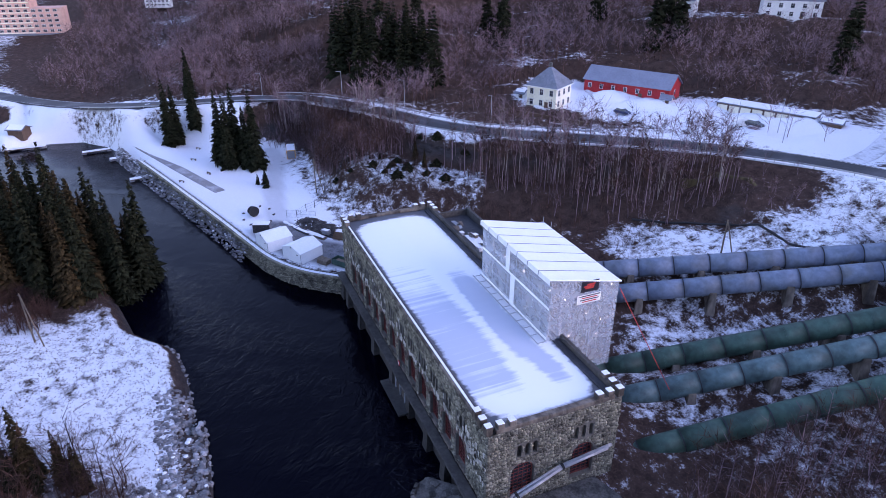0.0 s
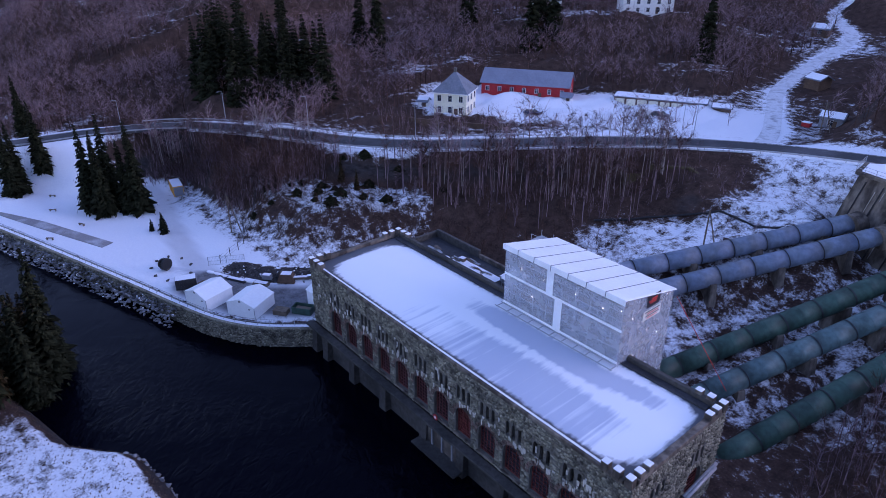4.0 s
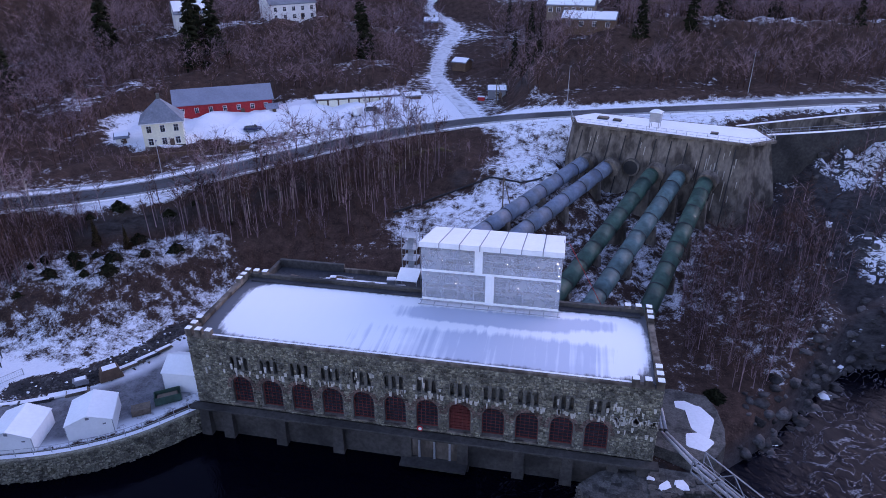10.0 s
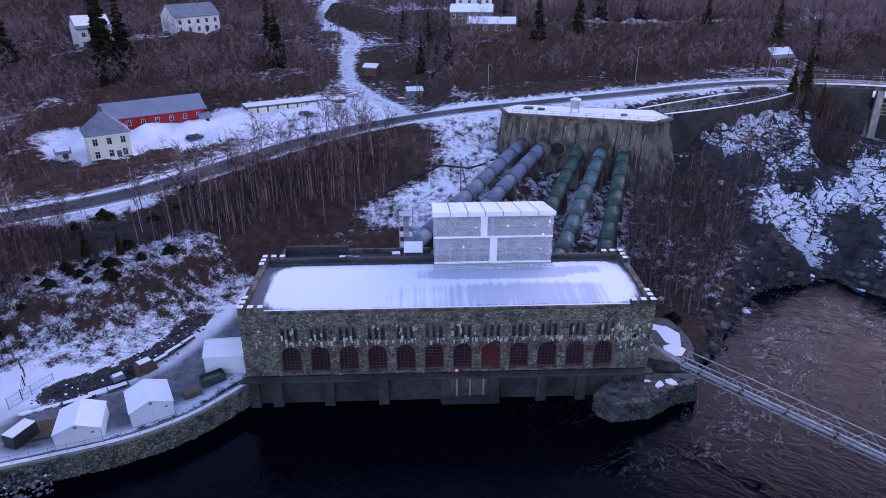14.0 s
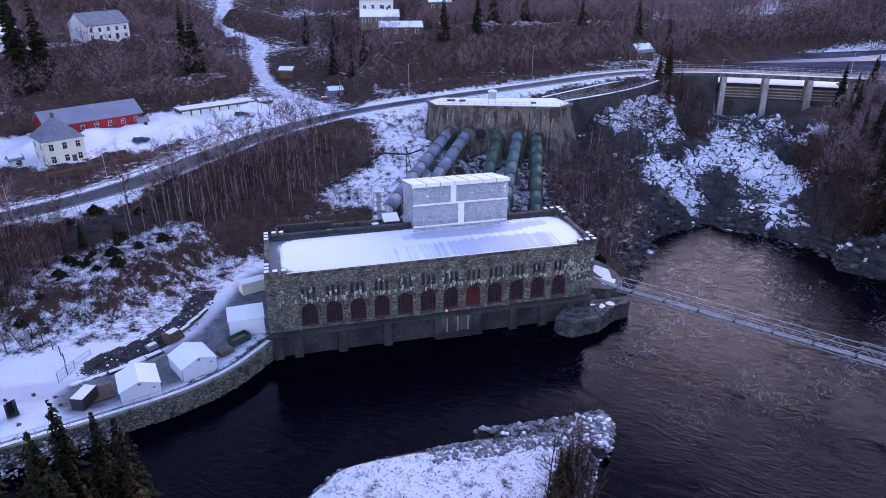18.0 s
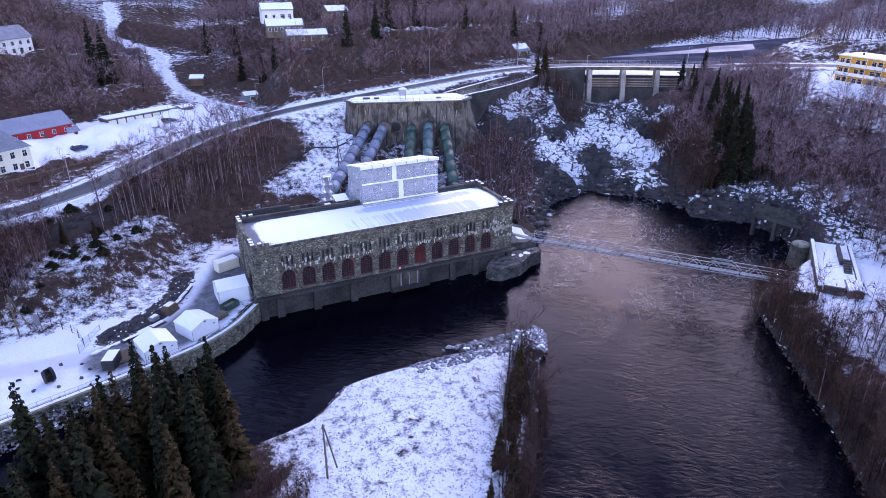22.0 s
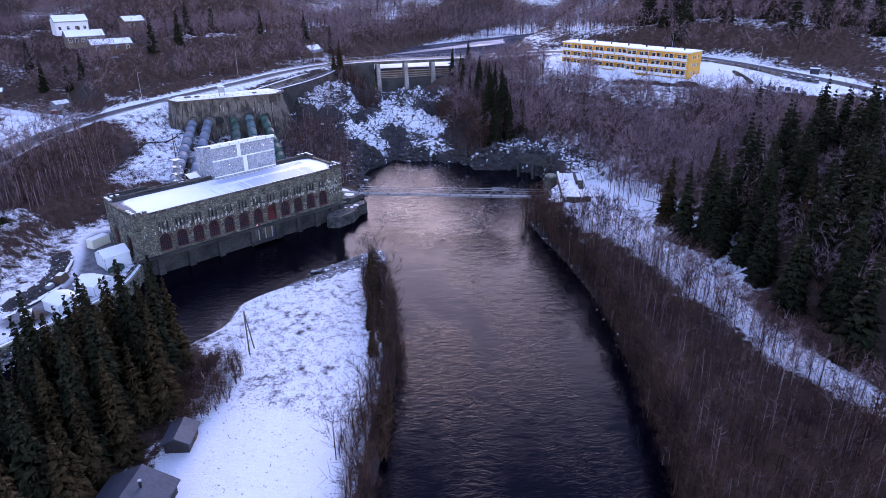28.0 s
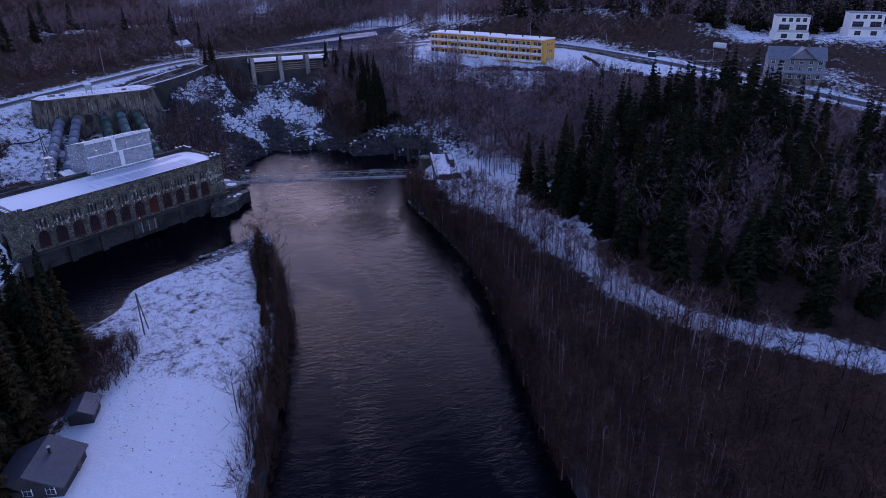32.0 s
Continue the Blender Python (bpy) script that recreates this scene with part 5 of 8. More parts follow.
# the open canal beside the road, from the dam to the headworks
canal = thing("intake_canal", pose(0, 0, 0), "open concrete intake canal with snowy walls between road and gorge", "canal")
outer = resample([(55.5, 76.5, 25.4), (72, 82, 25.6), (90, 90.5, 25.9), (102, 99, 26.2)], 3)
inner = resample([(52, 83, 25.5), (66, 90, 25.8), (84, 98.5, 26.2), (98, 102.5, 26.4)], 3)
part("outer_wall", ribbon(outer, 0.6, -0.6, 10.5), "dark_concrete", canal)
part("outer_wall_snow", ribbon(outer, 0.45, -0.45, 0.08, 0.08), "snow", canal)
part("inner_wall", ribbon(inner, 0.5, -0.5, 6), "concrete", canal)
part("inner_wall_snow", ribbon(inner, 0.4, -0.4, 0.08, 0.08), "snow", canal)
part("canal_floor", ribbon(resample([(54, 80, 22.3), (86, 94.5, 22.3), (100, 101, 22.3)], 3), 4.0, -4.0, 0.5), "dark_concrete", canal)
part("canal_beam", box(9, 0.6, 0.6, m=pose(76, 88.4, 25.2, 0, 0, -60)), "concrete", canal)
railing("canal_railing", [tuple(p + np.array([0, 0, 0.1])) for p in outer[::3]], "thin steel railing along the canal wall")

# ---- the dam with its road bridge ----
dam = thing("river_dam", pose(0, 0, 0), "concrete dam with gate piers under the road bridge", "dam")
DAM = resample([(104, 105.5, 28), (117, 103.5, 28), (130, 98, 28), (150, 86.5, 28), (172, 73, 28.1)], 2)
part("bridge_deck", ribbon(DAM, 4.6, -4.6, 1.3, -0.05), "concrete", dam)
part("deck_edge_snow", ribbon(DAM, -4.2, -4.65, 0.3, 0.22), "snow", dam)
PIERS = [(124.4, 96.8), (136.4, 90.7), (148.2, 84.2), (159.8, 77.6), (171, 71)]
for x, y in PIERS:
    bm = prism([(-0.9, -5.0), (0.9, -5.0), (0.9, 2.5), (-0.9, 2.5)], -13.5, -1.2, taper=[(-0.8, -2.6), (0.8, -2.6), (0.8, 2.5), (-0.8, 2.5)])
    o = part("pier", bm, "pale_concrete", dam)
    o.matrix_basis = pose(x, y, 28, 0, 0, -30)
for (x0, y0), (x1, y1) in zip(PIERS, PIERS[1:]):
    cx, cy = (x0 + x1) / 2, (y0 + y1) / 2
    ang = math.degrees(math.atan2(y1 - y0, x1 - x0))
    gate = part("gate", box(11.6, 0.4, 3.6, 0, 1.2, -8.4), "brown_paint", dam, "dark timber sluice gate")
    gate.matrix_basis = pose(cx, cy, 28, 0, 0, ang)
    for z in (-8.2, -7.3, -6.3, -5.2):
        part("gate_beam", box(11.4, 0.3, 0.35, 0, 0.9, z), "pale_concrete", gate)
    sill = part("sill", box(11.9, 5, 6.2, 0, 0.6, -14.5), "dark_concrete", dam)
    sill.matrix_basis = pose(cx, cy, 28, 0, 0, ang)
part("left_abutment", prism([(101, 100), (122, 96.4), (124, 101), (104, 108)], 10, 27.2), "dark_concrete", dam)
part("right_abutment", prism([(159, 75), (178, 64), (181, 72), (163, 80.5)], 12, 27.2), "concrete", dam)
nn = sides(DAM)
for sgn in (4.4, -4.4):
    railing("bridge_railing", [(*(p[:2] + s * sgn), p[2] + 0.15) for p, s in zip(DAM[::2], nn[::2])], "grey steel railing on the dam bridge", 1.1, 2.5)
# matt grey without reflections, painted in place of water mirroring the dark hill
M["still_water"] = mat("thin_wet_ice", (0.05, 0.05, 0.065), 0.6, var=0.2, scale=0.5, fine=4, color2=(0.09, 0.09, 0.11), bump=0.02, spec=0.0)
M["ice"] = mat("reservoir_ice", (0.14, 0.15, 0.19), 0.6, var=0.15, scale=0.4, fine=3, color2=(0.32, 0.34, 0.40), mask=(0.42, 0.62), bump=0.02, spec=0.1)
tagged(part("reservoir", prism([(104, 110), (132, 99.5), (172, 75), (230, 80), (300, 110), (330, 160), (200, 160), (130, 130)], 20.5, 23.6), "still_water"), "dull grey matt water surface of the reservoir above the dam", "water", kind="structure")

tagged(part("ice_rim", prism([(112, 107.6), (132, 99.8), (152, 88), (174, 75), (186, 95), (163, 107), (144, 119), (120, 124)], 23.4, 23.75), "snow"), "snow-covered ice rim along the dam", "ice", kind="structure")
tagged(part("far_ice", prism([(158, 141), (180, 136), (210, 133), (240, 130.5), (258, 130), (276, 147), (250, 149), (225, 143), (190, 142)], 23.4, 23.75), "ice"), "pale sheet of ice far up the reservoir", "ice", kind="structure")

# ---- road, lane, track, path ----
tagged(part("road", ribbon(ROAD_P, 3.5, -3.5, 0.5, 0.14), "asphalt"), "dark wet two-lane asphalt road cleared of snow", "road", kind="structure")
tagged(part("side_lane", ribbon(LANE_P, 2.0, -2.0, 0.5, 0.10), "packed_snow"), "snowy gravel side lane climbing the hill", "road", kind="structure")
for sg, a, b in ((-4.15, -112, 98), (4.1, -75, -30), (4.1, 20, 98)):
    seg = np.array([p for p in ROAD_P if a < p[0] < b and p[1] > -70])
    tagged(part("ploughed_snow", ribbon(seg, sg + 0.42, sg - 0.42, 0.4, 0.24), "snow"), "ploughed snow lying along the road edge", "snow", kind="structure")
M["white_line"] = mat("road_paint", (0.6, 0.6, 0.6), 0.7, var=0.2, bump=0)
for sg in (3.1, -3.1):
    tagged(part("edge_line", ribbon(ROAD_P, sg + 0.06, sg - 0.06, 0.02, 0.15), "white_line"), "worn white edge line on the road", "road marking", kind="structure")
nr = sides(ROAD_P)
rails = [(sg, a, b) for sg, spans in ((-4.6, ((-160, 100),)), (4.6, ((-125, -42), (52, 100)))) for a, b in spans]
for sg, a, b in rails:
    pts = [(*(p[:2] + s * sg), p[2] + 0.05) for p, s in zip(ROAD_P, nr) if a < p[0] < b and p[1] > -60]
    for k in range(0, len(pts) - 1, 16):
        seg = pts[k:k + 17]
        if len(seg) > 2:
            g = thing("guard_rail", pose(0, 0, 0), "galvanised guard rail along the road with snow under it", "guard rail", "guard rails")
            first = None
            for c in seg[::2]:
                if first is None:
                    first = part("post", box(0.12, 0.12, 0.8), "steel", g)
                    first.matrix_basis = pose(*c)
                else:
                    again(first, pose(*c))
            part("beam", ribbon(np.array(seg), 0.04, -0.04, 0.32, 0.78), "steel", g)


def street_lamp(x, y, hgt=9.0, turn=0.0):
    t = thing("street_lamp", pose(x, y, h(x, y) - 0.1, 0, 0, turn), "tall thin galvanised street lamp with one arm", "street lamp", "street lamps")
    part("pole", tube((0, 0, 0), (0, 0, hgt), 0.09, 8, 0.05), "steel", t)
    part("arm", tube((0, 0, hgt), (1.4, 0, hgt + 0.25), 0.045, 6), "steel", t)
    part("lantern", box(0.7, 0.28, 0.14, 1.6, 0, hgt + 0.2, bevel=0.04), "grey_paint", t)


for x, y, a in ((15.7, 104.5, -80), (60, 112, -80), (-62, 46, -50), (-88, 33, -70), (-112, 22, -60), (-135, 2, -50), (100, 113, -90), (-36, 98, -60), (-30, 105, -60), (222, -2, 180), (208, -48, 180), (188, -100, 180), (130, 106, -90), (165, 85, -90), (-24, 100, -60)):
    street_lamp(x, y, 10 if x > 0 else 8, a)

# ---- houses ----
def window(parent, w, hh, m, frame_mat="white_paint"):
    f = part("window", box(w + 0.16, 0.10, hh + 0.16, 0, 0.0, -0.08, bevel=0.02), frame_mat, parent)
    f.matrix_basis = m
    for sx in (-1, 1):
        part("pane", box(w / 2 - 0.05, 0.03, hh, sx * w / 4, -0.055, 0), "glass", f)
    part("glazing_bar", box(w, 0.03, 0.05, 0, -0.075, hh * 0.62), frame_mat, f)
    return f


def gable_roof(L, W, z, rise, over=0.45, thick=0.2):
    """Two slopes with thickness, the ridge along x."""
    y = W / 2 + over
    dz = rise * over / (W / 2)
    return extrude_x([(-y, z - dz), (0, z + rise), (y, z - dz), (y, z - dz + thick), (0, z + rise + thick), (-y, z - dz + thick)], -L / 2 - over, L / 2 + over)


def cottage(name, m, L, W, eave, rise, wall, roof, label, rows, snow_roof=False, hip=False, chimney=True, base=None, door=True, win=(1.1, 1.3), cat="house", frame_mat="white_paint"):
    """A timber house: walls, roof, chimney, windows row by row, each (wall, count, sill)."""
    t = thing(name, m, label, cat)
    part("wall_shell", box(L, W, eave + 1.5, 0, 0, -1.5), wall, t)
    if base:
        part("plinth", box(L + 0.1, W + 0.1, 2.1, 0, 0, -1.5), base, t)
    if hip:
        k = [(-L / 2 - 0.5, -W / 2 - 0.5), (L / 2 + 0.5, -W / 2 - 0.5), (L / 2 + 0.5, W / 2 + 0.5), (-L / 2 - 0.5, W / 2 + 0.5)]
        part("roof", prism(k, eave, eave + rise, taper=[(-0.3, -0.3), (0.3, -0.3), (0.3, 0.3), (-0.3, 0.3)]), roof, t)
        part("eave_board", prism([(x * 1.02, y * 1.02) for x, y in k], eave - 0.22, eave), "white_paint", t)
    else:
        for sx in (-1, 1):
            part("gable", extrude_x([(-W / 2, eave), (W / 2, eave), (0, eave + rise)], sx * (L / 2) - 0.12, sx * (L / 2) + 0.02), wall, t)
        part("roof", gable_roof(L, W, eave, rise), roof, t)
        if snow_roof:
            part("roof_snow", gable_roof(L - 0.3, W - 0.3, eave + 0.2, rise, 0.35, 0.1), "snow", t)
    if chimney:
        part("chimney", box(0.7, 0.7, 1.6, 0 if hip else L * 0.2, 0, eave + rise - 0.5, bevel=0.04), "mortar", t)
    for side, n, sill in rows:
        span = L if side in "fb" else W
        for k in range(n):
            u = (k + 0.5) / n * span - span / 2
            mm = {"f": pose(u, -W / 2 - 0.04, sill), "b": pose(u, W / 2 + 0.04, sill, 0, 0, 180), "r": pose(L / 2 + 0.04, u, sill, 0, 0, 90), "l": pose(-L / 2 - 0.04, u, sill, 0, 0, -90)}[side]
            window(t, *win, mm, frame_mat)
    if door:
        part("door", box(1.0, 0.1, 2.1, L * 0.18, -W / 2 - 0.05, 0.05), "brown_paint", t)
    return t


cottage("villa", pose(-77.5, 71.5, 18.2, 0, 0, 31.5), 8.8, 8.8, 6.1, 4.6, "cream_paint", "slate", "square cream two-storey house with a pyramid slate roof", [("f", 3, 1.0), ("f", 3, 3.9), ("r", 3, 1.0), ("r", 3, 3.9), ("l", 2, 1.0), ("l", 2, 3.9)], hip=True, base="concrete", win=(1.0, 1.5))
cottage("red_longhouse", pose(-76.5, 98.4, 18.8, 0, 0, 31.5), 25, 9.5, 4.3, 3.0, "red_paint", "grey_roof", "long red timber building with a low grey roof", [("f", 7, 2.0), ("r", 1, 2.2)], base="concrete", chimney=False, win=(0.9, 1.2))
cottage("white_porch", pose(-63.5, 100.5, 18.8, 0, 0, 31.5), 2.6, 2.2, 2.0, 0.8, "white_paint", "grey_roof", "small white porch shed beside the red building", [], chimney=False, cat="shed")
cottage("garden_shed", pose(-86.5, 68, 18.4, 0, 0, 31.5), 2.6, 2.2, 2.0, 0.7, "white_paint", "slate", "small white garden shed beside the cream house", [("f", 1, 0.8)], chimney=False, win=(0.6, 0.7), cat="shed", snow_roof=True)
tagged(part("garden_wall", box(26, 0.5, 2.0, m=pose(-66, 62.5, 17.6, 0, 0, 31.5)), "brown_paint"), "low brown retaining wall below the cream house", "wall")
gar = thing("garage_row", pose(-44.25, 116.7, 18.7, 0, 0, 26), "low row of white-doored garages with a snowy flat roof", "garages")
part("body", box(24, 5.5, 2.7, 0, 0, -0.3), "brown_paint", gar)
part("roof", box(24.8, 6.3, 0.22, 0, 0, 2.4, bevel=0.03), "slate", gar)
part("roof_snow", box(24.2, 5.8, 0.1, 0, 0, 2.62), "snow", gar)
for k in range(8):
    part("garage_door", box(2.5, 0.1, 2.0, -10.4 + k * 2.97, -2.78, 0.05), "white_paint" if k > 5 else "cream_paint", gar)
cottage("lean_to_shed", pose(-29.5, 122.5, 18.8, 0, 0, 26), 4.5, 4, 1.9, 0.5, "brown_paint", "slate", "low dark timber shed beside the garages", [], chimney=False, snow_roof=True, cat="shed")
cottage("roadside_hut", pose(-5.5, 131, 18.7, 0, 0, 10), 5.0, 4.5, 2.8, 0.9, "grey_paint", "slate", "small grey hut with a snowy roof beside the lane", [("f", 1, 1.0)], chimney=False, snow_roof=True, cat="hut")
binb = thing("grit_bin", pose(-9.5, 126.5, h(-9.5, 126.5)), "bright red grit bin beside the lane", "bin")
part("bin_body", box(2.0, 1.4, 1.1, bevel=0.08), "red_paint", binb)
part("bin_lid", box(2.1, 1.5, 0.15, 0, 0, 1.1, bevel=0.05), "snow", binb)
cottage("hillside_hut", pose(-20.5, 157, 22.2, 0, 0, -20), 5, 4.5, 2.6, 1.0, "brown_paint", "slate", "dark timber hut beside the climbing lane", [], chimney=False, snow_roof=True, cat="hut")
cottage("white_house", pose(-108, 140, 34.6, 0, 0, 38), 10, 8.5, 6.2, 3.2, "white_paint", "slate", "tall white timber house with a veranda on the hill", [("f", 3, 3.6), ("f", 3, 0.8), ("r", 3, 3.6), ("r", 3, 0.8)], snow_roof=True, base="concrete")
cottage("white_house", pose(-83.5, 162.5, 36.6, 0, 0, 49), 17, 9, 5.6, 3.6, "white_paint", "slate", "long white timber house with a grey roof on the hill", [("f", 5, 3.2), ("f", 5, 0.7), ("r", 2, 2.0)], snow_roof=False)
cottage("brown_chalet", pose(20, 139.5, 38.3, 0, 0, -8), 15, 8, 2.8, 1.6, "brown_paint", "slate", "low brown timber chalet with snow on its roof", [("f", 4, 0.9)], snow_roof=True, chimney=True)
cottage("timber_house", pose(14.5, 152, 40.8, 0, 0, -8), 14, 8, 2.9, 2.0, "wood", "slate", "wide tan timber house with a snowy roof above the chalet", [("f", 6, 0.9)], snow_roof=True)
cottage("white_house", pose(17, 176, 44.0, 0, 0, -5), 13, 9, 4.2, 2.2, "white_paint", "slate", "white house with a snowy roof high on the slope", [("f", 4, 0.9), ("r", 2, 1.2)], snow_roof=True)
cottage("brown_chalet", pose(40, 166, 44.5, 0, 0, 4), 9, 7, 3.0, 1.8, "brown_paint", "slate", "small dark house among trees with snow on its roof", [("f", 3, 0.9)], snow_roof=True)
cottage("timber_cabin", pose(-41.5, 206, h(-41.5, 206), 0, 0, 10), 5.5, 4.5, 2.4, 1.4, "brown_paint", "slate", "small dark cabin beside the lane up the valley", [("f", 1, 0.9)], snow_roof=True)
cottage("timber_cabin", pose(112, 132, 28.3, 0, 0, 15), 8, 6, 2.8, 2.4, "brown_paint", "slate", "dark brown cabin with a snowy roof beside the road", [("f", 2, 0.8)], snow_roof=True)

# the orange apartment block above the river
apt = thing("apartment_block", pose(179.5, 0, 27.6, 0, 0, 0), "long orange three-storey apartment block with white balconies", "apartment block")
AW = 11.0
segs = [(-31, -3, 0.0), (-3, 31, 1.6)]
for y0, y1, dx in segs:
    part("wing", box(AW, y1 - y0, 11.4, dx + AW / 2, (y0 + y1) / 2, -2.0), "orange", apt)
    part("flat_roof", box(AW + 0.9, y1 - y0 + 0.3, 0.3, dx + AW / 2 - 0.2, (y0 + y1) / 2, 9.4), "white_paint", apt)
    part("roof_snow", box(AW, y1 - y0 - 0.3, 0.12, dx + AW / 2, (y0 + y1) / 2, 9.7), "snow", apt)
    part("basement", box(AW - 0.4, y1 - y0 - 0.4, 3, dx + AW / 2 + 0.1, (y0 + y1) / 2, -4.8), "concrete", apt)
    nb = int((y1 - y0) / 5.6)
    step = (y1 - y0) / nb
    for fl in range(3):
        z = 0.15 + fl * 3.1
        for k in range(nb):
            y = y0 + (k + 0.5) * step
            bal = part("balcony", box(1.7, step - 0.35, 0.2, dx - 0.85, y, z - 0.1), "white_paint", apt)
            part("balustrade", box(0.08, step - 0.35, 0.9, dx - 1.68, y, z + 0.1), "white_paint", bal)
            part("side_screen", box(1.5, 0.1, 2.3, dx - 0.8, y - step / 2 + 0.2, z + 0.1), "orange", bal)
            window(apt, 2.3, 2.0, pose(dx - 0.05, y - 1.2, z + 0.2, 0, 0, -90))
            window(apt, 1.5, 1.4, pose(dx - 0.05, y + 1.3, z + 0.75, 0, 0, -90))
            part("balcony_post", box(0.12, 0.12, 2.9, dx - 1.62, y - step / 2 + 0.25, z + 0.1), "white_paint", bal)
for fl in range(3):
    for x in (3.2, 5.4, 7.6):
        window(apt, 0.8, 1.1, pose(x, -31.05, 0.8 + 3.1 * fl))
for k in range(7):
    part("roof_vent", tube((5.5, -26 + 8.5 * k, 9.7), (5.5, -26 + 8.5 * k, 10.6), 0.35, 8), "dark_steel", apt)

# houses across the road on the far bank
def modern_house(m, label):
    t = thing("modern_house", m, label, "house")
    part("lower_storey", box(13, 10, 3.2, 0, 0, -0.4), "white_paint", t)
    part("upper_storey", box(12, 9.4, 6.2, 0, 0.3, 2.8), "white_paint", t)
    part("roof_edge", box(12.5, 9.9, 0.35, 0, 0.3, 9.0), "grey_roof", t)
    for x in (-3.4, 3.2):
        window(t, 4.0, 2.2, pose(x, -4.46, 3.6), "grey_paint")
    for x in (-4, -1.3, 1.4, 4):
        window(t, 1.4, 1.4, pose(x, -4.46, 7.0), "grey_paint")
    for x in (-3, 3):
        window(t, 2.2, 1.6, pose(x, -5.06, 0.6), "grey_paint")
    part("terrace_rail", box(12, 0.08, 1.0, 0, -5.0, 2.85), "steel", t)


modern_house(pose(238, -118, h(238, -118), 0, 0, -68) @ Matrix.Scale(1.02, 4), "white cube-shaped modern house on the wooded hill")
modern_house(pose(262, -143, h(262, -143), 0, 0, -68) @ Matrix.Scale(1.05, 4), "white cube-shaped modern house on the wooded hill")
cottage("grey_house", pose(194, -128, 27.7, 0, 0, -73), 19, 10, 7.6, 3.8, "grey_paint", "slate", "large grey timber house with a dark gabled roof and balcony", [("f", 6, 0.8), ("f", 6, 3.4), ("f", 6, 6.0), ("l", 3, 0.8), ("l", 3, 3.4)], base="concrete", win=(1.3, 1.5))
gh = [o for o in scene.objects if o.name.startswith("grey_house")][0]
part("cross_gable", extrude_x([(-4.2, 8.0), (4.2, 8.0), (0, 11.4)], -6.0, 0.2), "grey_paint", gh).matrix_basis = pose(1.5, 0, 0, 0, 0, 90)
part("cross_roof", gable_roof(7.0, 8.6, 8.1, 3.5, 0.5, 0.18), "slate", gh).matrix_basis = pose(1.5, -3.0, 0, 0, 0, 90)
part("veranda_deck", box(19, 1.8, 0.2, 0, -6.4, 3.0), "grey_roof", gh)
part("veranda_rail", box(19, 0.1, 0.9, 0, -7.2, 3.2), "grey_roof", gh)
for k in range(5):
    part("veranda_post", box(0.18, 0.18, 3.0, -8 + 4 * k, -7.1, 0), "grey_roof", gh)
shelter = thing("bus_shelter", pose(219, -66, h(219, -66), 0, 0, 110), "small grey bus shelter beside the road", "bus shelter")
part("back", box(3.4, 0.1, 2.3, 0, 0.8, 0), "glass", shelter)
part("roof", box(3.8, 2.0, 0.2, 0, 0, 2.3), "snow", shelter)
for x in (-1.6, 1.6):
    part("post", box(0.12, 1.5, 2.3, x, 0, 0), "dark_steel", shelter)
van = thing("caravan", pose(232, -92, h(232, -92), 0, 0, 70), "white caravan parked beside the road", "caravan")
part("van_body", box(5.5, 2.3, 2.2, 0, 0, 0.5, bevel=0.25), "white_paint", van)
part("van_window", box(1.6, 0.05, 0.7, 0.6, -1.16, 1.5), "glass", van)
for x in (-0.5, 0.5):
    part("wheel", tube((x, -1.2, 0.35), (x, -0.95, 0.35), 0.35, 12), "black", van)
tagged(part("retaining_wall", ribbon(resample([(216, 8, 30.2), (219, -22, 30.2), (208, -52, 29.6), (200, -72, 28.6)], 3), 0.3, -0.3, 3.2), "concrete"), "long concrete retaining wall beside the road", "wall")


def car(x, y, turn, color, z=None, label="parked car with snow on its roof"):
    key = "car_" + "_".join(str(c) for c in color)
    if key not in M:
        M[key] = mat("car_paint", color, 0.3, 0.2, var=0.05, bump=0, spec=0.5)
    zz = h(x, y) if z is None else z
    t = thing("car", pose(x, y, zz, 0, 0, turn), label, "car", "parked cars")
    prof = [(-2.15, 0.35), (2.15, 0.35), (2.2, 0.75), (1.25, 0.95), (-2.1, 0.98), (-2.2, 0.7)]
    o = part("body", extrude_x(prof, -0.86, 0.86), M[key], t)
    o.matrix_basis = pose(0, 0, 0, 0, 0, -90)
    cab = prism([(-1.9, -0.8), (1.1, -0.8), (1.1, 0.8), (-1.9, 0.8)], 0.95, 1.48, taper=[(-1.45, -0.66), (0.4, -0.66), (0.4, 0.66), (-1.45, 0.66)])
    part("cabin_glass", cab, "glass", t)
    part("car_roof", box(1.8, 1.3, 0.07, -0.52, 0, 1.47, bevel=0.03), "snow", t)
    for wx in (-1.35, 1.35):
        for wy in (-0.8, 0.8):
            w = part("wheel", tube((wx, wy - 0.1, 0.32), (wx, wy + 0.1, 0.32), 0.32, 14), "black", t)
            part("rim", tube((wx, wy - 0.12, 0.32), (wx, wy + 0.12, 0.32), 0.17, 10), "steel", w)
    for wy in (-0.6, 0.6):
        part("headlight", box(0.06, 0.3, 0.14, 2.17, wy, 0.62), "white_paint", t)
    return t


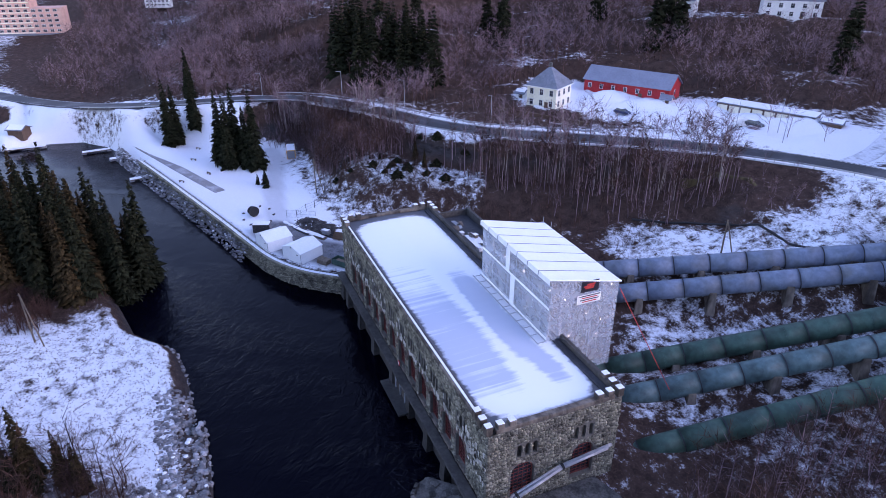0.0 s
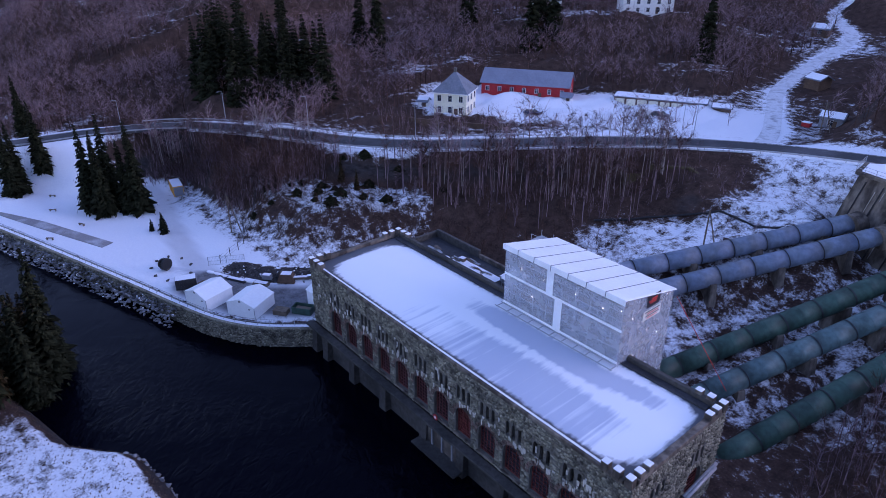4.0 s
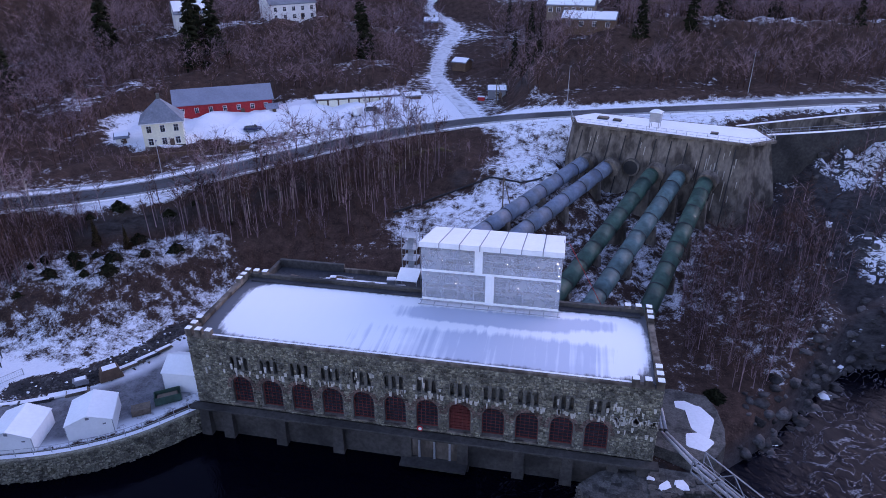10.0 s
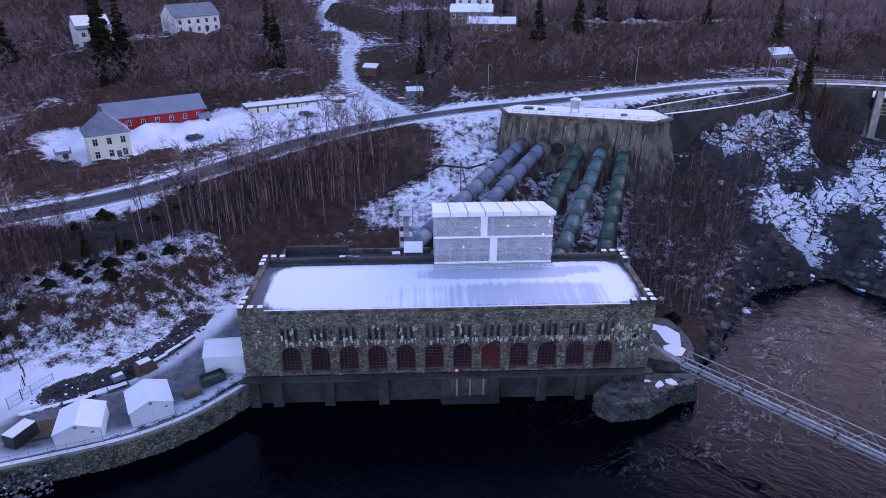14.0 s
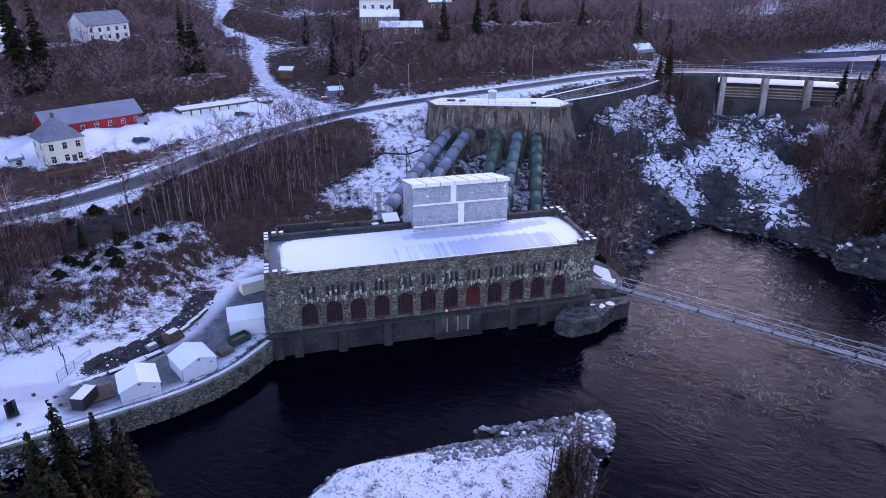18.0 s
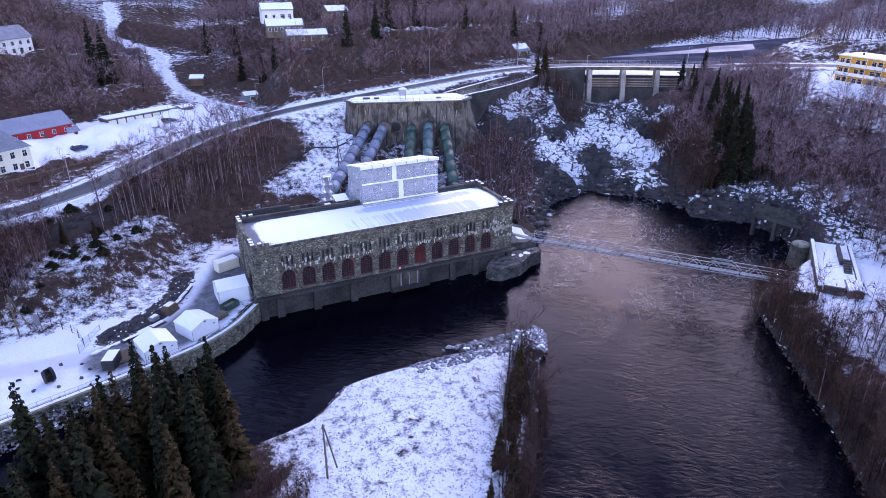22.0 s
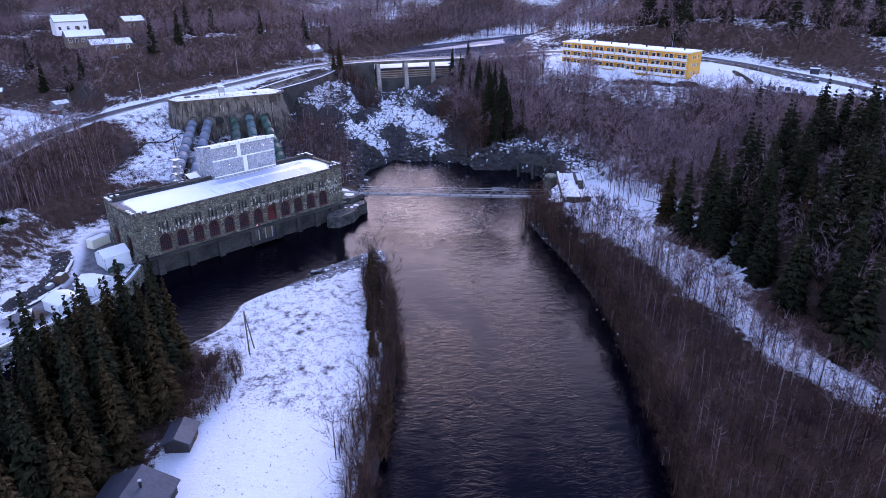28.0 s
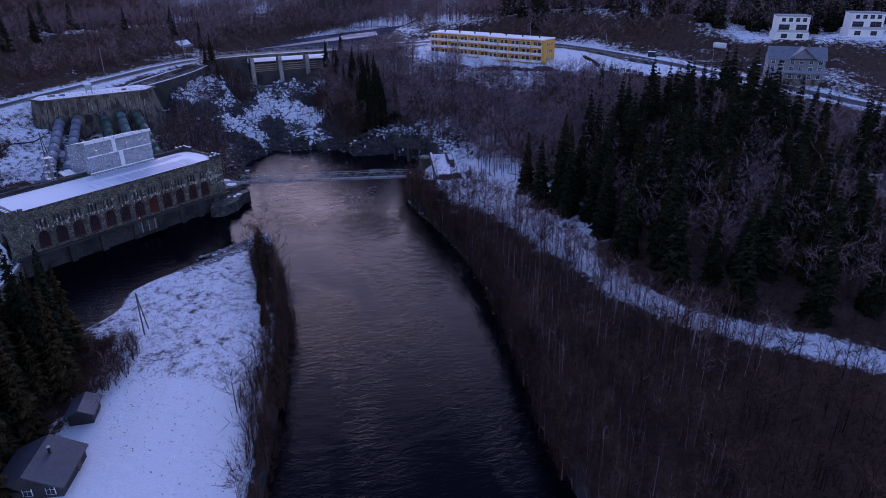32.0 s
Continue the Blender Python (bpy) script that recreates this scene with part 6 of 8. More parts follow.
car(-61.5, 84.5, 20, (0.02, 0.03, 0.08), label="dark blue car parked on the snow below the red building")
car(-36, 104, 10, (0.05, 0.055, 0.06), label="dark grey car parked on the snowy yard")
truck_box = thing("box_trailer", pose(-40.2, 103.6, h(-40.2, 103.6), 0, 0, 75), "small white box trailer standing in the yard", "trailer")
part("box_body", box(3.0, 1.8, 1.9, 0, 0, 0.6, bevel=0.06), "white_paint", truck_box)
for y in (-0.85, 0.85):
    part("wheel", tube((0, y - 0.1, 0.35), (0, y + 0.1, 0.35), 0.35, 12), "black", truck_box)
part("drawbar", box(1.4, 0.1, 0.1, 2.1, 0, 0.6), "dark_steel", truck_box)
rr = random.Random(4)
shades = [(0.02, 0.02, 0.025), (0.06, 0.065, 0.07), (0.55, 0.55, 0.55), (0.03, 0.035, 0.05), (0.2, 0.21, 0.22)]
for k in range(6):
    car(186 - 1.5 * k, -60 - 3.1 * k, 15 + 4 * (k % 3), shades[k % 5], label="parked car in the snowy car park by the apartments")
for k in range(5):
    car(204 - 1.0 * k, -60 - 3.2 * k, 12 + 5 * (k % 2), shades[(k + 2) % 5], label="parked car in the snowy car park by the apartments")
car(207, -110, 30, shades[0], label="dark car parked beside the grey house")
car(211, -113, 40, shades[1], label="dark car parked beside the grey house")
tagged(part("hedge", ribbon(resample([(203, -40, 28.9), (195, -47, 28.7), (184, -55, 28.4)], 1), 0.6, -0.6, 1.2), "needles"), "clipped dark hedge beside the car park", "hedge")
junk = thing("brush_pile", pose(-33.5, 101, h(-33.5, 101)), "dark pile of cut branches on the yard", "brush pile")
rr = random.Random(9)
for k in range(26):
    a, l = rr.uniform(0, 6.28), rr.uniform(1.0, 2.2)
    part("branch", tube((rr.uniform(-1, 1), rr.uniform(-0.8, 0.8), 0.05), (math.cos(a) * l, math.sin(a) * l * 0.7, rr.uniform(0.3, 1.3)), 0.05, 4), "bark", junk)
# big block of apartments far down the valley
block = thing("brick_block", pose(-338, -90, h(-338, -90) - 0.5, 0, 0, 78) @ Matrix.Scale(0.84, 4), "tall pinkish apartment block far down the valley", "apartment block")
part("tower", box(26, 13, 36, -4, 0, -2), "pink_render", block)
part("lower_tower", box(17, 13, 18, 17.6, -1, -2), "pink_render", block)
part("entrance_floor", box(44, 14, 3.2, 4, -1, -2), "slate", block)
for fl in range(11):
    for k in range(6 if fl > 4 else 10):
        y = -6.55 if k < 6 else -7.55
        window(block, 2.2, 1.3, pose(-14.4 + 4.1 * k + (0.4 if k > 5 else 0), y, 2.2 + 2.95 * fl))
    b = part("balcony_band", box(25 if fl > 4 else 25, 0.5, 0.5, -4, -6.7, 1.4 + 2.95 * fl), "cream_paint", block)
white = thing("office_block", pose(-350, -22, h(-350, -22) + 2, 0, 0, 75) @ Matrix.Scale(0.62, 4), "white two-storey office block on the far hillside", "building")
part("wall_shell", box(22, 10, 8, 0, 0, -1), "white_paint", white)
part("roof", box(22.6, 10.6, 0.4, 0, 0, 7), "grey_roof", white)
for fl in range(2):
    for k in range(6):
        window(white, 2.0, 1.3, pose(-8.7 + 3.5 * k, -5.05, 1.2 + 3.0 * fl))

# ---- the quay on the near bank ----
QW = resample([(*p, 3.6) for p in QUAY[5:]] + [(-29.6, 0.2, 3.6)], 1.0)
quay = thing("quay_wall", pose(0, 0, 0), "curved rough-stone quay wall along the river", "quay wall")
part("wall_core", ribbon(QW, 1.2, -0.25, 6.0), "mortar", quay)
part("cope", ribbon(QW, 0.75, -0.45, 0.3, 0.12), "stone", quay)
part("cope_snow", ribbon(QW, 0.7, 0.05, 0.08, 0.16), "snow", quay)
nq = sides(QW)
s = np.r_[0, np.cumsum(np.linalg.norm(np.diff(QW[:, :2], axis=0), axis=1))]
rows = rubble(0, s[-1], 0.0, 3.3, [], 21)
rows = [(a, b, c * 1.0, d) for a, b, c, d in rows]
V, F = stone_boxes(rows, 22, (0.06, 0.3))
u = V[:, 0]
base = np.stack([np.interp(u, s, QW[:, 0]), np.interp(u, s, QW[:, 1])], 1)
nrm = np.stack([np.interp(u, s, nq[:, 0]), np.interp(u, s, nq[:, 1])], 1)
off = V[:, 1:2] - 0.25
W3 = np.c_[base + nrm * off, V[:, 2]]
tagged(mesh_of("wall_stones", W3, F, "stone", quay), kind="stuff")
rail_pts = [(*(p[:2] + n * 0.3), 3.72) for p, n in zip(QW, nq)]
for k in range(0, len(rail_pts) - 4, 30):
    railing("quay_railing", rail_pts[k:k + 31:2], "grey tube railing along the quay edge", 1.15, 2.0, 3, group="quay railings")
# rough rock armour below the wall downstream, and round the island's tip
def boulder_mesh(seed, name="boulder", mt="rockm"):
    bm = bmesh.new()
    bmesh.ops.create_icosphere(bm, subdivisions=1, radius=1.0)
    r = random.Random(seed)
    for v in bm.verts:
        v.co *= r.uniform(0.55, 1.2)
        v.co.z *= 0.62
        v.co.z = min(v.co.z, 0.42)
    return bm


def boulder_field(name, spots, seed, label, snowy=0.4, mt="rockm"):
    """Many stones of broken shape in one mesh, and snow caps on some of them in another."""
    r = np.random.RandomState(seed)
    base = []
    for k in range(5):
        bm = boulder_mesh(seed + k)
        bm.verts.ensure_lookup_table()
        base.append((np.array([v.co[:] for v in bm.verts]), np.array([[v.index for v in f.verts] for f in bm.faces])))
        bm.free()
    V, F, VS, FS = [], [], [], []
    n = ns = 0
    lie = np.maximum(height(np.array([q[:2] for q in spots])), -0.3)
    spots = [(x, y, g if z is None else z, sz) for (x, y, z, sz), g in zip(spots, lie)]
    for x, y, z, sz in spots:
        v, f = base[r.randint(5)]
        a = r.uniform(0, 6.28)
        R = np.array([[math.cos(a), -math.sin(a), 0], [math.sin(a), math.cos(a), 0], [0, 0, 1]])
        w = (v * sz * r.uniform(0.75, 1.25, 3)) @ R.T + (x, y, z)
        V.append(w)
        F.append(f + n)
        n += len(v)
        if r.rand() < snowy:
            top = v.copy()
            top[:, 2] = np.where(top[:, 2] > 0.1, top[:, 2] + 0.05, top[:, 2] - 0.5)
            VS.append((top * sz * np.array([0.9, 0.9, 1.0])) @ R.T + (x, y, z + 0.02))
            FS.append(f + ns)
            ns += len(v)
    tagged(mesh_of(name, np.vstack(V), np.vstack(F), mt), label, "rocks", kind="stuff")
    if VS:
        tagged(mesh_of("snow_on_" + name, np.vstack(VS), np.vstack(FS), "snow"), "snow caps on the " + label, "snow", kind="stuff")


rr = np.random.RandomState(5)
spots = []
il = resample([(-27, -33.5), (-23, -30.2), (-15, -28.6), (-4, -27.8), (10, -28), (18.3, -28.8), (19.3, -32), (14, -40), (6, -51)], 0.5)
for p, nn in zip(il, sides(il)):
    wide = 6.8 if p[0] > -10 else 1.8
    for _ in range(22 if wide > 2 else 7):
        q = p - nn * (-0.8 + (wide + 0.8) * rr.rand() ** 1.3)
        spots.append((*q, None, rr.uniform(0.16, 0.52)))
boulder_field("shore_stones", spots, 35, "grey broken stones armouring the island shore", 0.03, "armour_rock")
spots = []
for _ in range(700):
    q = np.array([rr.uniform(8, 19.4), rr.uniform(-42, -26.5)])
    if inside(ISLAND, q[None])[0] and q[0] > 12.5 + 0.8 * rr.randn() + 0.25 * (q[1] + 33):
        spots.append((*q, None, rr.uniform(0.28, 0.62)))
boulder_field("armour_stones", spots, 31, "broken rock armour round the island tip", 0.3, "armour_rock")
spots = []
bank = resample(RIGHT_BANK[2:11], 0.8)
for p in bank:
    for _ in range(8):
        q = p + np.array([0.8, 0.5]) * rr.uniform(-0.8, 4.6) + rr.uniform(-0.5, 0.5, 2)
        spots.append((*q, None, rr.uniform(0.25, 0.75)))
boulder_field("bank_stones", spots, 41, "dark broken stones along the river banks", 0.06)
spots = []
for p in resample(QUAY[4:9], 0.5):
    for d in rr.uniform(-0.2, 2.4, 10):
        q = p + np.array([0.35, -0.93]) * d
        spots.append((*q, 3.3 * (1 - max(d, 0) / 2.4) - 0.1, rr.uniform(0.18, 0.46)))
boulder_field("quay_stones", spots, 45, "grey pitched stones below the riverside park", 0.05, "armour_rock")
spots = []
for p in resample([(46, 9), (48, 11), (57, 22), (66, 33), (80, 34), (91, 26), (97, 11), (100, -1), (105, -7)], 0.8):
    for _ in range(9):
        q = p + rr.normal(0, 3.0, 2)
        spots.append((*q, None, 0.3 + 1.1 * rr.rand() ** 2))
for _ in range(60):
    q = rr.uniform((62, 38), (124, 94))
    if not 40 < q[1] < 95:
        continue
    spots.append((*q, None, rr.uniform(0.6, 1.4)))
keep = shore(np.array([q[:2] for q in spots])) > -0.4
spots = [q for q, k in zip(spots, keep) if k]
boulder_field("gorge_rocks", spots, 51, "snow-streaked broken rocks of the gorge", 0.07)


def tent(x, y, turn, L=5.6, W=5.6, wall=2.3, rise=1.1, label="white frame tent with a shallow pitched roof on the quay"):
    t = thing("frame_tent", pose(x, y, 3.55, 0, 0, turn), label, "tent", "white tents")
    for sy in (-1, 1):
        part("side_wall", box(L, 0.05, wall, 0, sy * W / 2, 0), "tent", t)
    for sx in (-1, 1):
        part("gable_wall", extrude_x([(-W / 2, 0), (W / 2, 0), (W / 2, wall), (0, wall + rise), (-W / 2, wall)], sx * L / 2 - 0.03, sx * L / 2 + 0.03), "tent", t)
        part("vent_flap", box(0.06, 0.45, 0.35, sx * (L / 2 + 0.05), 0, wall + rise * 0.45, bevel=0.02), "grey_paint", t)
        part("small_label", box(0.06, 0.4, 0.2, sx * (L / 2 + 0.05), -W * 0.33, wall * 0.75), "grey_paint", t)
    part("roof_cover", gable_roof(L, W, wall, rise, 0.12, 0.07), "tent", t)
    for sx in (-1, 1):
        for sy in (-1, 1):
            part("corner_pole", tube((sx * L / 2, sy * W / 2, 0), (sx * L / 2, sy * W / 2, wall), 0.06, 6), "steel", t)


tent(-49.7, -10.0, 106)
tent(-42.3, -5.6, 118)
tent(-34.2, 5.2, 4, 6.0, 5.2, 3.2, 1.4, "tall white frame tent close against the station wall")


def container(x, y, turn, L, mt, label, W=2.4, H=2.5, z=3.6, snow=True):
    t = thing("container", pose(x, y, z, 0, 0, turn), label, "container", "site containers")
    part("shell", box(L, W, H, 0, 0, 0.1, bevel=0.03), mt, t)
    n = int(L / 0.4)
    rb = part("wall_rib", box(0.12, W + 0.08, H - 0.3, -L / 2 + 0.3, 0, 0.25), mt, t)
    for k in range(1, n):
        again(rb, pose(k * (L - 0.6) / n, 0, 0))
    if snow:
        part("roof_snow", box(L - 0.1, W - 0.1, 0.1, 0, 0, H + 0.1, bevel=0.03), "snow", t)
    part("door", box(0.06, W - 0.3, H - 0.3, L / 2 + 0.03, 0, 0.2), "grey_paint", t)


container(-57.0, -11.4, 70, 3.6, "dark_steel", "low dark site container with a snowy roof on the quay", W=2.0, H=1.9)
slab = tagged(part("floor_mat", box(3.2, 4.0, 0.12, bevel=0.03), "brown_paint"), "flat reddish-brown board pad on the quay", "pad")
slab.matrix_basis = pose(-55.3, -9.4, 3.62, 0, 0, 20)
container(-33.2, 18.0, 20, 5.0, "cream_paint", "beige site container at the station corner", H=2.3, z=4.3)
container(-104, 4.0, -10, 6.0, "orange", "ochre storage container below the wooded slope", z=4.2)
skip = thing("rubbish_skip", pose(-35.4, 0.6, 3.6, 0, 0, 35), "open green steel skip with scrap timber", "skip")
for sy in (-1, 1):
    part("side", box(3.4, 0.08, 1.2, 0, sy * 0.9, 0.1), "pipe_green", skip)
for sx in (-1, 1):
    part("end", box(0.08, 1.8, 1.2, sx * 1.7, 0, 0.1), "pipe_green", skip)
part("floor", box(3.4, 1.8, 0.1, 0, 0, 0.1), "pipe_green", skip)
part("scrap", box(2.8, 1.4, 0.5, 0, 0, 0.4, bevel=0.15), "wood", skip)
pal = thing("pallet_stack", pose(-37.6, -2.4, 3.6, 0, 0, 35), "stack of weathered pallets beside the skip", "pallets")
for k in range(5):
    part("pallet", box(2.4, 1.6, 0.14, 0, 0, 0.18 * k), "wood", pal)
# scree, slabs, beams and crates along the slope's foot
rs = np.random.RandomState(8)
spots = []
for p in resample([(-58, -2.5), (-50, 1.5), (-45.5, 8), (-42.5, 16)], 0.5):
    for _ in range(12):
        q = p + rs.uniform(-2.2, 2.2, 2)
        spots.append((*q, None, rs.uniform(0.12, 0.34)))
boulder_field("scree_stones", spots, 36, "dark crushed rock heaped at the slope's foot", 0.05)
rr = random.Random(3)


def slab_stack(x, y, turn, L, W, n, mt, label, t_=0.22):
    c = thing("material_stack", pose(x, y, max(h(x + dx, y + dy) for dx in (-0.6, 0.6) for dy in (-0.6, 0.6)) - 0.1, 0, 0, turn), label, "material stack", "stacks beside the track")
    for q in range(n):
        o = part("slab", box(L * rr.uniform(0.85, 1), W * rr.uniform(0.85, 1), t_, rr.uniform(-0.15, 0.15), rr.uniform(-0.1, 0.1), t_ * 1.05 * q, bevel=0.03), mt, c)
        o.matrix_basis = pose(0, 0, 0, 0, 0, rr.uniform(-4, 4))
    part("snow_top", box(L * 0.8, W * 0.75, 0.06, 0, 0, t_ * 1.05 * n, bevel=0.02), "snow", c)


slab_stack(-56.5, -4.4, 24, 5.0, 0.8, 1, "wood", "long snowy timber beam lying beside the track")
slab_stack(-53.5, -3.4, 28, 4.6, 1.0, 2, "dark_steel", "bundle of dark steel profiles dusted with snow")
slab_stack(-51.2, -1.6, 30, 3.6, 1.4, 1, "white_paint", "pale snow-covered boards lying flat beside the track")
slab_stack(-49.4, 0.9, 40, 1.8, 1.2, 4, "grey_paint", "small pallet of grey blocks beside the track")
slab_stack(-49.0, -0.6, 34, 3.2, 1.2, 2, "concrete", "low stack of stone slabs with snow beside the track")
slab_stack(-44.6, 5.6, 55, 4.2, 0.9, 2, "wood", "stack of long timber beams with snow beside the track")
slab_stack(-43.4, 7.8, 58, 4.0, 0.9, 2, "dark_steel", "bundle of dark steel profiles dusted with snow")
slab_stack(-42.0, 10.2, 62, 3.0, 0.8, 2, "wood", "stack of long timber beams with snow beside the track")
crate = thing("machine_crate", pose(-46.4, 3.4, h(-46.4, 3.4) - 0.1, 0, 0, 46), "dark tarpaulin-covered machine crate with snow on top", "crate")
part("crate_body", prism([(-1.6, -1.1), (1.6, -1.1), (1.6, 1.1), (-1.6, 1.1)], 0, 1.6, taper=[(-1.1, -0.8), (1.1, -0.8), (1.1, 0.8), (-1.1, 0.8)]), "brown_paint", crate)
part("crate_snow", box(1.9, 1.3, 0.08, 0, 0, 1.6, bevel=0.03), "snow", crate)
for k in range(5):
    x, y = -59.5 + 1.6 * k, -5.9 + 0.75 * k
    b = tagged(part("snow_berm", boulder_mesh(80 + k), "snow"), "ploughed lump of snow on the track edge", "snow heap", "ploughed snow")
    b.matrix_basis = pose(x, y, h(x, y) + 0.1, 0, 0, 24) @ Matrix.Diagonal((1.1, 0.45, 0.5, 1))
fence = thing("site_fence", pose(0, 0, 0), "dark post-and-wire fence climbing from the quay gate", "fence")
fp = resample([(-61.5, -3.0, 0), (-63, 1.5, 0), (-67, 5.5, 0), (-72, 9.5, 0), (-78, 13.5, 0), (-84, 15.5, 0)], 2.4)
prev = None
for p in fp:
    c = Vector((p[0], p[1], h(p[0], p[1])))
    post = part("fence_post", box(0.12, 0.12, 2.0, 0, 0, -0.2), "dark_steel", fence)
    post.matrix_basis = pose(*c)
    if prev is not None:
        for z in (0.4, 1.0, 1.6):
            part("fence_wire", tube(prev + Vector((0, 0, z)), c + Vector((0, 0, z)), 0.02, 4, caps=False), "dark_steel", fence)
    prev = c
# the old turbine runner shown on the green
run = thing("turbine_monument", pose(-66.5, -12.0, 3.6, 0, 0, 25), "black cast-iron turbine runner on display in the snow", "monument")
part("hub", tube((-0.5, 0, 1.2), (0.5, 0, 1.2), 0.6, 16), "black", run)
part("outer_ring", tube((0.3, 0, 1.2), (0.75, 0, 1.2), 1.2, 20), "black", run)
part("back_ring", tube((-0.75, 0, 1.2), (-0.45, 0, 1.2), 0.95, 20), "black", run)
for k in range(12):
    a = k * math.pi / 6
    b = part("blade", box(0.9, 0.08, 0.55, 0, 0, 0.55), "black", run)
    b.matrix_basis = Matrix.Translation((0, 0, 1.2)) @ Matrix.Rotation(a, 4, "X") @ Matrix.Rotation(0.4, 4, "Z")
part("stand", box(1.6, 0.9, 0.25, bevel=0.04), "concrete", run)
for k in range(9):
    a = k / 9 * 6.28
    x, y = -66 + 5.5 * math.cos(a), -11 + 3.4 * math.sin(a)
    b = tagged(part("boulder", boulder_mesh(60 + k), "rockm"), "small dark boulder marking the edge of the green", "boulder", "boulders on the green")
    b.matrix_basis = pose(x, y, h(x, y) + 0.1, 0, 0, 40 * k) @ Matrix.Diagonal((0.45, 0.38, 0.4, 1))
board = thing("notice_board", pose(-69, 5.5, h(-69, 5.5), 0, 0, -30), "tall dark notice board beside the track", "notice board")
part("panel", box(1.1, 0.12, 2.4, 0, 0, 0.4), "grey_paint", board)
for x in (-0.5, 0.5):
    part("post", box(0.1, 0.14, 2.9, x, 0.02, 0), "dark_steel", board)
gate = thing("site_gate", pose(-60.5, -2.2, 3.7, 0, 0, 60), "galvanised mesh site gate across the track", "gate")
for x in (-3.4, 0, 3.4):
    part("gate_post", box(0.1, 0.1, 2.0, x, 0, 0), "steel", gate)
for z in (0.2, 1.0, 1.9):
    part("gate_rail", box(6.8, 0.05, 0.05, 0, 0, z), "steel", gate)
for k in range(24):
    part("gate_bar", box(0.02, 0.02, 1.7, -3.3 + 0.28 * k, 0, 0.2), "steel", gate)
for x, y, ln, a in ((-143.5, -49, 8, 97), (-133.5, -42.5, 5, 104), (-112.5, -36.5, 5.5, 102), (-155, -69.5, 11, 90)):
    j = thing("jetty", pose(x, y, 0.25, 0, 0, a), "short floating timber jetty with snow", "jetty", "jetties")
    part("deck", box(ln, 2.0, 0.2, 0, 0, 0.2, bevel=0.03), "wood", j)
    part("deck_snow", box(ln - 0.2, 1.8, 0.06, 0, 0, 0.4), "snow", j)
    for x2 in (-ln / 2 + 0.5, ln / 2 - 0.5):
        part("float", box(1.2, 1.8, 0.5, x2, 0, -0.3, bevel=0.08), "grey_paint", j)
for x, y in ((-140, -30), (-132, -27), (-122, -20), (-112, -22), (-99, -19), (-96, -26)):
    b = thing("picnic_bench", pose(x, y, h(x, y), 0, 0, x * 7 % 60), "small timber bench half under snow", "bench", "park benches")
    part("seat", box(1.6, 0.4, 0.08, 0, 0, 0.42), "wood", b)
    for sx in (-0.6, 0.6):
        part("leg", box(0.1, 0.4, 0.42, sx, 0, 0), "wood", b)
cottage("boat_shed", pose(-160, -71, h(-160, -71), 0, 0, 60), 5, 4, 2.0, 0.9, "brown_paint", "slate", "low dark boat shed with a snowy roof by the water", [], chimney=False, snow_roof=True, cat="shed")
tagged(part("park_path", ribbon(resample([(-172, -58, 6.5), (-162, -50, 4.2), (-150, -43, 3.8), (-132, -36, 3.72), (-106, -26, 3.72), (-85, -17.5, 3.72)], 2), 1.3, -1.3, 0.3), "gravel"), "gravel footpath across the snowy riverside park", "path", kind="structure")

# ---- the pier at the station's corner, the footbridge ----
ab = thing("stone_abutment", pose(0, 0, 0), "rounded rubble-stone abutment at the station corner", "abutment")
AB = [(21.5, -3.6), (22, -5.1), (23.6, -6.5), (29.1, -5.9), (33.6, -2.8), (37, -2.3), (38.6, 0.6), (30, 1.0), (24, -1.0)]
part("core", prism([(29 + (x - 29) * 1.06, -3 + (y + 3) * 1.1) for x, y in AB], -2, 3.0, taper=AB), "wet_stone", ab)
rp = random.Random(33)
for k in range(80):
    x, y = rp.uniform(22.5, 36.5), rp.uniform(-6, -0.4)
    if inside([(29 + (a - 29) * 0.93, -3 + (b + 3) * 0.9) for a, b in AB], np.array([[x, y]]))[0]:
        part("paving_stone", box(rp.uniform(0.6, 1.4), rp.uniform(0.5, 1.0), rp.uniform(0.1, 0.28), m=pose(x, y, 2.93, rp.uniform(-3, 3), rp.uniform(-3, 3), rp.uniform(-25, 25)), bevel=0.04), "wet_stone", ab)
for a, b in zip(AB[1:6], AB[2:7]):
    n_ = max(2, int(math.hypot(b[0] - a[0], b[1] - a[1]) / 0.9))
    for k in range(n_):
        u_ = (k + 0.5) / n_
        part("cope_stone", box(0.78, 0.5, 0.3, m=pose(a[0] + (b[0] - a[0]) * u_, a[1] + (b[1] - a[1]) * u_, 2.98, 0, rp.uniform(-2, 2), math.degrees(math.atan2(b[1] - a[1], b[0] - a[0]))), bevel=0.05), "wet_stone", ab)
for x, y, a, b in ((31.6, -2.0, 1.3, 0.7), (33.6, -1.6, 1.0, 0.9), (30.0, -1.2, 0.8, 0.5)):
    o = part("snow_patch", boulder_mesh(int(x * 10)), "snow", ab)
    o.matrix_basis = pose(x, y, 3.13, 0, 0, 30 * x) @ Matrix.Diagonal((a, b, 0.22, 1))
TER = [(30.3, 14.5), (30.3, 3.6), (33.0, 2.6), (35.2, 1.6), (38.0, 2.6), (39.5, 5.2), (39.9, 8.2), (39.6, 12.0), (38.6, 14.8), (34, 15.6)]
ter = thing("bank_terrace", pose(0, 0, 0), "small walled terrace under smooth snow beside the station's end wall", "terrace")
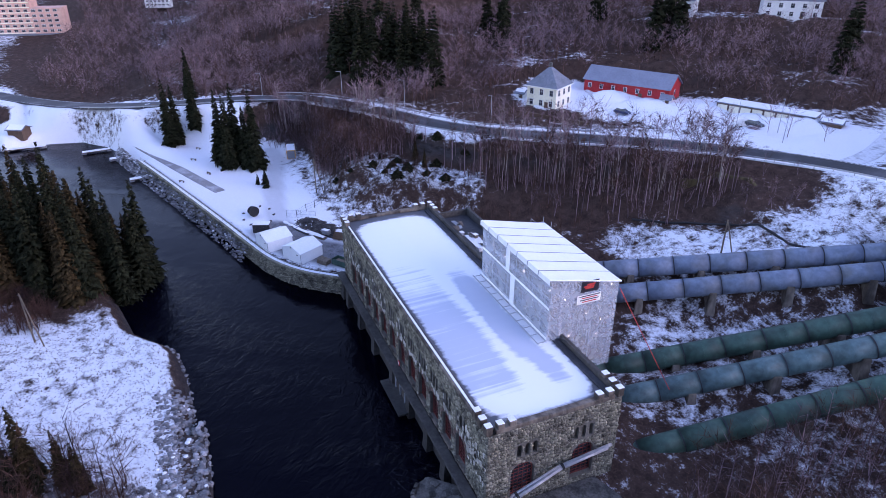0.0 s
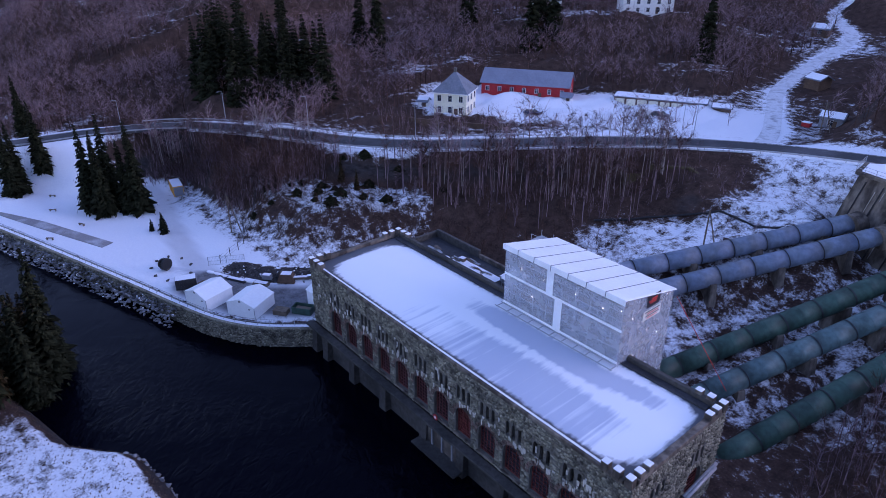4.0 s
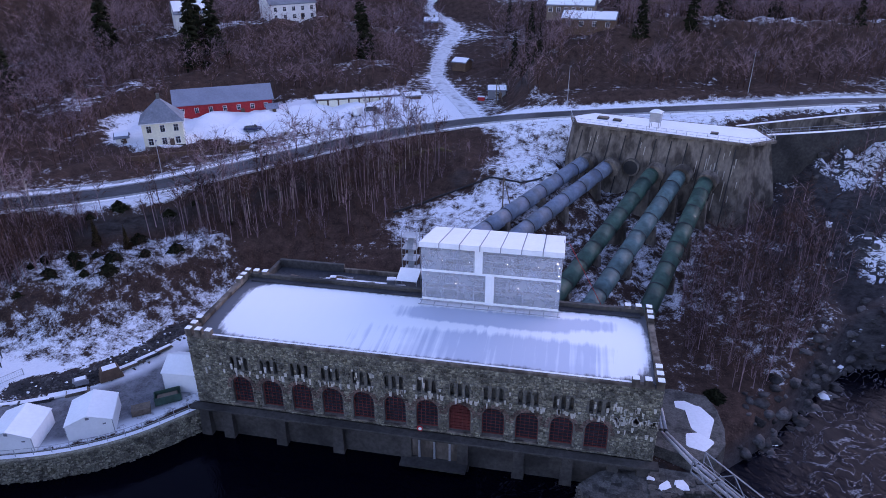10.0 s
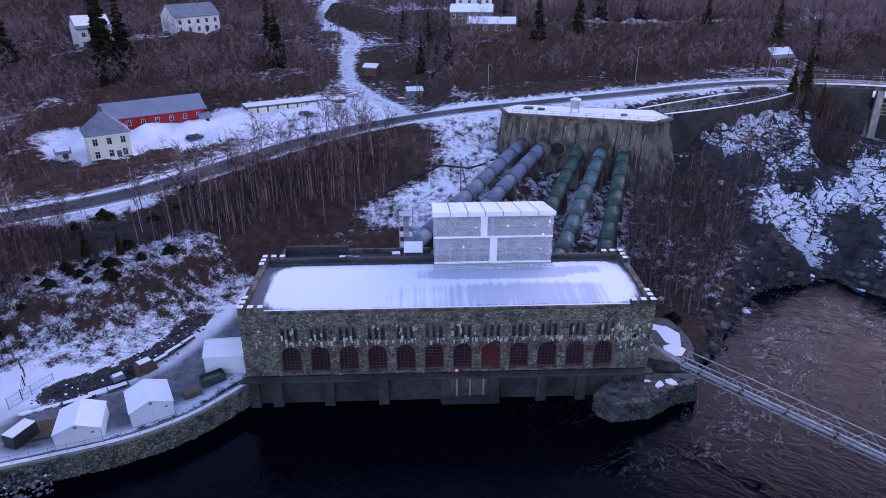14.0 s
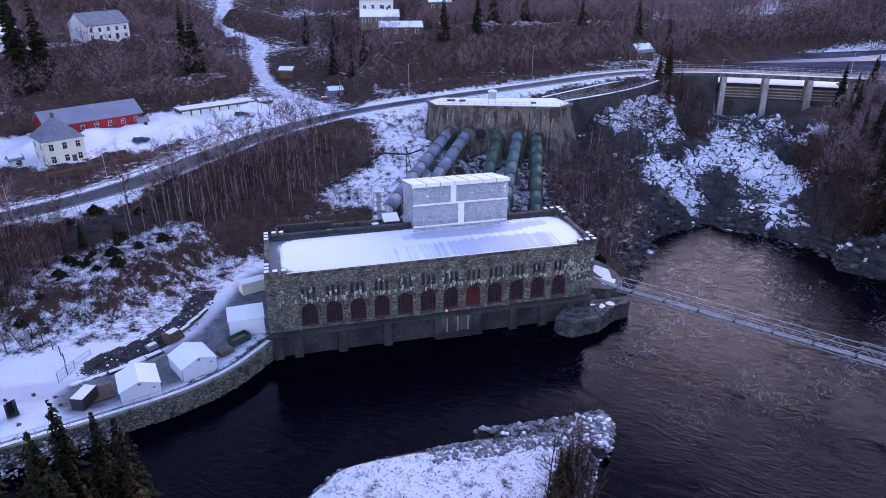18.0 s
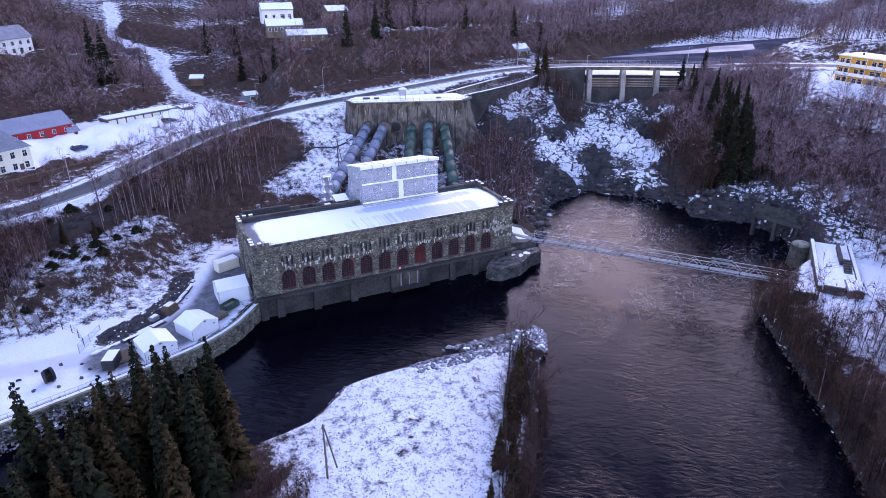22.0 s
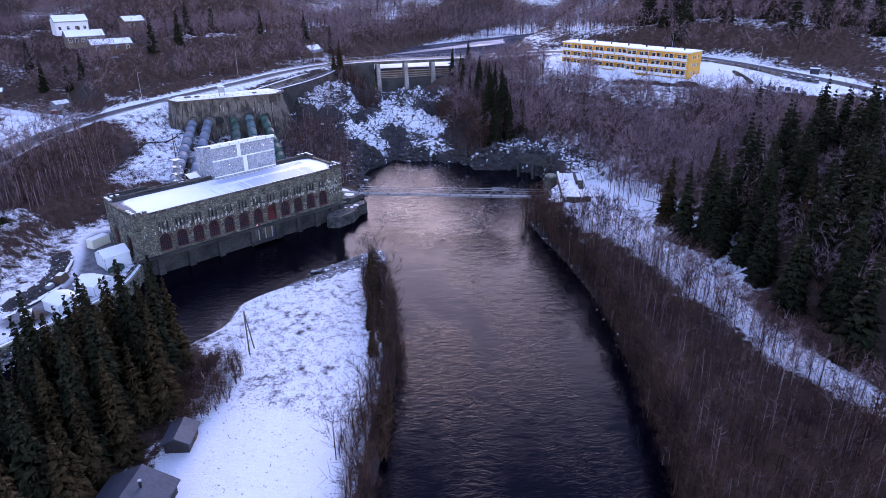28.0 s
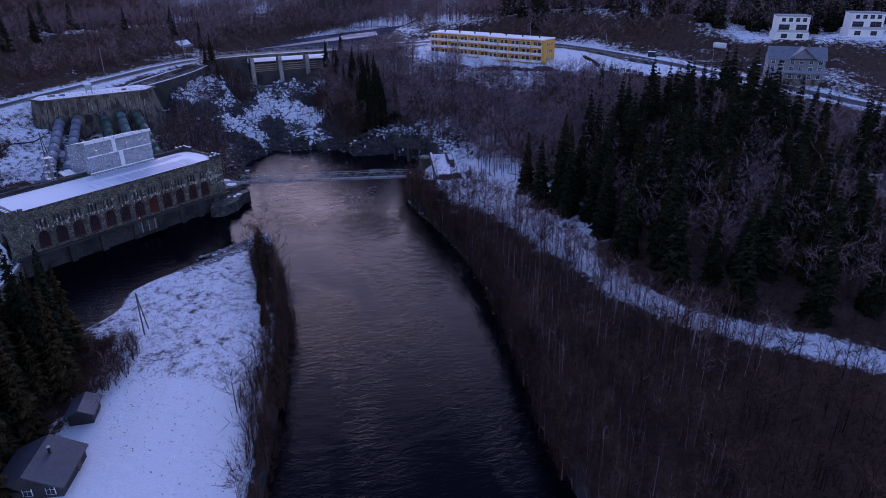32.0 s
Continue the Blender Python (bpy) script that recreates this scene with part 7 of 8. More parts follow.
part("terrace_wall", prism([(35 + (x - 35) * 1.06, 8 + (y - 8) * 1.06) for x, y in TER], -1, 4.35, taper=TER), "wet_stone", ter)
for x, y, a, b, q in ((37.0, 9.6, 2.2, 4.3, 91), (36.2, 5.2, 2.0, 2.2, 92), (35.2, 12.2, 2.2, 2.0, 93)):
    o = part("snow_sheet", boulder_mesh(q), "snow", ter)
    o.matrix_basis = pose(x, y, 4.3, 0, 0, 0) @ Matrix.Diagonal((a, b, 0.35, 1))
AP = resample([(*p, 0) for p in AB[:7]], 0.5)
na = sides(AP)
sa = np.r_[0, np.cumsum(np.linalg.norm(np.diff(AP[:, :2], axis=0), axis=1))]
V, F = stone_boxes(rubble(0, sa[-1], 0.0, 2.8, [], 71), 72, (0.1, 0.35))
u = V[:, 0]
bs = np.stack([np.interp(u, sa, AP[:, 0]), np.interp(u, sa, AP[:, 1])], 1)
nm = np.stack([np.interp(u, sa, na[:, 0]), np.interp(u, sa, na[:, 1])], 1)
tagged(mesh_of("stone_facing", np.c_[bs + nm * (V[:, 1:2] - 0.05), V[:, 2]], F, "wet_stone", ab), kind="stuff")
A, B = Vector((34.6, -2.4, 6.55)), Vector((70.0, -46.0, 7.2))
fb = thing("pipe_footbridge", Matrix.Translation(A) @ (B - A).to_track_quat("X", "Z").to_matrix().to_4x4(), "long galvanised steel truss bridge carrying two lagged pipes over the river", "footbridge")
LB, HB, WB = (B - A).length, 2.1, 1.9
nbay = 28
bl = LB / nbay
for sy in (-1, 1):
    for z, r_ in ((0, 0.15), (HB, 0.12)):
        part("chord", box(LB, r_, r_, LB / 2, sy * WB / 2, z), "bridge_steel", fb)
    part("mid_rail", box(LB, 0.04, 0.04, LB / 2, sy * (WB / 2 - 0.1), 0.8), "bridge_steel", fb)
    for k in (0, nbay):
        part("end_post", box(0.1, 0.1, HB, k * bl, sy * WB / 2, 0), "bridge_steel", fb)
    for k in range(nbay):
        a, b = (k * bl, (k + 1) * bl) if k % 2 else ((k + 1) * bl, k * bl)
        part("diagonal", tube((a, sy * WB / 2, 0.08), (b, sy * WB / 2, HB), 0.07, 5), "bridge_steel", fb)
for k in range(0, nbay + 1):
    part("cross_beam", box(0.12, WB, 0.12, k * bl, 0, -0.04), "dark_steel", fb)
for y in (-0.42, 0.28):
    part("lagged_pipe", tube((-0.2, y, 0.34), (LB, y, 0.34), 0.2, 10, caps=False), "lagging", fb, smooth=True)
    for k in range(9):
        part("pipe_band", tube((2.5 + k * 6.1, y, 0.34), (2.85 + k * 6.1, y, 0.34), 0.23, 10), "black", fb)
part("walk_grating", box(LB, 0.5, 0.05, LB / 2, 0.66, 0.1), "dark_steel", fb)
for sy in (-1, 1):
    part("portal_beam", box(4.2, 0.16, 0.3, LB * 0.74, sy * WB / 2, HB + 0.12), "grey_paint", fb)
lampb = thing("bridge_lamp", pose(*(A.lerp(B, 0.93) + Vector((0, 0, 1.6)))), "small lit lamp at the end of the footbridge", "lamp")
bm = bmesh.new()
bmesh.ops.create_icosphere(bm, subdivisions=1, radius=0.22)
part("bulb", bm, "lamp_on", lampb)
part("stem", box(0.06, 0.06, 0.5, 0, 0, -0.6), "steel", lampb)

# ---- a mossy wall and an old pipe on the slope below the road ----
slabw = thing("mossy_retaining_wall", pose(0, 0, 0), "mossy brown concrete retaining wall set in the slope below the road", "wall")
W0, W1, W2 = Vector((-18.8, 74.9, 0)), Vector((-11.6, 78.0, 0)), Vector((-2.8, 74.0, 0))
for a, b, za, zb, ya, yb in ((W0, W1, 18.0, 18.6, 15.2, 15.9), (W1, W2, 18.6, 17.3, 15.9, 16.6)):
    bm = bmesh.new()
    back = Vector((-0.2, 0.8, 0))
    fwd = Vector((0.3, -1.3, 0))
    vs = [bm.verts.new(q) for q in (a + fwd + Vector((0, 0, ya)), b + fwd + Vector((0, 0, yb)), b + Vector((0, 0, zb)), a + Vector((0, 0, za)),
                                    a + back + Vector((0, 0, ya)), b + back + Vector((0, 0, yb)), b + back + Vector((0, 0, zb)), a + back + Vector((0, 0, za)))]
    for q in ((0, 1, 2, 3), (7, 6, 5, 4), (0, 4, 5, 1), (1, 5, 6, 2), (2, 6, 7, 3), (3, 7, 4, 0)):
        bm.faces.new([vs[i] for i in q])
    part("wall_face", bm, "mossy", slabw)
part("wing_wall", prism([(-21.8, 70.0), (-21.4, 69.8), (-18.4, 74.6), (-18.9, 74.9)], 12.5, 16.4), "mossy", slabw)
oldp = thing("old_slope_pipe", pose(0, 0, 0), "thin dark old pipe lying across the snowy slope", "pipe")
run_ = resample([(-17, 54.9, 0), (-11, 61, 0), (-3.5, 67.6, 0), (5.5, 68.3, 0), (14.0, 69.0, 0)], 3.0)
pz = [Vector((q[0], q[1], h(q[0], q[1]) + 0.3)) for q in run_]
for a, b in zip(pz, pz[1:]):
    part("pipe_length", tube(a, b, 0.22, 8), "black", oldp)

# ---- the outlet works on the far bank ----
gal = thing("outlet_gallery", pose(0, 0, 0), "dark concrete gallery beam over the tunnel outlet", "outlet")
gb = (Vector((98.5, -11.5, 0)), Vector((101.5, -22.5, 0)))
ang = math.degrees(math.atan2(gb[1].y - gb[0].y, gb[1].x - gb[0].x))
mid = (gb[0] + gb[1]) / 2
part("beam", box(13, 1.4, 0.9, m=pose(mid.x, mid.y, 5.2, 0, 0, ang), bevel=0.05), "dark_concrete", gal)
part("parapet_wall", box(13, 0.35, 2.6, m=pose(mid.x, mid.y, 6.1, 0, 0, ang) @ pose(0, 0.5, 0), bevel=0.04), "wet_stone", gal)
for k in (-5.5, 0, 5.5):
    part("column", box(0.8, 1.2, 6, m=pose(mid.x, mid.y, -0.6, 0, 0, ang) @ pose(k, 0, 0)), "dark_concrete", gal)
lockw = thing("outlet_channel", pose(88, -42, 0, 0, 0, 40), "snow-filled concrete outlet channel with low walls", "channel")
for sy, hh in ((-3.9, 6.6), (3.9, 6.9)):
    part("side_wall", box(27, 0.9, hh, 0, sy, -0.5), "concrete", lockw)
    part("wall_snow", box(26.6, 0.7, 0.1, 0, sy, hh - 0.5), "snow", lockw)
part("channel_floor", box(27, 6.9, 6.2, 0, 0, -0.5), "concrete", lockw)
part("floor_snow", box(26.5, 6.8, 0.15, 0, 0, 5.7), "snow", lockw)
bm = tube((0, 0, 0), (0, 0, 5.2), 2.4, 18, 2.1)
bmesh.ops.create_uvsphere(bm, u_segments=18, v_segments=8, radius=2.1, matrix=Matrix.Translation((0, 0, 5.2)) @ Matrix.Diagonal((1, 1, 0.45, 1)))
head = part("round_head", bm, "stone", lockw, "domed masonry head of the wall")
head.matrix_basis = pose(11.5, 6.2, 0)
part("inner_wall", box(10, 0.6, 1.4, 6, -1.2, 5.6), "dark_concrete", lockw)
part("stop_log", box(0.6, 6.4, 0.9, -13, 0, 5.6), "dark_concrete", lockw)
for k in range(7):
    part("stair_step", box(0.9, 1.6, 0.22, 1.5 - 0.9 * k, -2.2, 7.0 - 0.2 * k - 0.22), "dark_concrete", lockw)
pier = thing("bridge_pier", pose(71, -47.5, 0, 0, 0, -50), "dark concrete landing pier under the footbridge end", "pier")
part("block", box(4.5, 4, 6.6, bevel=0.08), "dark_concrete", pier)
part("block_snow", box(4.2, 3.7, 0.1, 0, 0, 6.6), "snow", pier)
cottage("pump_shed", pose(79, -52.5, 5.9, 0, 0, 42), 4.6, 2.6, 1.6, 0.4, "brown_paint", "slate", "low dark shed beside the outlet channel", [], chimney=False, snow_roof=True, cat="shed")

# ---- sheds on the island ----
cottage("field_shed", pose(-50.7, -67.2, h(-50.7, -67.2), 0, 0, 48), 4.4, 3.6, 1.9, 0.9, "black_timber", "dark_sheet_roof", "small dark field shed with a grey metal roof", [], chimney=False, cat="shed")
barn = cottage("timber_barn", pose(-61.6, -76.0, h(-61.6, -76.0), 0, 0, 41.5), 8.0, 9.0, 2.0, 2.2, "black_timber", "dark_sheet_roof", "dark timber barn with a grey metal roof beside spruces", [("l", 3, 0.8)], chimney=False, cat="barn")
flue = part("flue_pipe", tube((1.0, -1.4, 3.3), (1.0, -1.4, 4.7), 0.2, 12), "black", barn)
part("cowl", tube((1.0, -1.4, 4.7), (1.0, -1.4, 4.85), 0.27, 12), "steel", flue)


def pole_pair(x, y, hgt, lean=0.0, label="weathered timber pole pair leaning together"):
    t = thing("utility_pole", pose(x, y, h(x, y) - 0.2, 0, 0, 40), label, "pole", "timber poles")
    part("pole", tube((0, 0, 0), (0, 0, hgt), 0.16, 8, 0.11), "wood", t)
    part("stay_pole", tube((2.4, 0, 0), (0.1, 0, hgt - 0.4), 0.13, 8, 0.1), "wood", t)
    part("insulator", box(0.9, 0.12, 0.12, 0, 0, hgt - 0.5), "dark_steel", t)


pole_pair(-30.8, -52.3, 9.5)
pole_pair(5.1, 55.8, 8.5)
pole_pair(-72, 4, 9)
pole_pair(-4.5, 122, 8)

# ---- trees ----
def bar(a, b, r0, r1):
    """A three-sided tapering bar, as vertices and faces."""
    a, b = np.array(a, float), np.array(b, float)
    d = (b - a) / (np.linalg.norm(b - a) + 1e-9)
    u = np.cross(d, (0.3, 0.9, 0.1))
    u /= np.linalg.norm(u)
    w = np.cross(d, u)
    ring = [math.cos(k) * u + math.sin(k) * w for k in (0, 2.094, 4.189)]
    v = [a + r0 * q for q in ring] + [b + r1 * q for q in ring]
    return v, [(0, 1, 4), (0, 4, 3), (1, 2, 5), (1, 5, 4), (2, 0, 3), (2, 3, 5)]


class Mesh:
    def __init__(self):
        self.v, self.f = [], []

    def add(self, v, f):
        n = len(self.v)
        self.v += [tuple(q) for q in v]
        self.f += [tuple(i + n for i in t) for t in f]

    def arrays(self):
        return np.array(self.v), np.array(self.f)


def bare_tree(seed, hgt=10.0, limbs=11, twigs=80, low=0.3, spread=0.28, trunk=0.011, stems=1):
    """A leafless tree: trunk and limbs, and the spray of twigs apart."""
    r = np.random.RandomState(seed)
    wood, spray = Mesh(), Mesh()
    for st in range(stems):
        lean = r.uniform(-0.08, 0.08, 2) * hgt + (r.uniform(-0.3, 0.3, 2) * hgt if stems > 1 else 0)
        foot = np.array([0, 0, -0.4])
        mid = np.array([lean[0] * 0.4, lean[1] * 0.4, hgt * 0.5])
        top = np.array([lean[0], lean[1], hgt])
        r0 = hgt * trunk
        wood.add(*bar(foot, mid, r0, r0 * 0.7))
        wood.add(*bar(mid, top, r0 * 0.7, r0 * 0.15))
        ends = []
        for k in range(limbs):
            t = low + (0.97 - low) * (k + r.rand()) / limbs
            base = foot + (mid - foot) * t * 2 if t < 0.5 else mid + (top - mid) * (t - 0.5) * 2
            a = r.uniform(0, 6.283)
            ln = hgt * spread * (1.15 - 0.75 * t) * r.uniform(0.7, 1.3)
            tip = base + np.array([math.cos(a) * ln, math.sin(a) * ln, ln * r.uniform(0.55, 1.3)])
            side = np.cross(tip - base, r.normal(0, 1, 3))
            side *= r0 * 0.4 / (np.linalg.norm(side) + 1e-9)
            up = np.array([0, 0, r0 * 0.5])
            wood.add([base - side, base + side, base + up, base - up, tip], [(0, 1, 4), (2, 3, 4)])
            ends.append((base, tip))
        for k in range(twigs):
            base, tip = ends[r.randint(len(ends))]
            p = base + (tip - base) * r.uniform(0.2, 1.0)
            d = (tip - base) / (np.linalg.norm(tip - base) + 1e-9) + r.normal(0, 0.55, 3)
            q = p + d * hgt * r.uniform(0.07, 0.19)
            s = np.cross(d, r.normal(0, 1, 3))
            s *= hgt * 0.0034 / (np.linalg.norm(s) + 1e-9)
            spray.add([p - s, p + s, q], [(0, 1, 2)])
    return wood, spray


def spruce(seed, hgt=18.0, wide=0.225, layers=34, full=1.0):
    """A spruce: tapering trunk, and a crown of drooping sprays with gaps."""
    r = np.random.RandomState(seed)
    trunk, crown = Mesh(), Mesh()
    for a, b in ((0, 0.4), (0.4, 1.0)):
        trunk.add(*bar((0, 0, hgt * a - (0.5 if a == 0 else 0)), (0, 0, hgt * b), hgt * 0.014 * (1 - a) + 0.02, hgt * 0.014 * (1 - b) + 0.015))
    for k in range(layers):
        t = 0.06 + 0.93 * k / (layers - 1)
        rad = hgt * wide * (1 - t) ** 0.8 * (0.86 + 0.14 * math.sin(k * 2.4 + seed)) + 0.15
        n = max(5, int(14 * (1 - t) + 5))
        for q in range(n):
            if r.rand() < 0.12:
                continue
            a = 6.283 * (q + r.rand()) / n
            ln = rad * r.uniform(0.6, 1.2)
            z = hgt * t + r.uniform(-0.25, 0.25)
            c, s = math.cos(a), math.sin(a)
            droop = ln * r.uniform(0.25, 0.5)
            w = (ln * 0.20 + 0.07) * full
            p0 = np.array([0, 0, z])
            p1 = np.array([c * ln * 0.55, s * ln * 0.55, z - droop * 0.35])
            p2 = np.array([c * ln, s * ln, z - droop])
            side = np.array([-s, c, 0])
            dn = np.array([0, 0, -w * 0.9])
            crown.add([p0, p1 + side * w, p2, p1 - side * w, p1 + dn], [(0, 1, 2), (0, 2, 3), (0, 4, 1), (1, 4, 2), (2, 4, 3), (3, 4, 0)])
            for _ in range(3):
                f = r.uniform(0.3, 1.0)
                b = p0 + (p2 - p0) * f + side * r.uniform(-w, w)
                tip = b + np.array([c * 0.12 * ln, s * 0.12 * ln, -r.uniform(0.35, 0.85) * (0.5 + ln * 0.18)]) + side * r.uniform(-0.3, 0.3) * ln * 0.4
                e = side * (0.10 + 0.03 * ln)
                crown.add([b - e, b + e, tip], [(0, 1, 2)])
    return trunk, crown


def scatter(poly, n, seed, keep=None):
    """n points inside a plan polygon."""
    r = np.random.RandomState(seed)
    p = np.array(poly, float)
    lo, hi = p.min(0), p.max(0)
    out = np.zeros((0, 2))
    for _ in range(40):
        c = r.uniform(lo, hi, (n * 2, 2))
        c = c[inside(poly, c)]
        if keep is not None:
            c = c[keep(c)]
        out = np.vstack([out, c])
        if len(out) >= n:
            break
    return out[:n]


CLEAR = [(164, 12, 13), (162, -14, 13), (166, -38, 14), (176, -50, 13), (170, 30, 10), (190, -66, 14), (-77.5, 71.5, 11), (-82, 95, 10), (-70, 102, 10), (-50, 113, 9), (-38, 119, 9), (-29, 122, 6), (-6, 130, 7), (-20.5, 157, 5), (-41.5, 206, 5), (-108, 139, 12), (-84, 161, 14), (20, 139, 9), (12, 151, 11),
         (8, 175, 9), (40, 166, 7), (-34, 228, 8), (112, 131, 7), (183, 15, 20), (183, -18, 20), (195, -55, 22), (197, -133, 16), (238, -118, 16), (262, -143, 16), (215, -140, 12), (219, -66, 5), (232, -92, 6),
         (-332, -92, 34), (-330, -8, 16), (-104, 4.0, 5), (24, 78, 12), (40, 74, 12), (52, 74, 10), (-60, 82, 10), (-40, 103, 9), (-22, 112, 10), (-51, -65.5, 4.5), (-62.5, -77, 8), (88, -42, 8), (80, -50, 8), (97, -33, 7), (98, -17, 5), (130, 93, 14), (150, 82, 14), (-5, 60, 6), (5, 72, 6)]


def free_land(c, road=6.0, water=1.0):
    ok = shore(c) > water
    for line, w in ((ROAD, road), (LANE, 5.0), (TRACK, 4.5), (PATH_R, 1.3)):
        ok &= along(line, c)[0] > w
    for x, y, r in CLEAR:
        ok &= np.hypot(c[:, 0] - x, c[:, 1] - y) > r
    for a, b, *_ in PIPES:
        ok &= along([a[:2], b[:2]], c)[0] > 2.6
    ok &= ~((np.abs(c[:, 0]) < 33) & (c[:, 1] > -3) & (c[:, 1] < 29))
    return ok


def stand(name, label, pts, templates, sizes, seed, mats, cat="woodland"):
    """One mesh of many trees: the templates copied to the points, each turned and sized."""
    if not len(pts):
        return
    r = np.random.RandomState(seed)
    z = height(pts)
    which = r.randint(len(templates), size=len(pts))
    holder = thing(name, pose(0, 0, 0), label, cat, kind="stuff")
    for part_i, (pn, mt) in enumerate(mats):
        VV, FF, n = [], [], 0
        for k, tmpl in enumerate(templates):
            v, f = tmpl[part_i]
            q = np.where(which == k)[0]
            if not len(q):
                continue
            a = r.uniform(0, 6.283, len(q))
            s = r.uniform(*sizes, len(q))
            c, d = np.cos(a), np.sin(a)
            x = (v[None, :, 0] * c[:, None] - v[None, :, 1] * d[:, None]) * s[:, None] + pts[q, 0][:, None]
            y = (v[None, :, 0] * d[:, None] + v[None, :, 1] * c[:, None]) * s[:, None] + pts[q, 1][:, None]
            zz = v[None, :, 2] * s[:, None] + z[q][:, None]
            VV.append(np.stack([x, y, zz], 2).reshape(-1, 3))
            FF.append((f[None] + (np.arange(len(q)) * len(v))[:, None, None]).reshape(-1, 3) + n)
            n += len(q) * len(v)
        tagged(mesh_of(pn, np.vstack(VV), np.vstack(FF), mt, holder), kind="stuff")


def pair(t):
    return [m.arrays() for m in t]


WOOD = [pair(bare_tree(100 + k, 10, 9, 88, 0.26, 0.33)) for k in range(6)]
BUSH = [pair(bare_tree(200 + k, 4.0, 4, 25, 0.12, 0.5, 0.010, stems=4)) for k in range(5)]
FARW = [pair(bare_tree(120 + k, 10, 6, 72, 0.24, 0.38, 0.010)) for k in range(5)]
TALL = [pair(bare_tree(300 + k, 13, 9, 90, 0.5, 0.17, 0.0095)) for k in range(4)]
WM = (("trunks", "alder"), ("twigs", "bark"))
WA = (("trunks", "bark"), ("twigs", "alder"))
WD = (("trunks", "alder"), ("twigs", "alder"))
fl = free_land


def clumped(size, seed, level, road=6, water=0.1):
    return lambda c: fl(c, road, water) & (wave(c, size, seed) + 0.5 * wave(c, size * 0.4, seed + 1) > level)


stand("wooded_hillside", "leafless purple-brown woods on the hillside above the road", scatter([(-135, 25), (-95, 36), (-88, 60), (-100, 80), (-88, 104), (-60, 116), (-34, 130), (-34, 215), (-80, 245), (-180, 210), (-230, 120), (-200, 40)], 2900, 1, fl), WOOD, (0.52, 0.9), 1, WM)
stand("wooded_hillside", "leafless purple-brown woods between lane and reservoir", scatter([(0, 112), (25, 110), (100, 116), (128, 128), (180, 190), (260, 240), (150, 270), (0, 260), (-18, 215), (-14, 180), (-2, 140)], 2100, 2, fl), WOOD, (0.6, 1.0), 2, WM)
stand("wooded_hillside", "leafless woods down the valley behind the park", scatter([(-135, 20), (-200, 40), (-300, 60), (-340, 30), (-235, -20), (-190, -35), (-150, -22), (-130, 8)], 1900, 3, fl), WOOD, (0.5, 0.85), 3, WM)
stand("far_woods", "leafless woods on the far hills", scatter([(-330, 60), (-180, 210), (-80, 250), (80, 265), (300, 250), (420, 330), (100, 420), (-250, 380), (-420, 150)], 1000, 4, fl), FARW, (1.0, 1.7), 4, WM)
stand("far_woods", "leafless woods above the far bank road", scatter([(240, 70), (245, 0), (240, -60), (250, -100), (240, -200), (350, -320), (460, -200), (480, 100), (380, 170), (280, 110)], 1000, 5, fl), FARW, (0.9, 1.5), 5, WM)
stand("ravine_thicket", "dense bare brown thicket beside the penstocks", scatter([(36, 22), (46, 17), (60, 36), (64, 58), (60, 66), (46, 60), (38, 42)], 330, 6, fl), WOOD + BUSH, (0.5, 0.85), 6, WA)
stand("slope_thicket", "low bare bushes on the slope above the track", scatter([(-120, 12), (-95, 10), (-66, 8), (-45, 20), (-32, 32), (-8, 44), (-8, 58), (-40, 48), (-60, 30), (-92, 20)], 480, 7, fl), BUSH, (0.25, 0.65), 7, WD)
stand("slope_thicket", "bare birch thicket below the road", scatter([(-70, 28), (-44, 34), (-24, 46), (-10, 60), (-8, 72), (-18, 82), (-34, 68), (-48, 50), (-66, 33)], 260, 8, fl), TALL + BUSH, (0.6, 0.95), 8, WA)
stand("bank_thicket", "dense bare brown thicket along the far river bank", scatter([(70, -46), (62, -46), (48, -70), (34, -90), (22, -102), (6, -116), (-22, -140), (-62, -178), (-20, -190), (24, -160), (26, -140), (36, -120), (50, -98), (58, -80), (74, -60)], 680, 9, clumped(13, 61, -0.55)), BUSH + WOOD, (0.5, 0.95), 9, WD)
stand("hillside_wood", "bare woods on the steep far bank", scatter([(100, -12), (112, -6), (122, 20), (158, 45), (168, 20), (160, -12), (168, -44), (160, -100), (120, -200), (50, -220), (44, -170), (50, -130), (70, -98), (84, -66)], 1500, 10, fl), WOOD, (0.65, 1.15), 10, WM)
stand("far_woods", "leafless woods beyond the reservoir", scatter([(140, 165), (200, 185), (300, 170), (340, 130), (420, 160), (440, 260), (300, 290), (190, 230)], 900, 18, fl), FARW, (0.9, 1.5), 18, WM)
stand("far_woods", "leafless woods on the reservoir shore", scatter([(128, 128), (150, 146), (200, 150), (260, 154), (320, 168), (345, 130), (420, 160), (320, 200), (190, 195), (140, 168)], 700, 43, lambda c: fl(c) & (height(c) > 24.6)), FARW, (0.7, 1.1), 43, WM)
stand("far_woods", "leafless woods beyond the apartments", scatter([(236, 62), (240, 100), (300, 120), (345, 135), (420, 165), (400, 100), (330, 40), (310, -20), (300, -120), (272, -112), (238, -60)], 1300, 44, fl), FARW, (0.7, 1.15), 44, WM)
stand("valley_wood", "low bare brown woods on the valley floor", scatter([(-190, -38), (-235, -24), (-330, 10), (-420, 10), (-430, -70), (-350, -62), (-306, -66), (-215, -72), (-180, -50)], 1000, 46, fl), FARW, (0.45, 0.85), 46, WM)
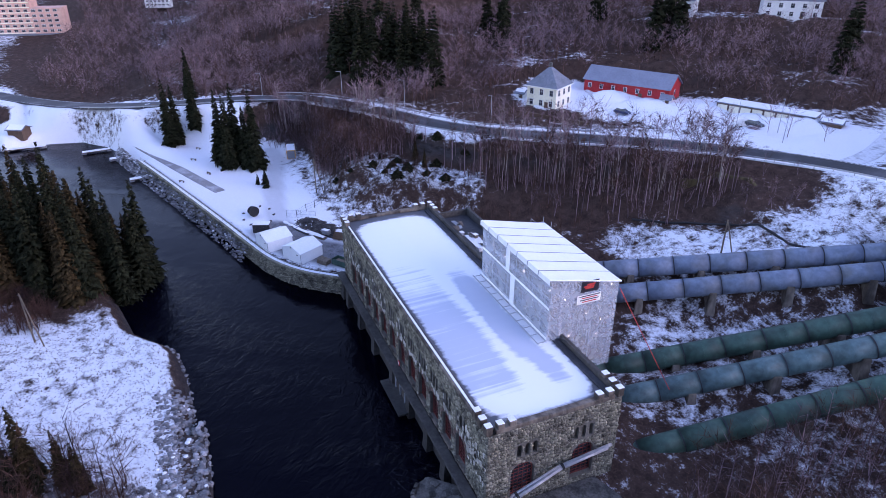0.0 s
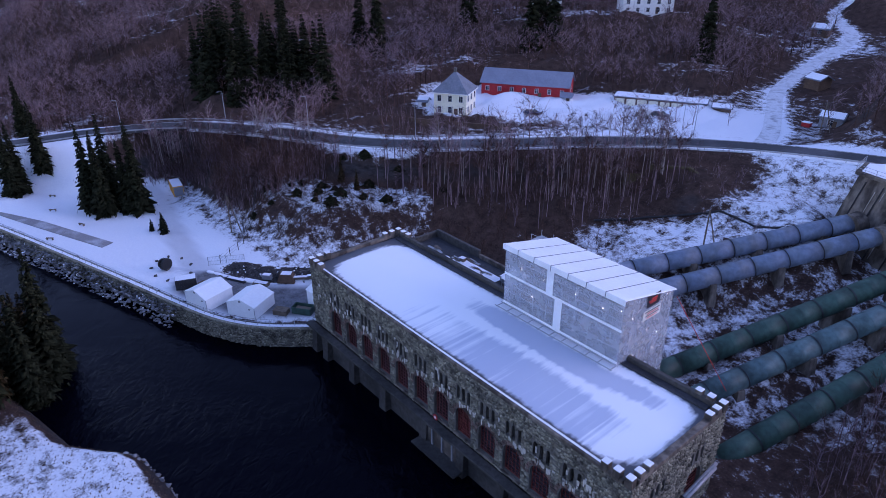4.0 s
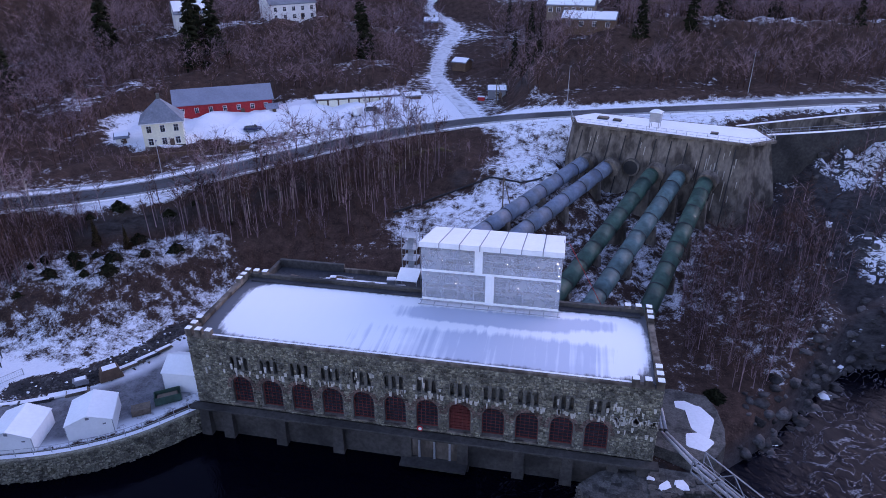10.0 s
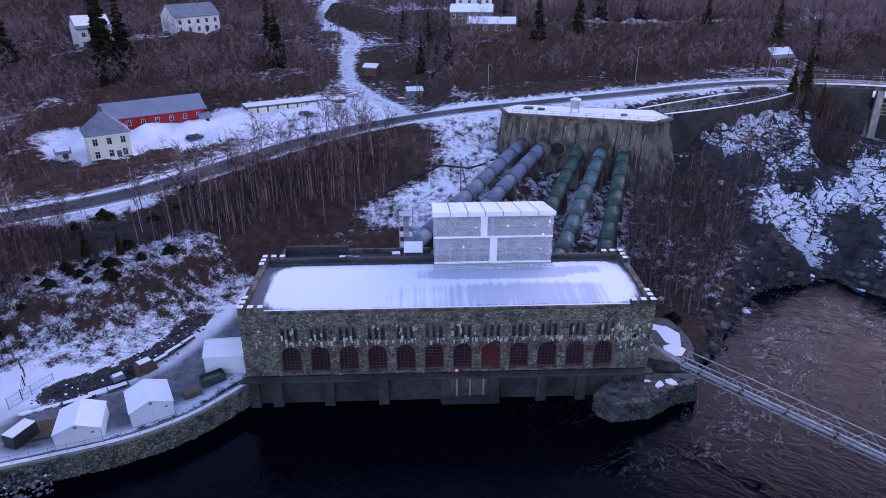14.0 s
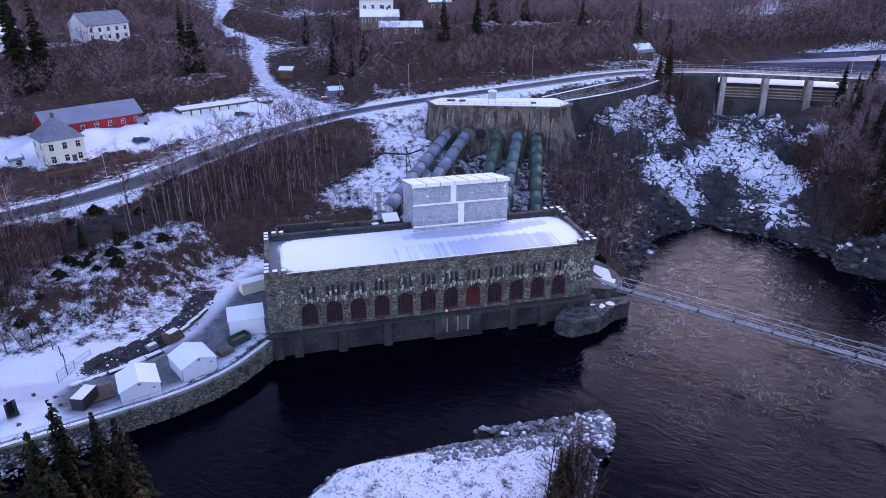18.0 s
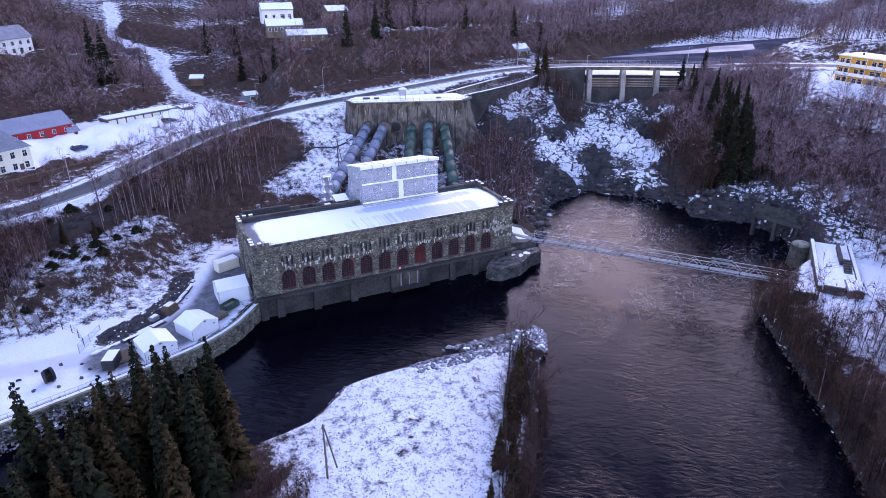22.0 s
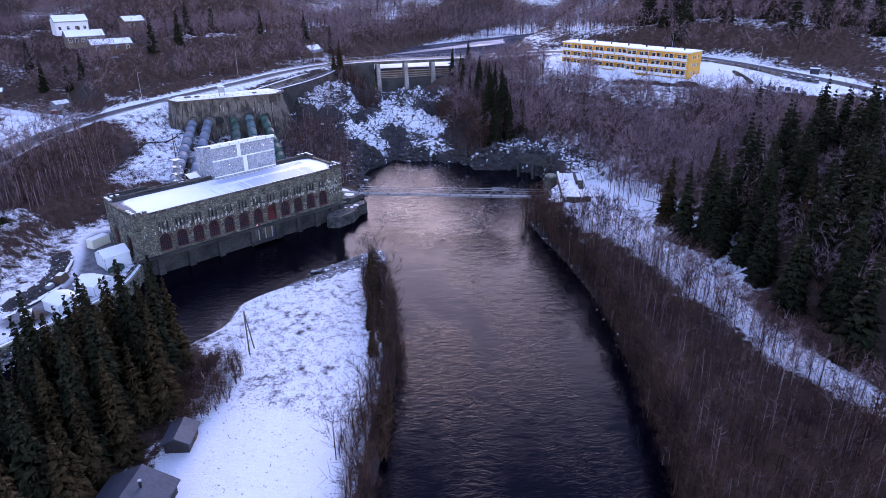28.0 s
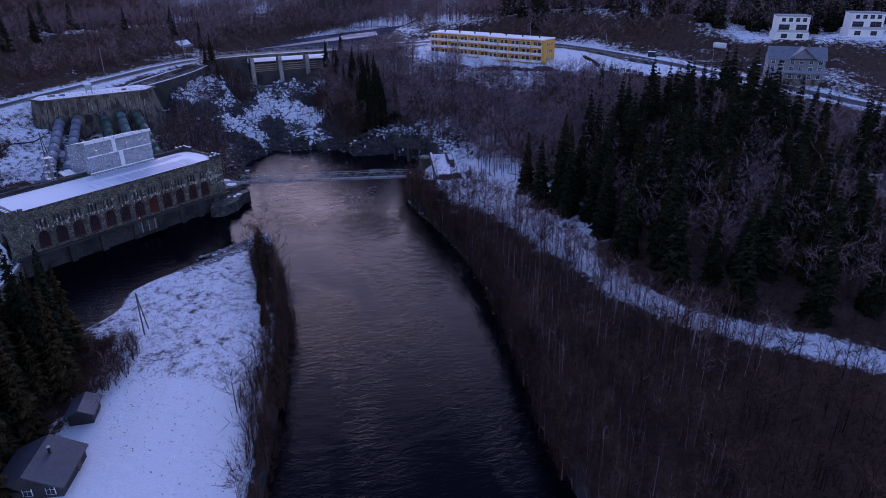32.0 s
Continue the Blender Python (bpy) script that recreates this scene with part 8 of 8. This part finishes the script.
stand("valley_wood", "low bare brown woods along the lower river", scatter([(-176, -76), (-215, -98), (-280, -150), (-300, -170), (-240, -150), (-190, -108)], 240, 47, fl), FARW, (0.4, 0.7), 47, WM)
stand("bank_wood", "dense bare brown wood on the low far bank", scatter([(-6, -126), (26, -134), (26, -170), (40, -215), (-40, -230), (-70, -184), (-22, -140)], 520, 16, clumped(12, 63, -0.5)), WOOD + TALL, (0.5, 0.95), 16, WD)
stand("slope_wood", "bare wood between the park and the road", scatter([(-140, -12), (-128, 4), (-110, 6), (-96, 9), (-80, 6), (-68, 14), (-66, 29), (-94, 19), (-126, 4), (-142, -24)], 800, 17, lambda c: fl(c, 4.6)), WOOD[:3] + BUSH[:2], (0.4, 0.72), 17, WA)
stand("slope_thicket", "bare brush on the steep bank under the road", scatter([(-130, 0), (-118, 9), (-98, 19), (-92, 12), (-106, 5), (-124, -6)], 190, 48, lambda c: along(ROAD, c)[0] > 4.2), BUSH, (0.5, 1.0), 48, WA)
stand("gorge_brush", "bare brush on the gorge edges", scatter([(58, 66), (70, 62), (70, 82), (96, 96), (118, 98), (118, 92), (100, 84), (78, 64), (68, 46), (58, 40)], 150, 11, fl), BUSH + WOOD, (0.4, 0.8), 11, WA)
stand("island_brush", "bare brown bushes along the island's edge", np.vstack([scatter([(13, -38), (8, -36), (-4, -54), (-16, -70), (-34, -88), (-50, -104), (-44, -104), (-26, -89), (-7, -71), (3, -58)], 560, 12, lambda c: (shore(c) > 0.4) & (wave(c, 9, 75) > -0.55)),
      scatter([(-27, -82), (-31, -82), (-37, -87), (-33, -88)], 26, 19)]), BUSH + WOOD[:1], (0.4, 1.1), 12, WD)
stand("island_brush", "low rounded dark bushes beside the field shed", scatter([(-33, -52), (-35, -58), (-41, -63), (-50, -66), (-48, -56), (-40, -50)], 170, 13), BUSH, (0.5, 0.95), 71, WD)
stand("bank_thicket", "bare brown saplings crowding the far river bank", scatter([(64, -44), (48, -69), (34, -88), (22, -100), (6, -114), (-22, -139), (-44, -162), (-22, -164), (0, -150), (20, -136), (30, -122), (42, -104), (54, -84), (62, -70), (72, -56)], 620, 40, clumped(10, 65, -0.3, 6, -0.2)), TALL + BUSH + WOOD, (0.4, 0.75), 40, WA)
br = np.random.RandomState(52)
side_pts = np.vstack([p[:2] + np.array([-0.8, -0.55]) * d for p in PATH_RP[4:] for d in (br.uniform(1.2, 6.5, 3) if p[1] > -150 else [])])
stand("path_saplings", "thin bare saplings along the riverside path", side_pts + br.normal(0, 0.8, side_pts.shape), TALL, (0.32, 0.7), 53, WA)
br = np.random.RandomState(50)
edge_pts = np.vstack([p[:2] + np.array([0.8, 0.5]) * d + br.normal(0, 0.6, 2) for p in resample(RIGHT_BANK[6:13], 0.9) for d in br.uniform(2.0, 8.5, 7)])
stand("bank_thicket", "dark bare scrub hanging over the water's edge", edge_pts, BUSH + TALL[:2], (0.5, 0.8), 50, (("trunks", "alder"), ("twigs", "alder")))
stand("hillside_thicket", "dense bare brown trees above the outlet channel", scatter([(108, -30), (120, -10), (150, -14), (160, -60), (130, -96), (96, -84), (84, -66), (98, -46)], 900, 41, fl), WOOD + BUSH, (0.5, 0.95), 41, WM)
stand("hillside_thicket", "bare brown trees between gorge and apartments", scatter([(108, 4), (104, 26), (118, 46), (150, 66), (168, 50), (168, 10), (150, -10), (118, -6)], 650, 42, fl), WOOD + TALL, (0.6, 1.0), 42, WM)
stand("gorge_wood", "dense bare brown wood beside the gorge mouth", scatter([(97, 8), (108, 4), (124, 30), (132, 52), (112, 46), (101, 24)], 190, 66, fl), WOOD, (0.6, 1.05), 66, WD)
stand("gorge_brush", "dark bare brush beside the dam", scatter([(112, 98), (105, 97), (99, 84), (95, 68), (102, 67), (108, 84)], 90, 67, fl), BUSH + WOOD[:2], (0.5, 0.9), 67, WD)
stand("park_shrubs", "scattered bare shrubs by road and houses", np.vstack([scatter([(-90, 45), (-62, 50), (-46, 78), (-36, 90), (-44, 96), (-66, 74), (-92, 56)], 120, 14, fl), scatter([(-6, 62), (10, 66), (16, 84), (-4, 90), (-14, 84)], 40, 15, fl)]), BUSH, (0.3, 0.75), 14, WA)
# dead tussocks that break the snow
tuft = Mesh()
r = np.random.RandomState(3)
for k in range(7):
    a, l = r.uniform(0, 6.283), r.uniform(0.15, 0.5)
    tuft.add([(math.cos(a + 1.6) * 0.06, math.sin(a + 1.6) * 0.06, -0.05), (-math.cos(a + 1.6) * 0.06, -math.sin(a + 1.6) * 0.06, -0.05), (math.cos(a) * l, math.sin(a) * l, r.uniform(0.15, 0.4))], [(0, 1, 2)])
M["dry_grass"] = mat("dry_grass", (0.115, 0.078, 0.052), 0.9, var=0.3, island=0.4, bump=0)
pts = np.vstack([scatter(ISLAND[:8] + [(-60, -118), (-43, -103)] + ISLAND[15:], 6500, 20, lambda c: (shore(c) > 1.0) & (c[:, 1] > -112) & ((c[:, 0] + c[:, 1] * 0.55 > -75) | (np.random.RandomState(1).rand(len(c)) < 0.15))),
                 scatter([(-8, 44), (8, 56), (16, 78), (-4, 92), (-14, 80)], 500, 21, fl), scatter([(-120, 12), (-95, 8), (-66, 6), (-44, 18), (-30, 34), (-60, 30), (-95, 20)], 6500, 22, fl)])
stand("dry_tussocks", "dead yellow-brown grass tussocks poking through snow", pts, [[tuft.arrays()]], (0.28, 0.75), 23, (("blades", "dry_grass"),), "grass")


# ---- trees that stand apart, one by one ----
def tree_thing(name, tmpl, names, mats, label, cat="tree", group=""):
    t = thing(name, pose(0, 0, -300), label, cat, group)
    for (v, f), pn, mt in zip(tmpl, names, mats):
        mesh_of(pn, v, f, mt, t)
    return t


def plant(protos, pts, sizes, seed):
    r = np.random.RandomState(seed)
    zz = height(np.array([p[:2] for p in pts], float))
    for k, p in enumerate(pts):
        s = r.uniform(*sizes) if len(p) < 3 else p[2]
        o = protos[r.randint(len(protos))]
        copy_thing(o, pose(p[0], p[1], zz[k] - 0.1, 0, 0, r.uniform(0, 360)) @ Matrix.Scale(s, 4))


DARK = [tree_thing("spruce_tree", pair(spruce(400 + k, 18, 0.165, 36, 1.35)), ("trunk", "crown"), ("spruce_bark", "needles"), "tall dark green spruce with drooping branches", group="spruces") for k in range(4)]
FARS = [tree_thing("spruce_tree", pair(spruce(410 + k, 18, 0.20, 20, 1.7)), ("trunk", "crown"), ("spruce_bark", "needles"), "dark green spruce in the wooded slope", group="spruces") for k in range(3)]
DULL = [tree_thing("spruce_tree", pair(spruce(420 + k, 16, 0.19, 28, 1.35)), ("trunk", "crown"), ("spruce_bark", "needles_brown"), "thin brownish-green spruce with bare lower twigs", group="spruces") for k in range(2)]
SMALL = [tree_thing("young_spruce", pair(spruce(440 + k, 4, 0.30, 12)), ("trunk", "crown"), ("spruce_bark", "needles"), "small bushy young spruce on the slope", group="young spruces") for k in range(2)]
JUNIPER = [tree_thing("juniper_bush", [(v * np.array([1.25, 1.25, 0.5]), f) for v, f in pair(spruce(450 + k, 3.0, 0.55, 12, 1.2))], ("trunk", "crown"), ("spruce_bark", "needles"), "low rounded dark green juniper bush on the slope", "bush", "junipers") for k in range(2)]
BIRCH = [tree_thing("birch_tree", pair(bare_tree(460 + k, 12, 10, 80, 0.45, 0.16, 0.0085)), ("trunk", "crown"), ("birch", "bark"), "slender leafless birch with a pale trunk", group="birches below the road") for k in range(5)]
SOLO = [tree_thing("bare_tree", pair(bare_tree(480 + k, 9, 16, 170, 0.2, 0.36, 0.013)), ("trunk", "crown"), ("bark", "bark"), "leafless spreading tree standing by itself", group="single bare trees") for k in range(3)]
plant(DARK, [(-126.5, -27, 1.1), (-129.5, -25, 1.0), (-128, -19.5, 1.0), (-106, -14.5, 1.15), (-104, -10.5, 1.22), (-101.5, -13, 1.1), (-97.8, -6.5, 1.2), (-108, -12, 0.95), (-99.5, -8.5, 0.95), (-146, -19, 0.9)], (1, 1), 1)
plant(SMALL, [(-83, -6.5, 1.2), (-86, -8, 0.7), (2, -51, 1.3), (-1, -52.5, 1.4), (1, -48.5, 1.2), (-3, -55, 1.2), (4, -48, 1.0)], (1, 1), 2)
plant(DARK, [(-43, -45), (-47, -41), (-49, -48), (-52, -42), (-54, -52), (-58, -46), (-60, -54), (-63, -50), (-66, -58), (-69, -54), (-72, -64), (-62, -63), (-57, -59), (-70, -72), (-78, -70), (-46, -52), (-44, -39), (-48, -36), (-52, -35), (-56, -42), (-60, -41), (-64, -44), (-68, -48), (-50, -55)], (1.0, 1.35), 3)
plant(DULL, [(-51, -45), (-56, -48), (-45, -48), (-61, -50), (-65, -62), (-71, -60), (-58, -64), (-63, -67), (-68, -76), (-74, -70), (-53, -58), (-49, -58), (-42, -47), (-45, -44), (-50, -39), (-53, -37), (-58, -50), (-64, -54), (-47, -49), (-68, -62), (-55, -55), (-60, -45), (-56, -38), (-66, -46), (-76, -58), (-84, -72), (-74, -80), (-70, -66), (-60, -58), (-66, -70), (-62, -47), (-54, -47), (-80, -64)], (0.9, 1.3), 4)
plant(DULL, [(-58, 27, 0.3), (-64, 27, 0.34), (-8, -60, 0.5), (6, -43, 0.5), (-14, -68, 0.45), (2, -49, 0.75), (-3, -55, 0.6), (4, -45, 0.55), (-22, -82, 0.45), (-9, -65.5, 0.5), (-11, -68.5, 0.42), (-24.5, -84, 0.45), (-27, -86, 0.5), (-29, -88.5, 0.4), (-6, -60.5, 0.4)], (1, 1), 5)
plant(DARK, [(107, 7.5, 1.0), (111, 10.5, 1.1), (114, 15.5, 1.0), (118, 11.5, 1.15), (123, 17.5, 0.9), (126, 27.5, 1.0), (128, 44, 0.9), (150, 62, 0.9), (148, 70, 0.8), (155, 66, 0.95), (121, 33.5, 0.8), (105, 4.5, 0.9), (109, 13.5, 1.2), (113, 8.5, 1.2), (116, 17.5, 1.2), (120, 15.5, 1.25), (124, 22.5, 1.1), (120, 28.5, 1.0), (129, 35.5, 1.0), (111, 3.5, 0.9)], (1, 1), 6)
plant(DULL, [(106, 11.5, 0.8), (110, 15.5, 0.9), (113, 5.5, 0.9), (116, 21.5, 0.9), (120, 23.5, 0.8), (129, 23.5, 0.7), (131, 33.5, 0.9), (132, 50, 0.8), (140, 57, 0.8), (125, 9.5, 0.7), (119, 3.5, 0.7)], (1, 1), 26)
plant(DULL, [(100, 98, 0.7), (104, 99, 0.8), (108, 96.5, 0.6), (98, 88, 0.5)], (1, 1), 7)
plant(FARS, [(c[0], c[1]) for c in scatter([(64, -84), (80, -76), (104, -84), (124, -110), (110, -190), (52, -190), (36, -160), (38, -134), (50, -108)], 88, 30, fl)], (0.75, 1.25), 8)
plant(FARS, [(c[0], c[1]) for c in scatter([(66, -92), (82, -82), (112, -88), (146, -116), (126, -156), (84, -142), (62, -114)], 46, 69, fl)], (0.95, 1.35), 21)
plant(DULL, [(c[0], c[1]) for c in scatter([(70, -80), (110, -70), (140, -100), (120, -180), (60, -180), (44, -130)], 44, 31, fl)], (0.7, 1.15), 9)
plant(FARS, [(c[0], c[1]) for c in scatter([(140, -60), (160, -70), (168, -110), (150, -150), (118, -150)], 22, 35, fl)], (0.5, 0.8), 19)
plant(FARS, [(c[0], c[1]) for c in scatter([(-144, 28), (-128, 26), (-111, 40), (-106, 50), (-114, 56), (-130, 46), (-144, 38)], 30, 68, fl)], (1.0, 1.4), 10)
plant(FARS, [(-135, 87), (-131, 84), (-138, 82), (-98, 122), (-94, 128), (-101, 130), (-124, 118), (-56, 158), (-52, 150), (-150, 60), (-156, 48)], (1.0, 1.35), 20)
plant(FARS, [(2, 142), (6, 136), (-3, 158), (34, 132), (48, 138), (58, 150), (0, 185), (30, 190), (75, 160), (95, 150), (120, 150), (130, 142), (-10, 205), (66, 178)], (0.55, 0.9), 11)
FAR_SPRUCE = [pair(spruce(430 + k, 18, 0.27, 14, 1.8)) for k in range(3)]
stand("spruce_wood", "dark green spruces mixed into the far woods", scatter([(238, 30), (250, -80), (300, -180), (380, -120), (330, 60)], 150, 32, fl), FAR_SPRUCE, (0.8, 1.2), 12, (("trunks", "spruce_bark"), ("crowns", "needles")))
plant(JUNIPER, [(-62, 20), (-58, 23), (-54, 26), (-66, 17), (-70, 18), (-50, 29), (-74, 14), (-58, 30), (-62, 32), (-55, 36), (-52, 40), (-66, 29), (-3, 35), (-8, 33), (40, 16), (-46, 41), (-69, 20), (-66, 23), (-71, 9), (-68, 12), (-73, 16), (-62, 24), (-60, 18), (-57, 20), (-76, 17), (-64, 21)], (0.5, 1.05), 13)
plant(BIRCH, [(c[0], c[1]) for c in scatter([(-66, 31), (-50, 38), (-34, 50), (-18, 64), (-14, 78), (-24, 84), (-38, 66), (-52, 47), (-66, 36)], 70, 33, lambda c: fl(c, 5.6))], (0.7, 1.05), 14)
plant(BIRCH, [(c[0], c[1]) for c in scatter([(-128, 6), (-118, 4), (-96, 16), (-72, 26), (-72, 32), (-96, 20), (-122, 10)], 40, 34, lambda c: fl(c, 5.6))], (0.7, 1.0), 15)
plant(BIRCH, [(c[0], c[1]) for c in scatter([(66, -58), (56, -76), (44, -96), (30, -116), (16, -132), (4, -150), (24, -158), (27, -140), (34, -122), (48, -102), (60, -82), (70, -64)], 60, 70, fl)], (0.45, 0.85), 22)
plant(SOLO, [(-31, 103, 0.9), (-28, 106, 0.8), (-36, 62, 0.7), (-43, -60, 0.5), (-20, 108, 0.7), (-68, 58, 0.5), (-58, 64, 0.45), (56, -74, 0.6), (50, -84, 0.6), (42, -98, 0.65), (34, -112, 0.6), (64, -62, 0.6), (26, -130, 0.7), (15, -125, 0.7)], (1, 1), 16)
for o in DARK + FARS + DULL + SMALL + JUNIPER + BIRCH + SOLO:
    for c in list(o.children):
        bpy.data.objects.remove(c)
    bpy.data.objects.remove(o)
rr = random.Random(12)
for x, y in ((84, -72), (90, -84), (76, -90), (70, -104), (62, -112), (96, -60), (80, -100), (58, -124), (88, -94), (66, -96)):
    a = rr.uniform(0, 180)
    lg = tagged(part("fallen_log", tube((-4, 0, 0), (4, 0, 0.3), 0.2, 7, 0.1), "wood"), "fallen grey trunk lying on the snowy bank", "log", "fallen logs")
    lg.matrix_basis = pose(x, y, h(x, y) + 0.35, 0, rr.uniform(-10, 10), a)
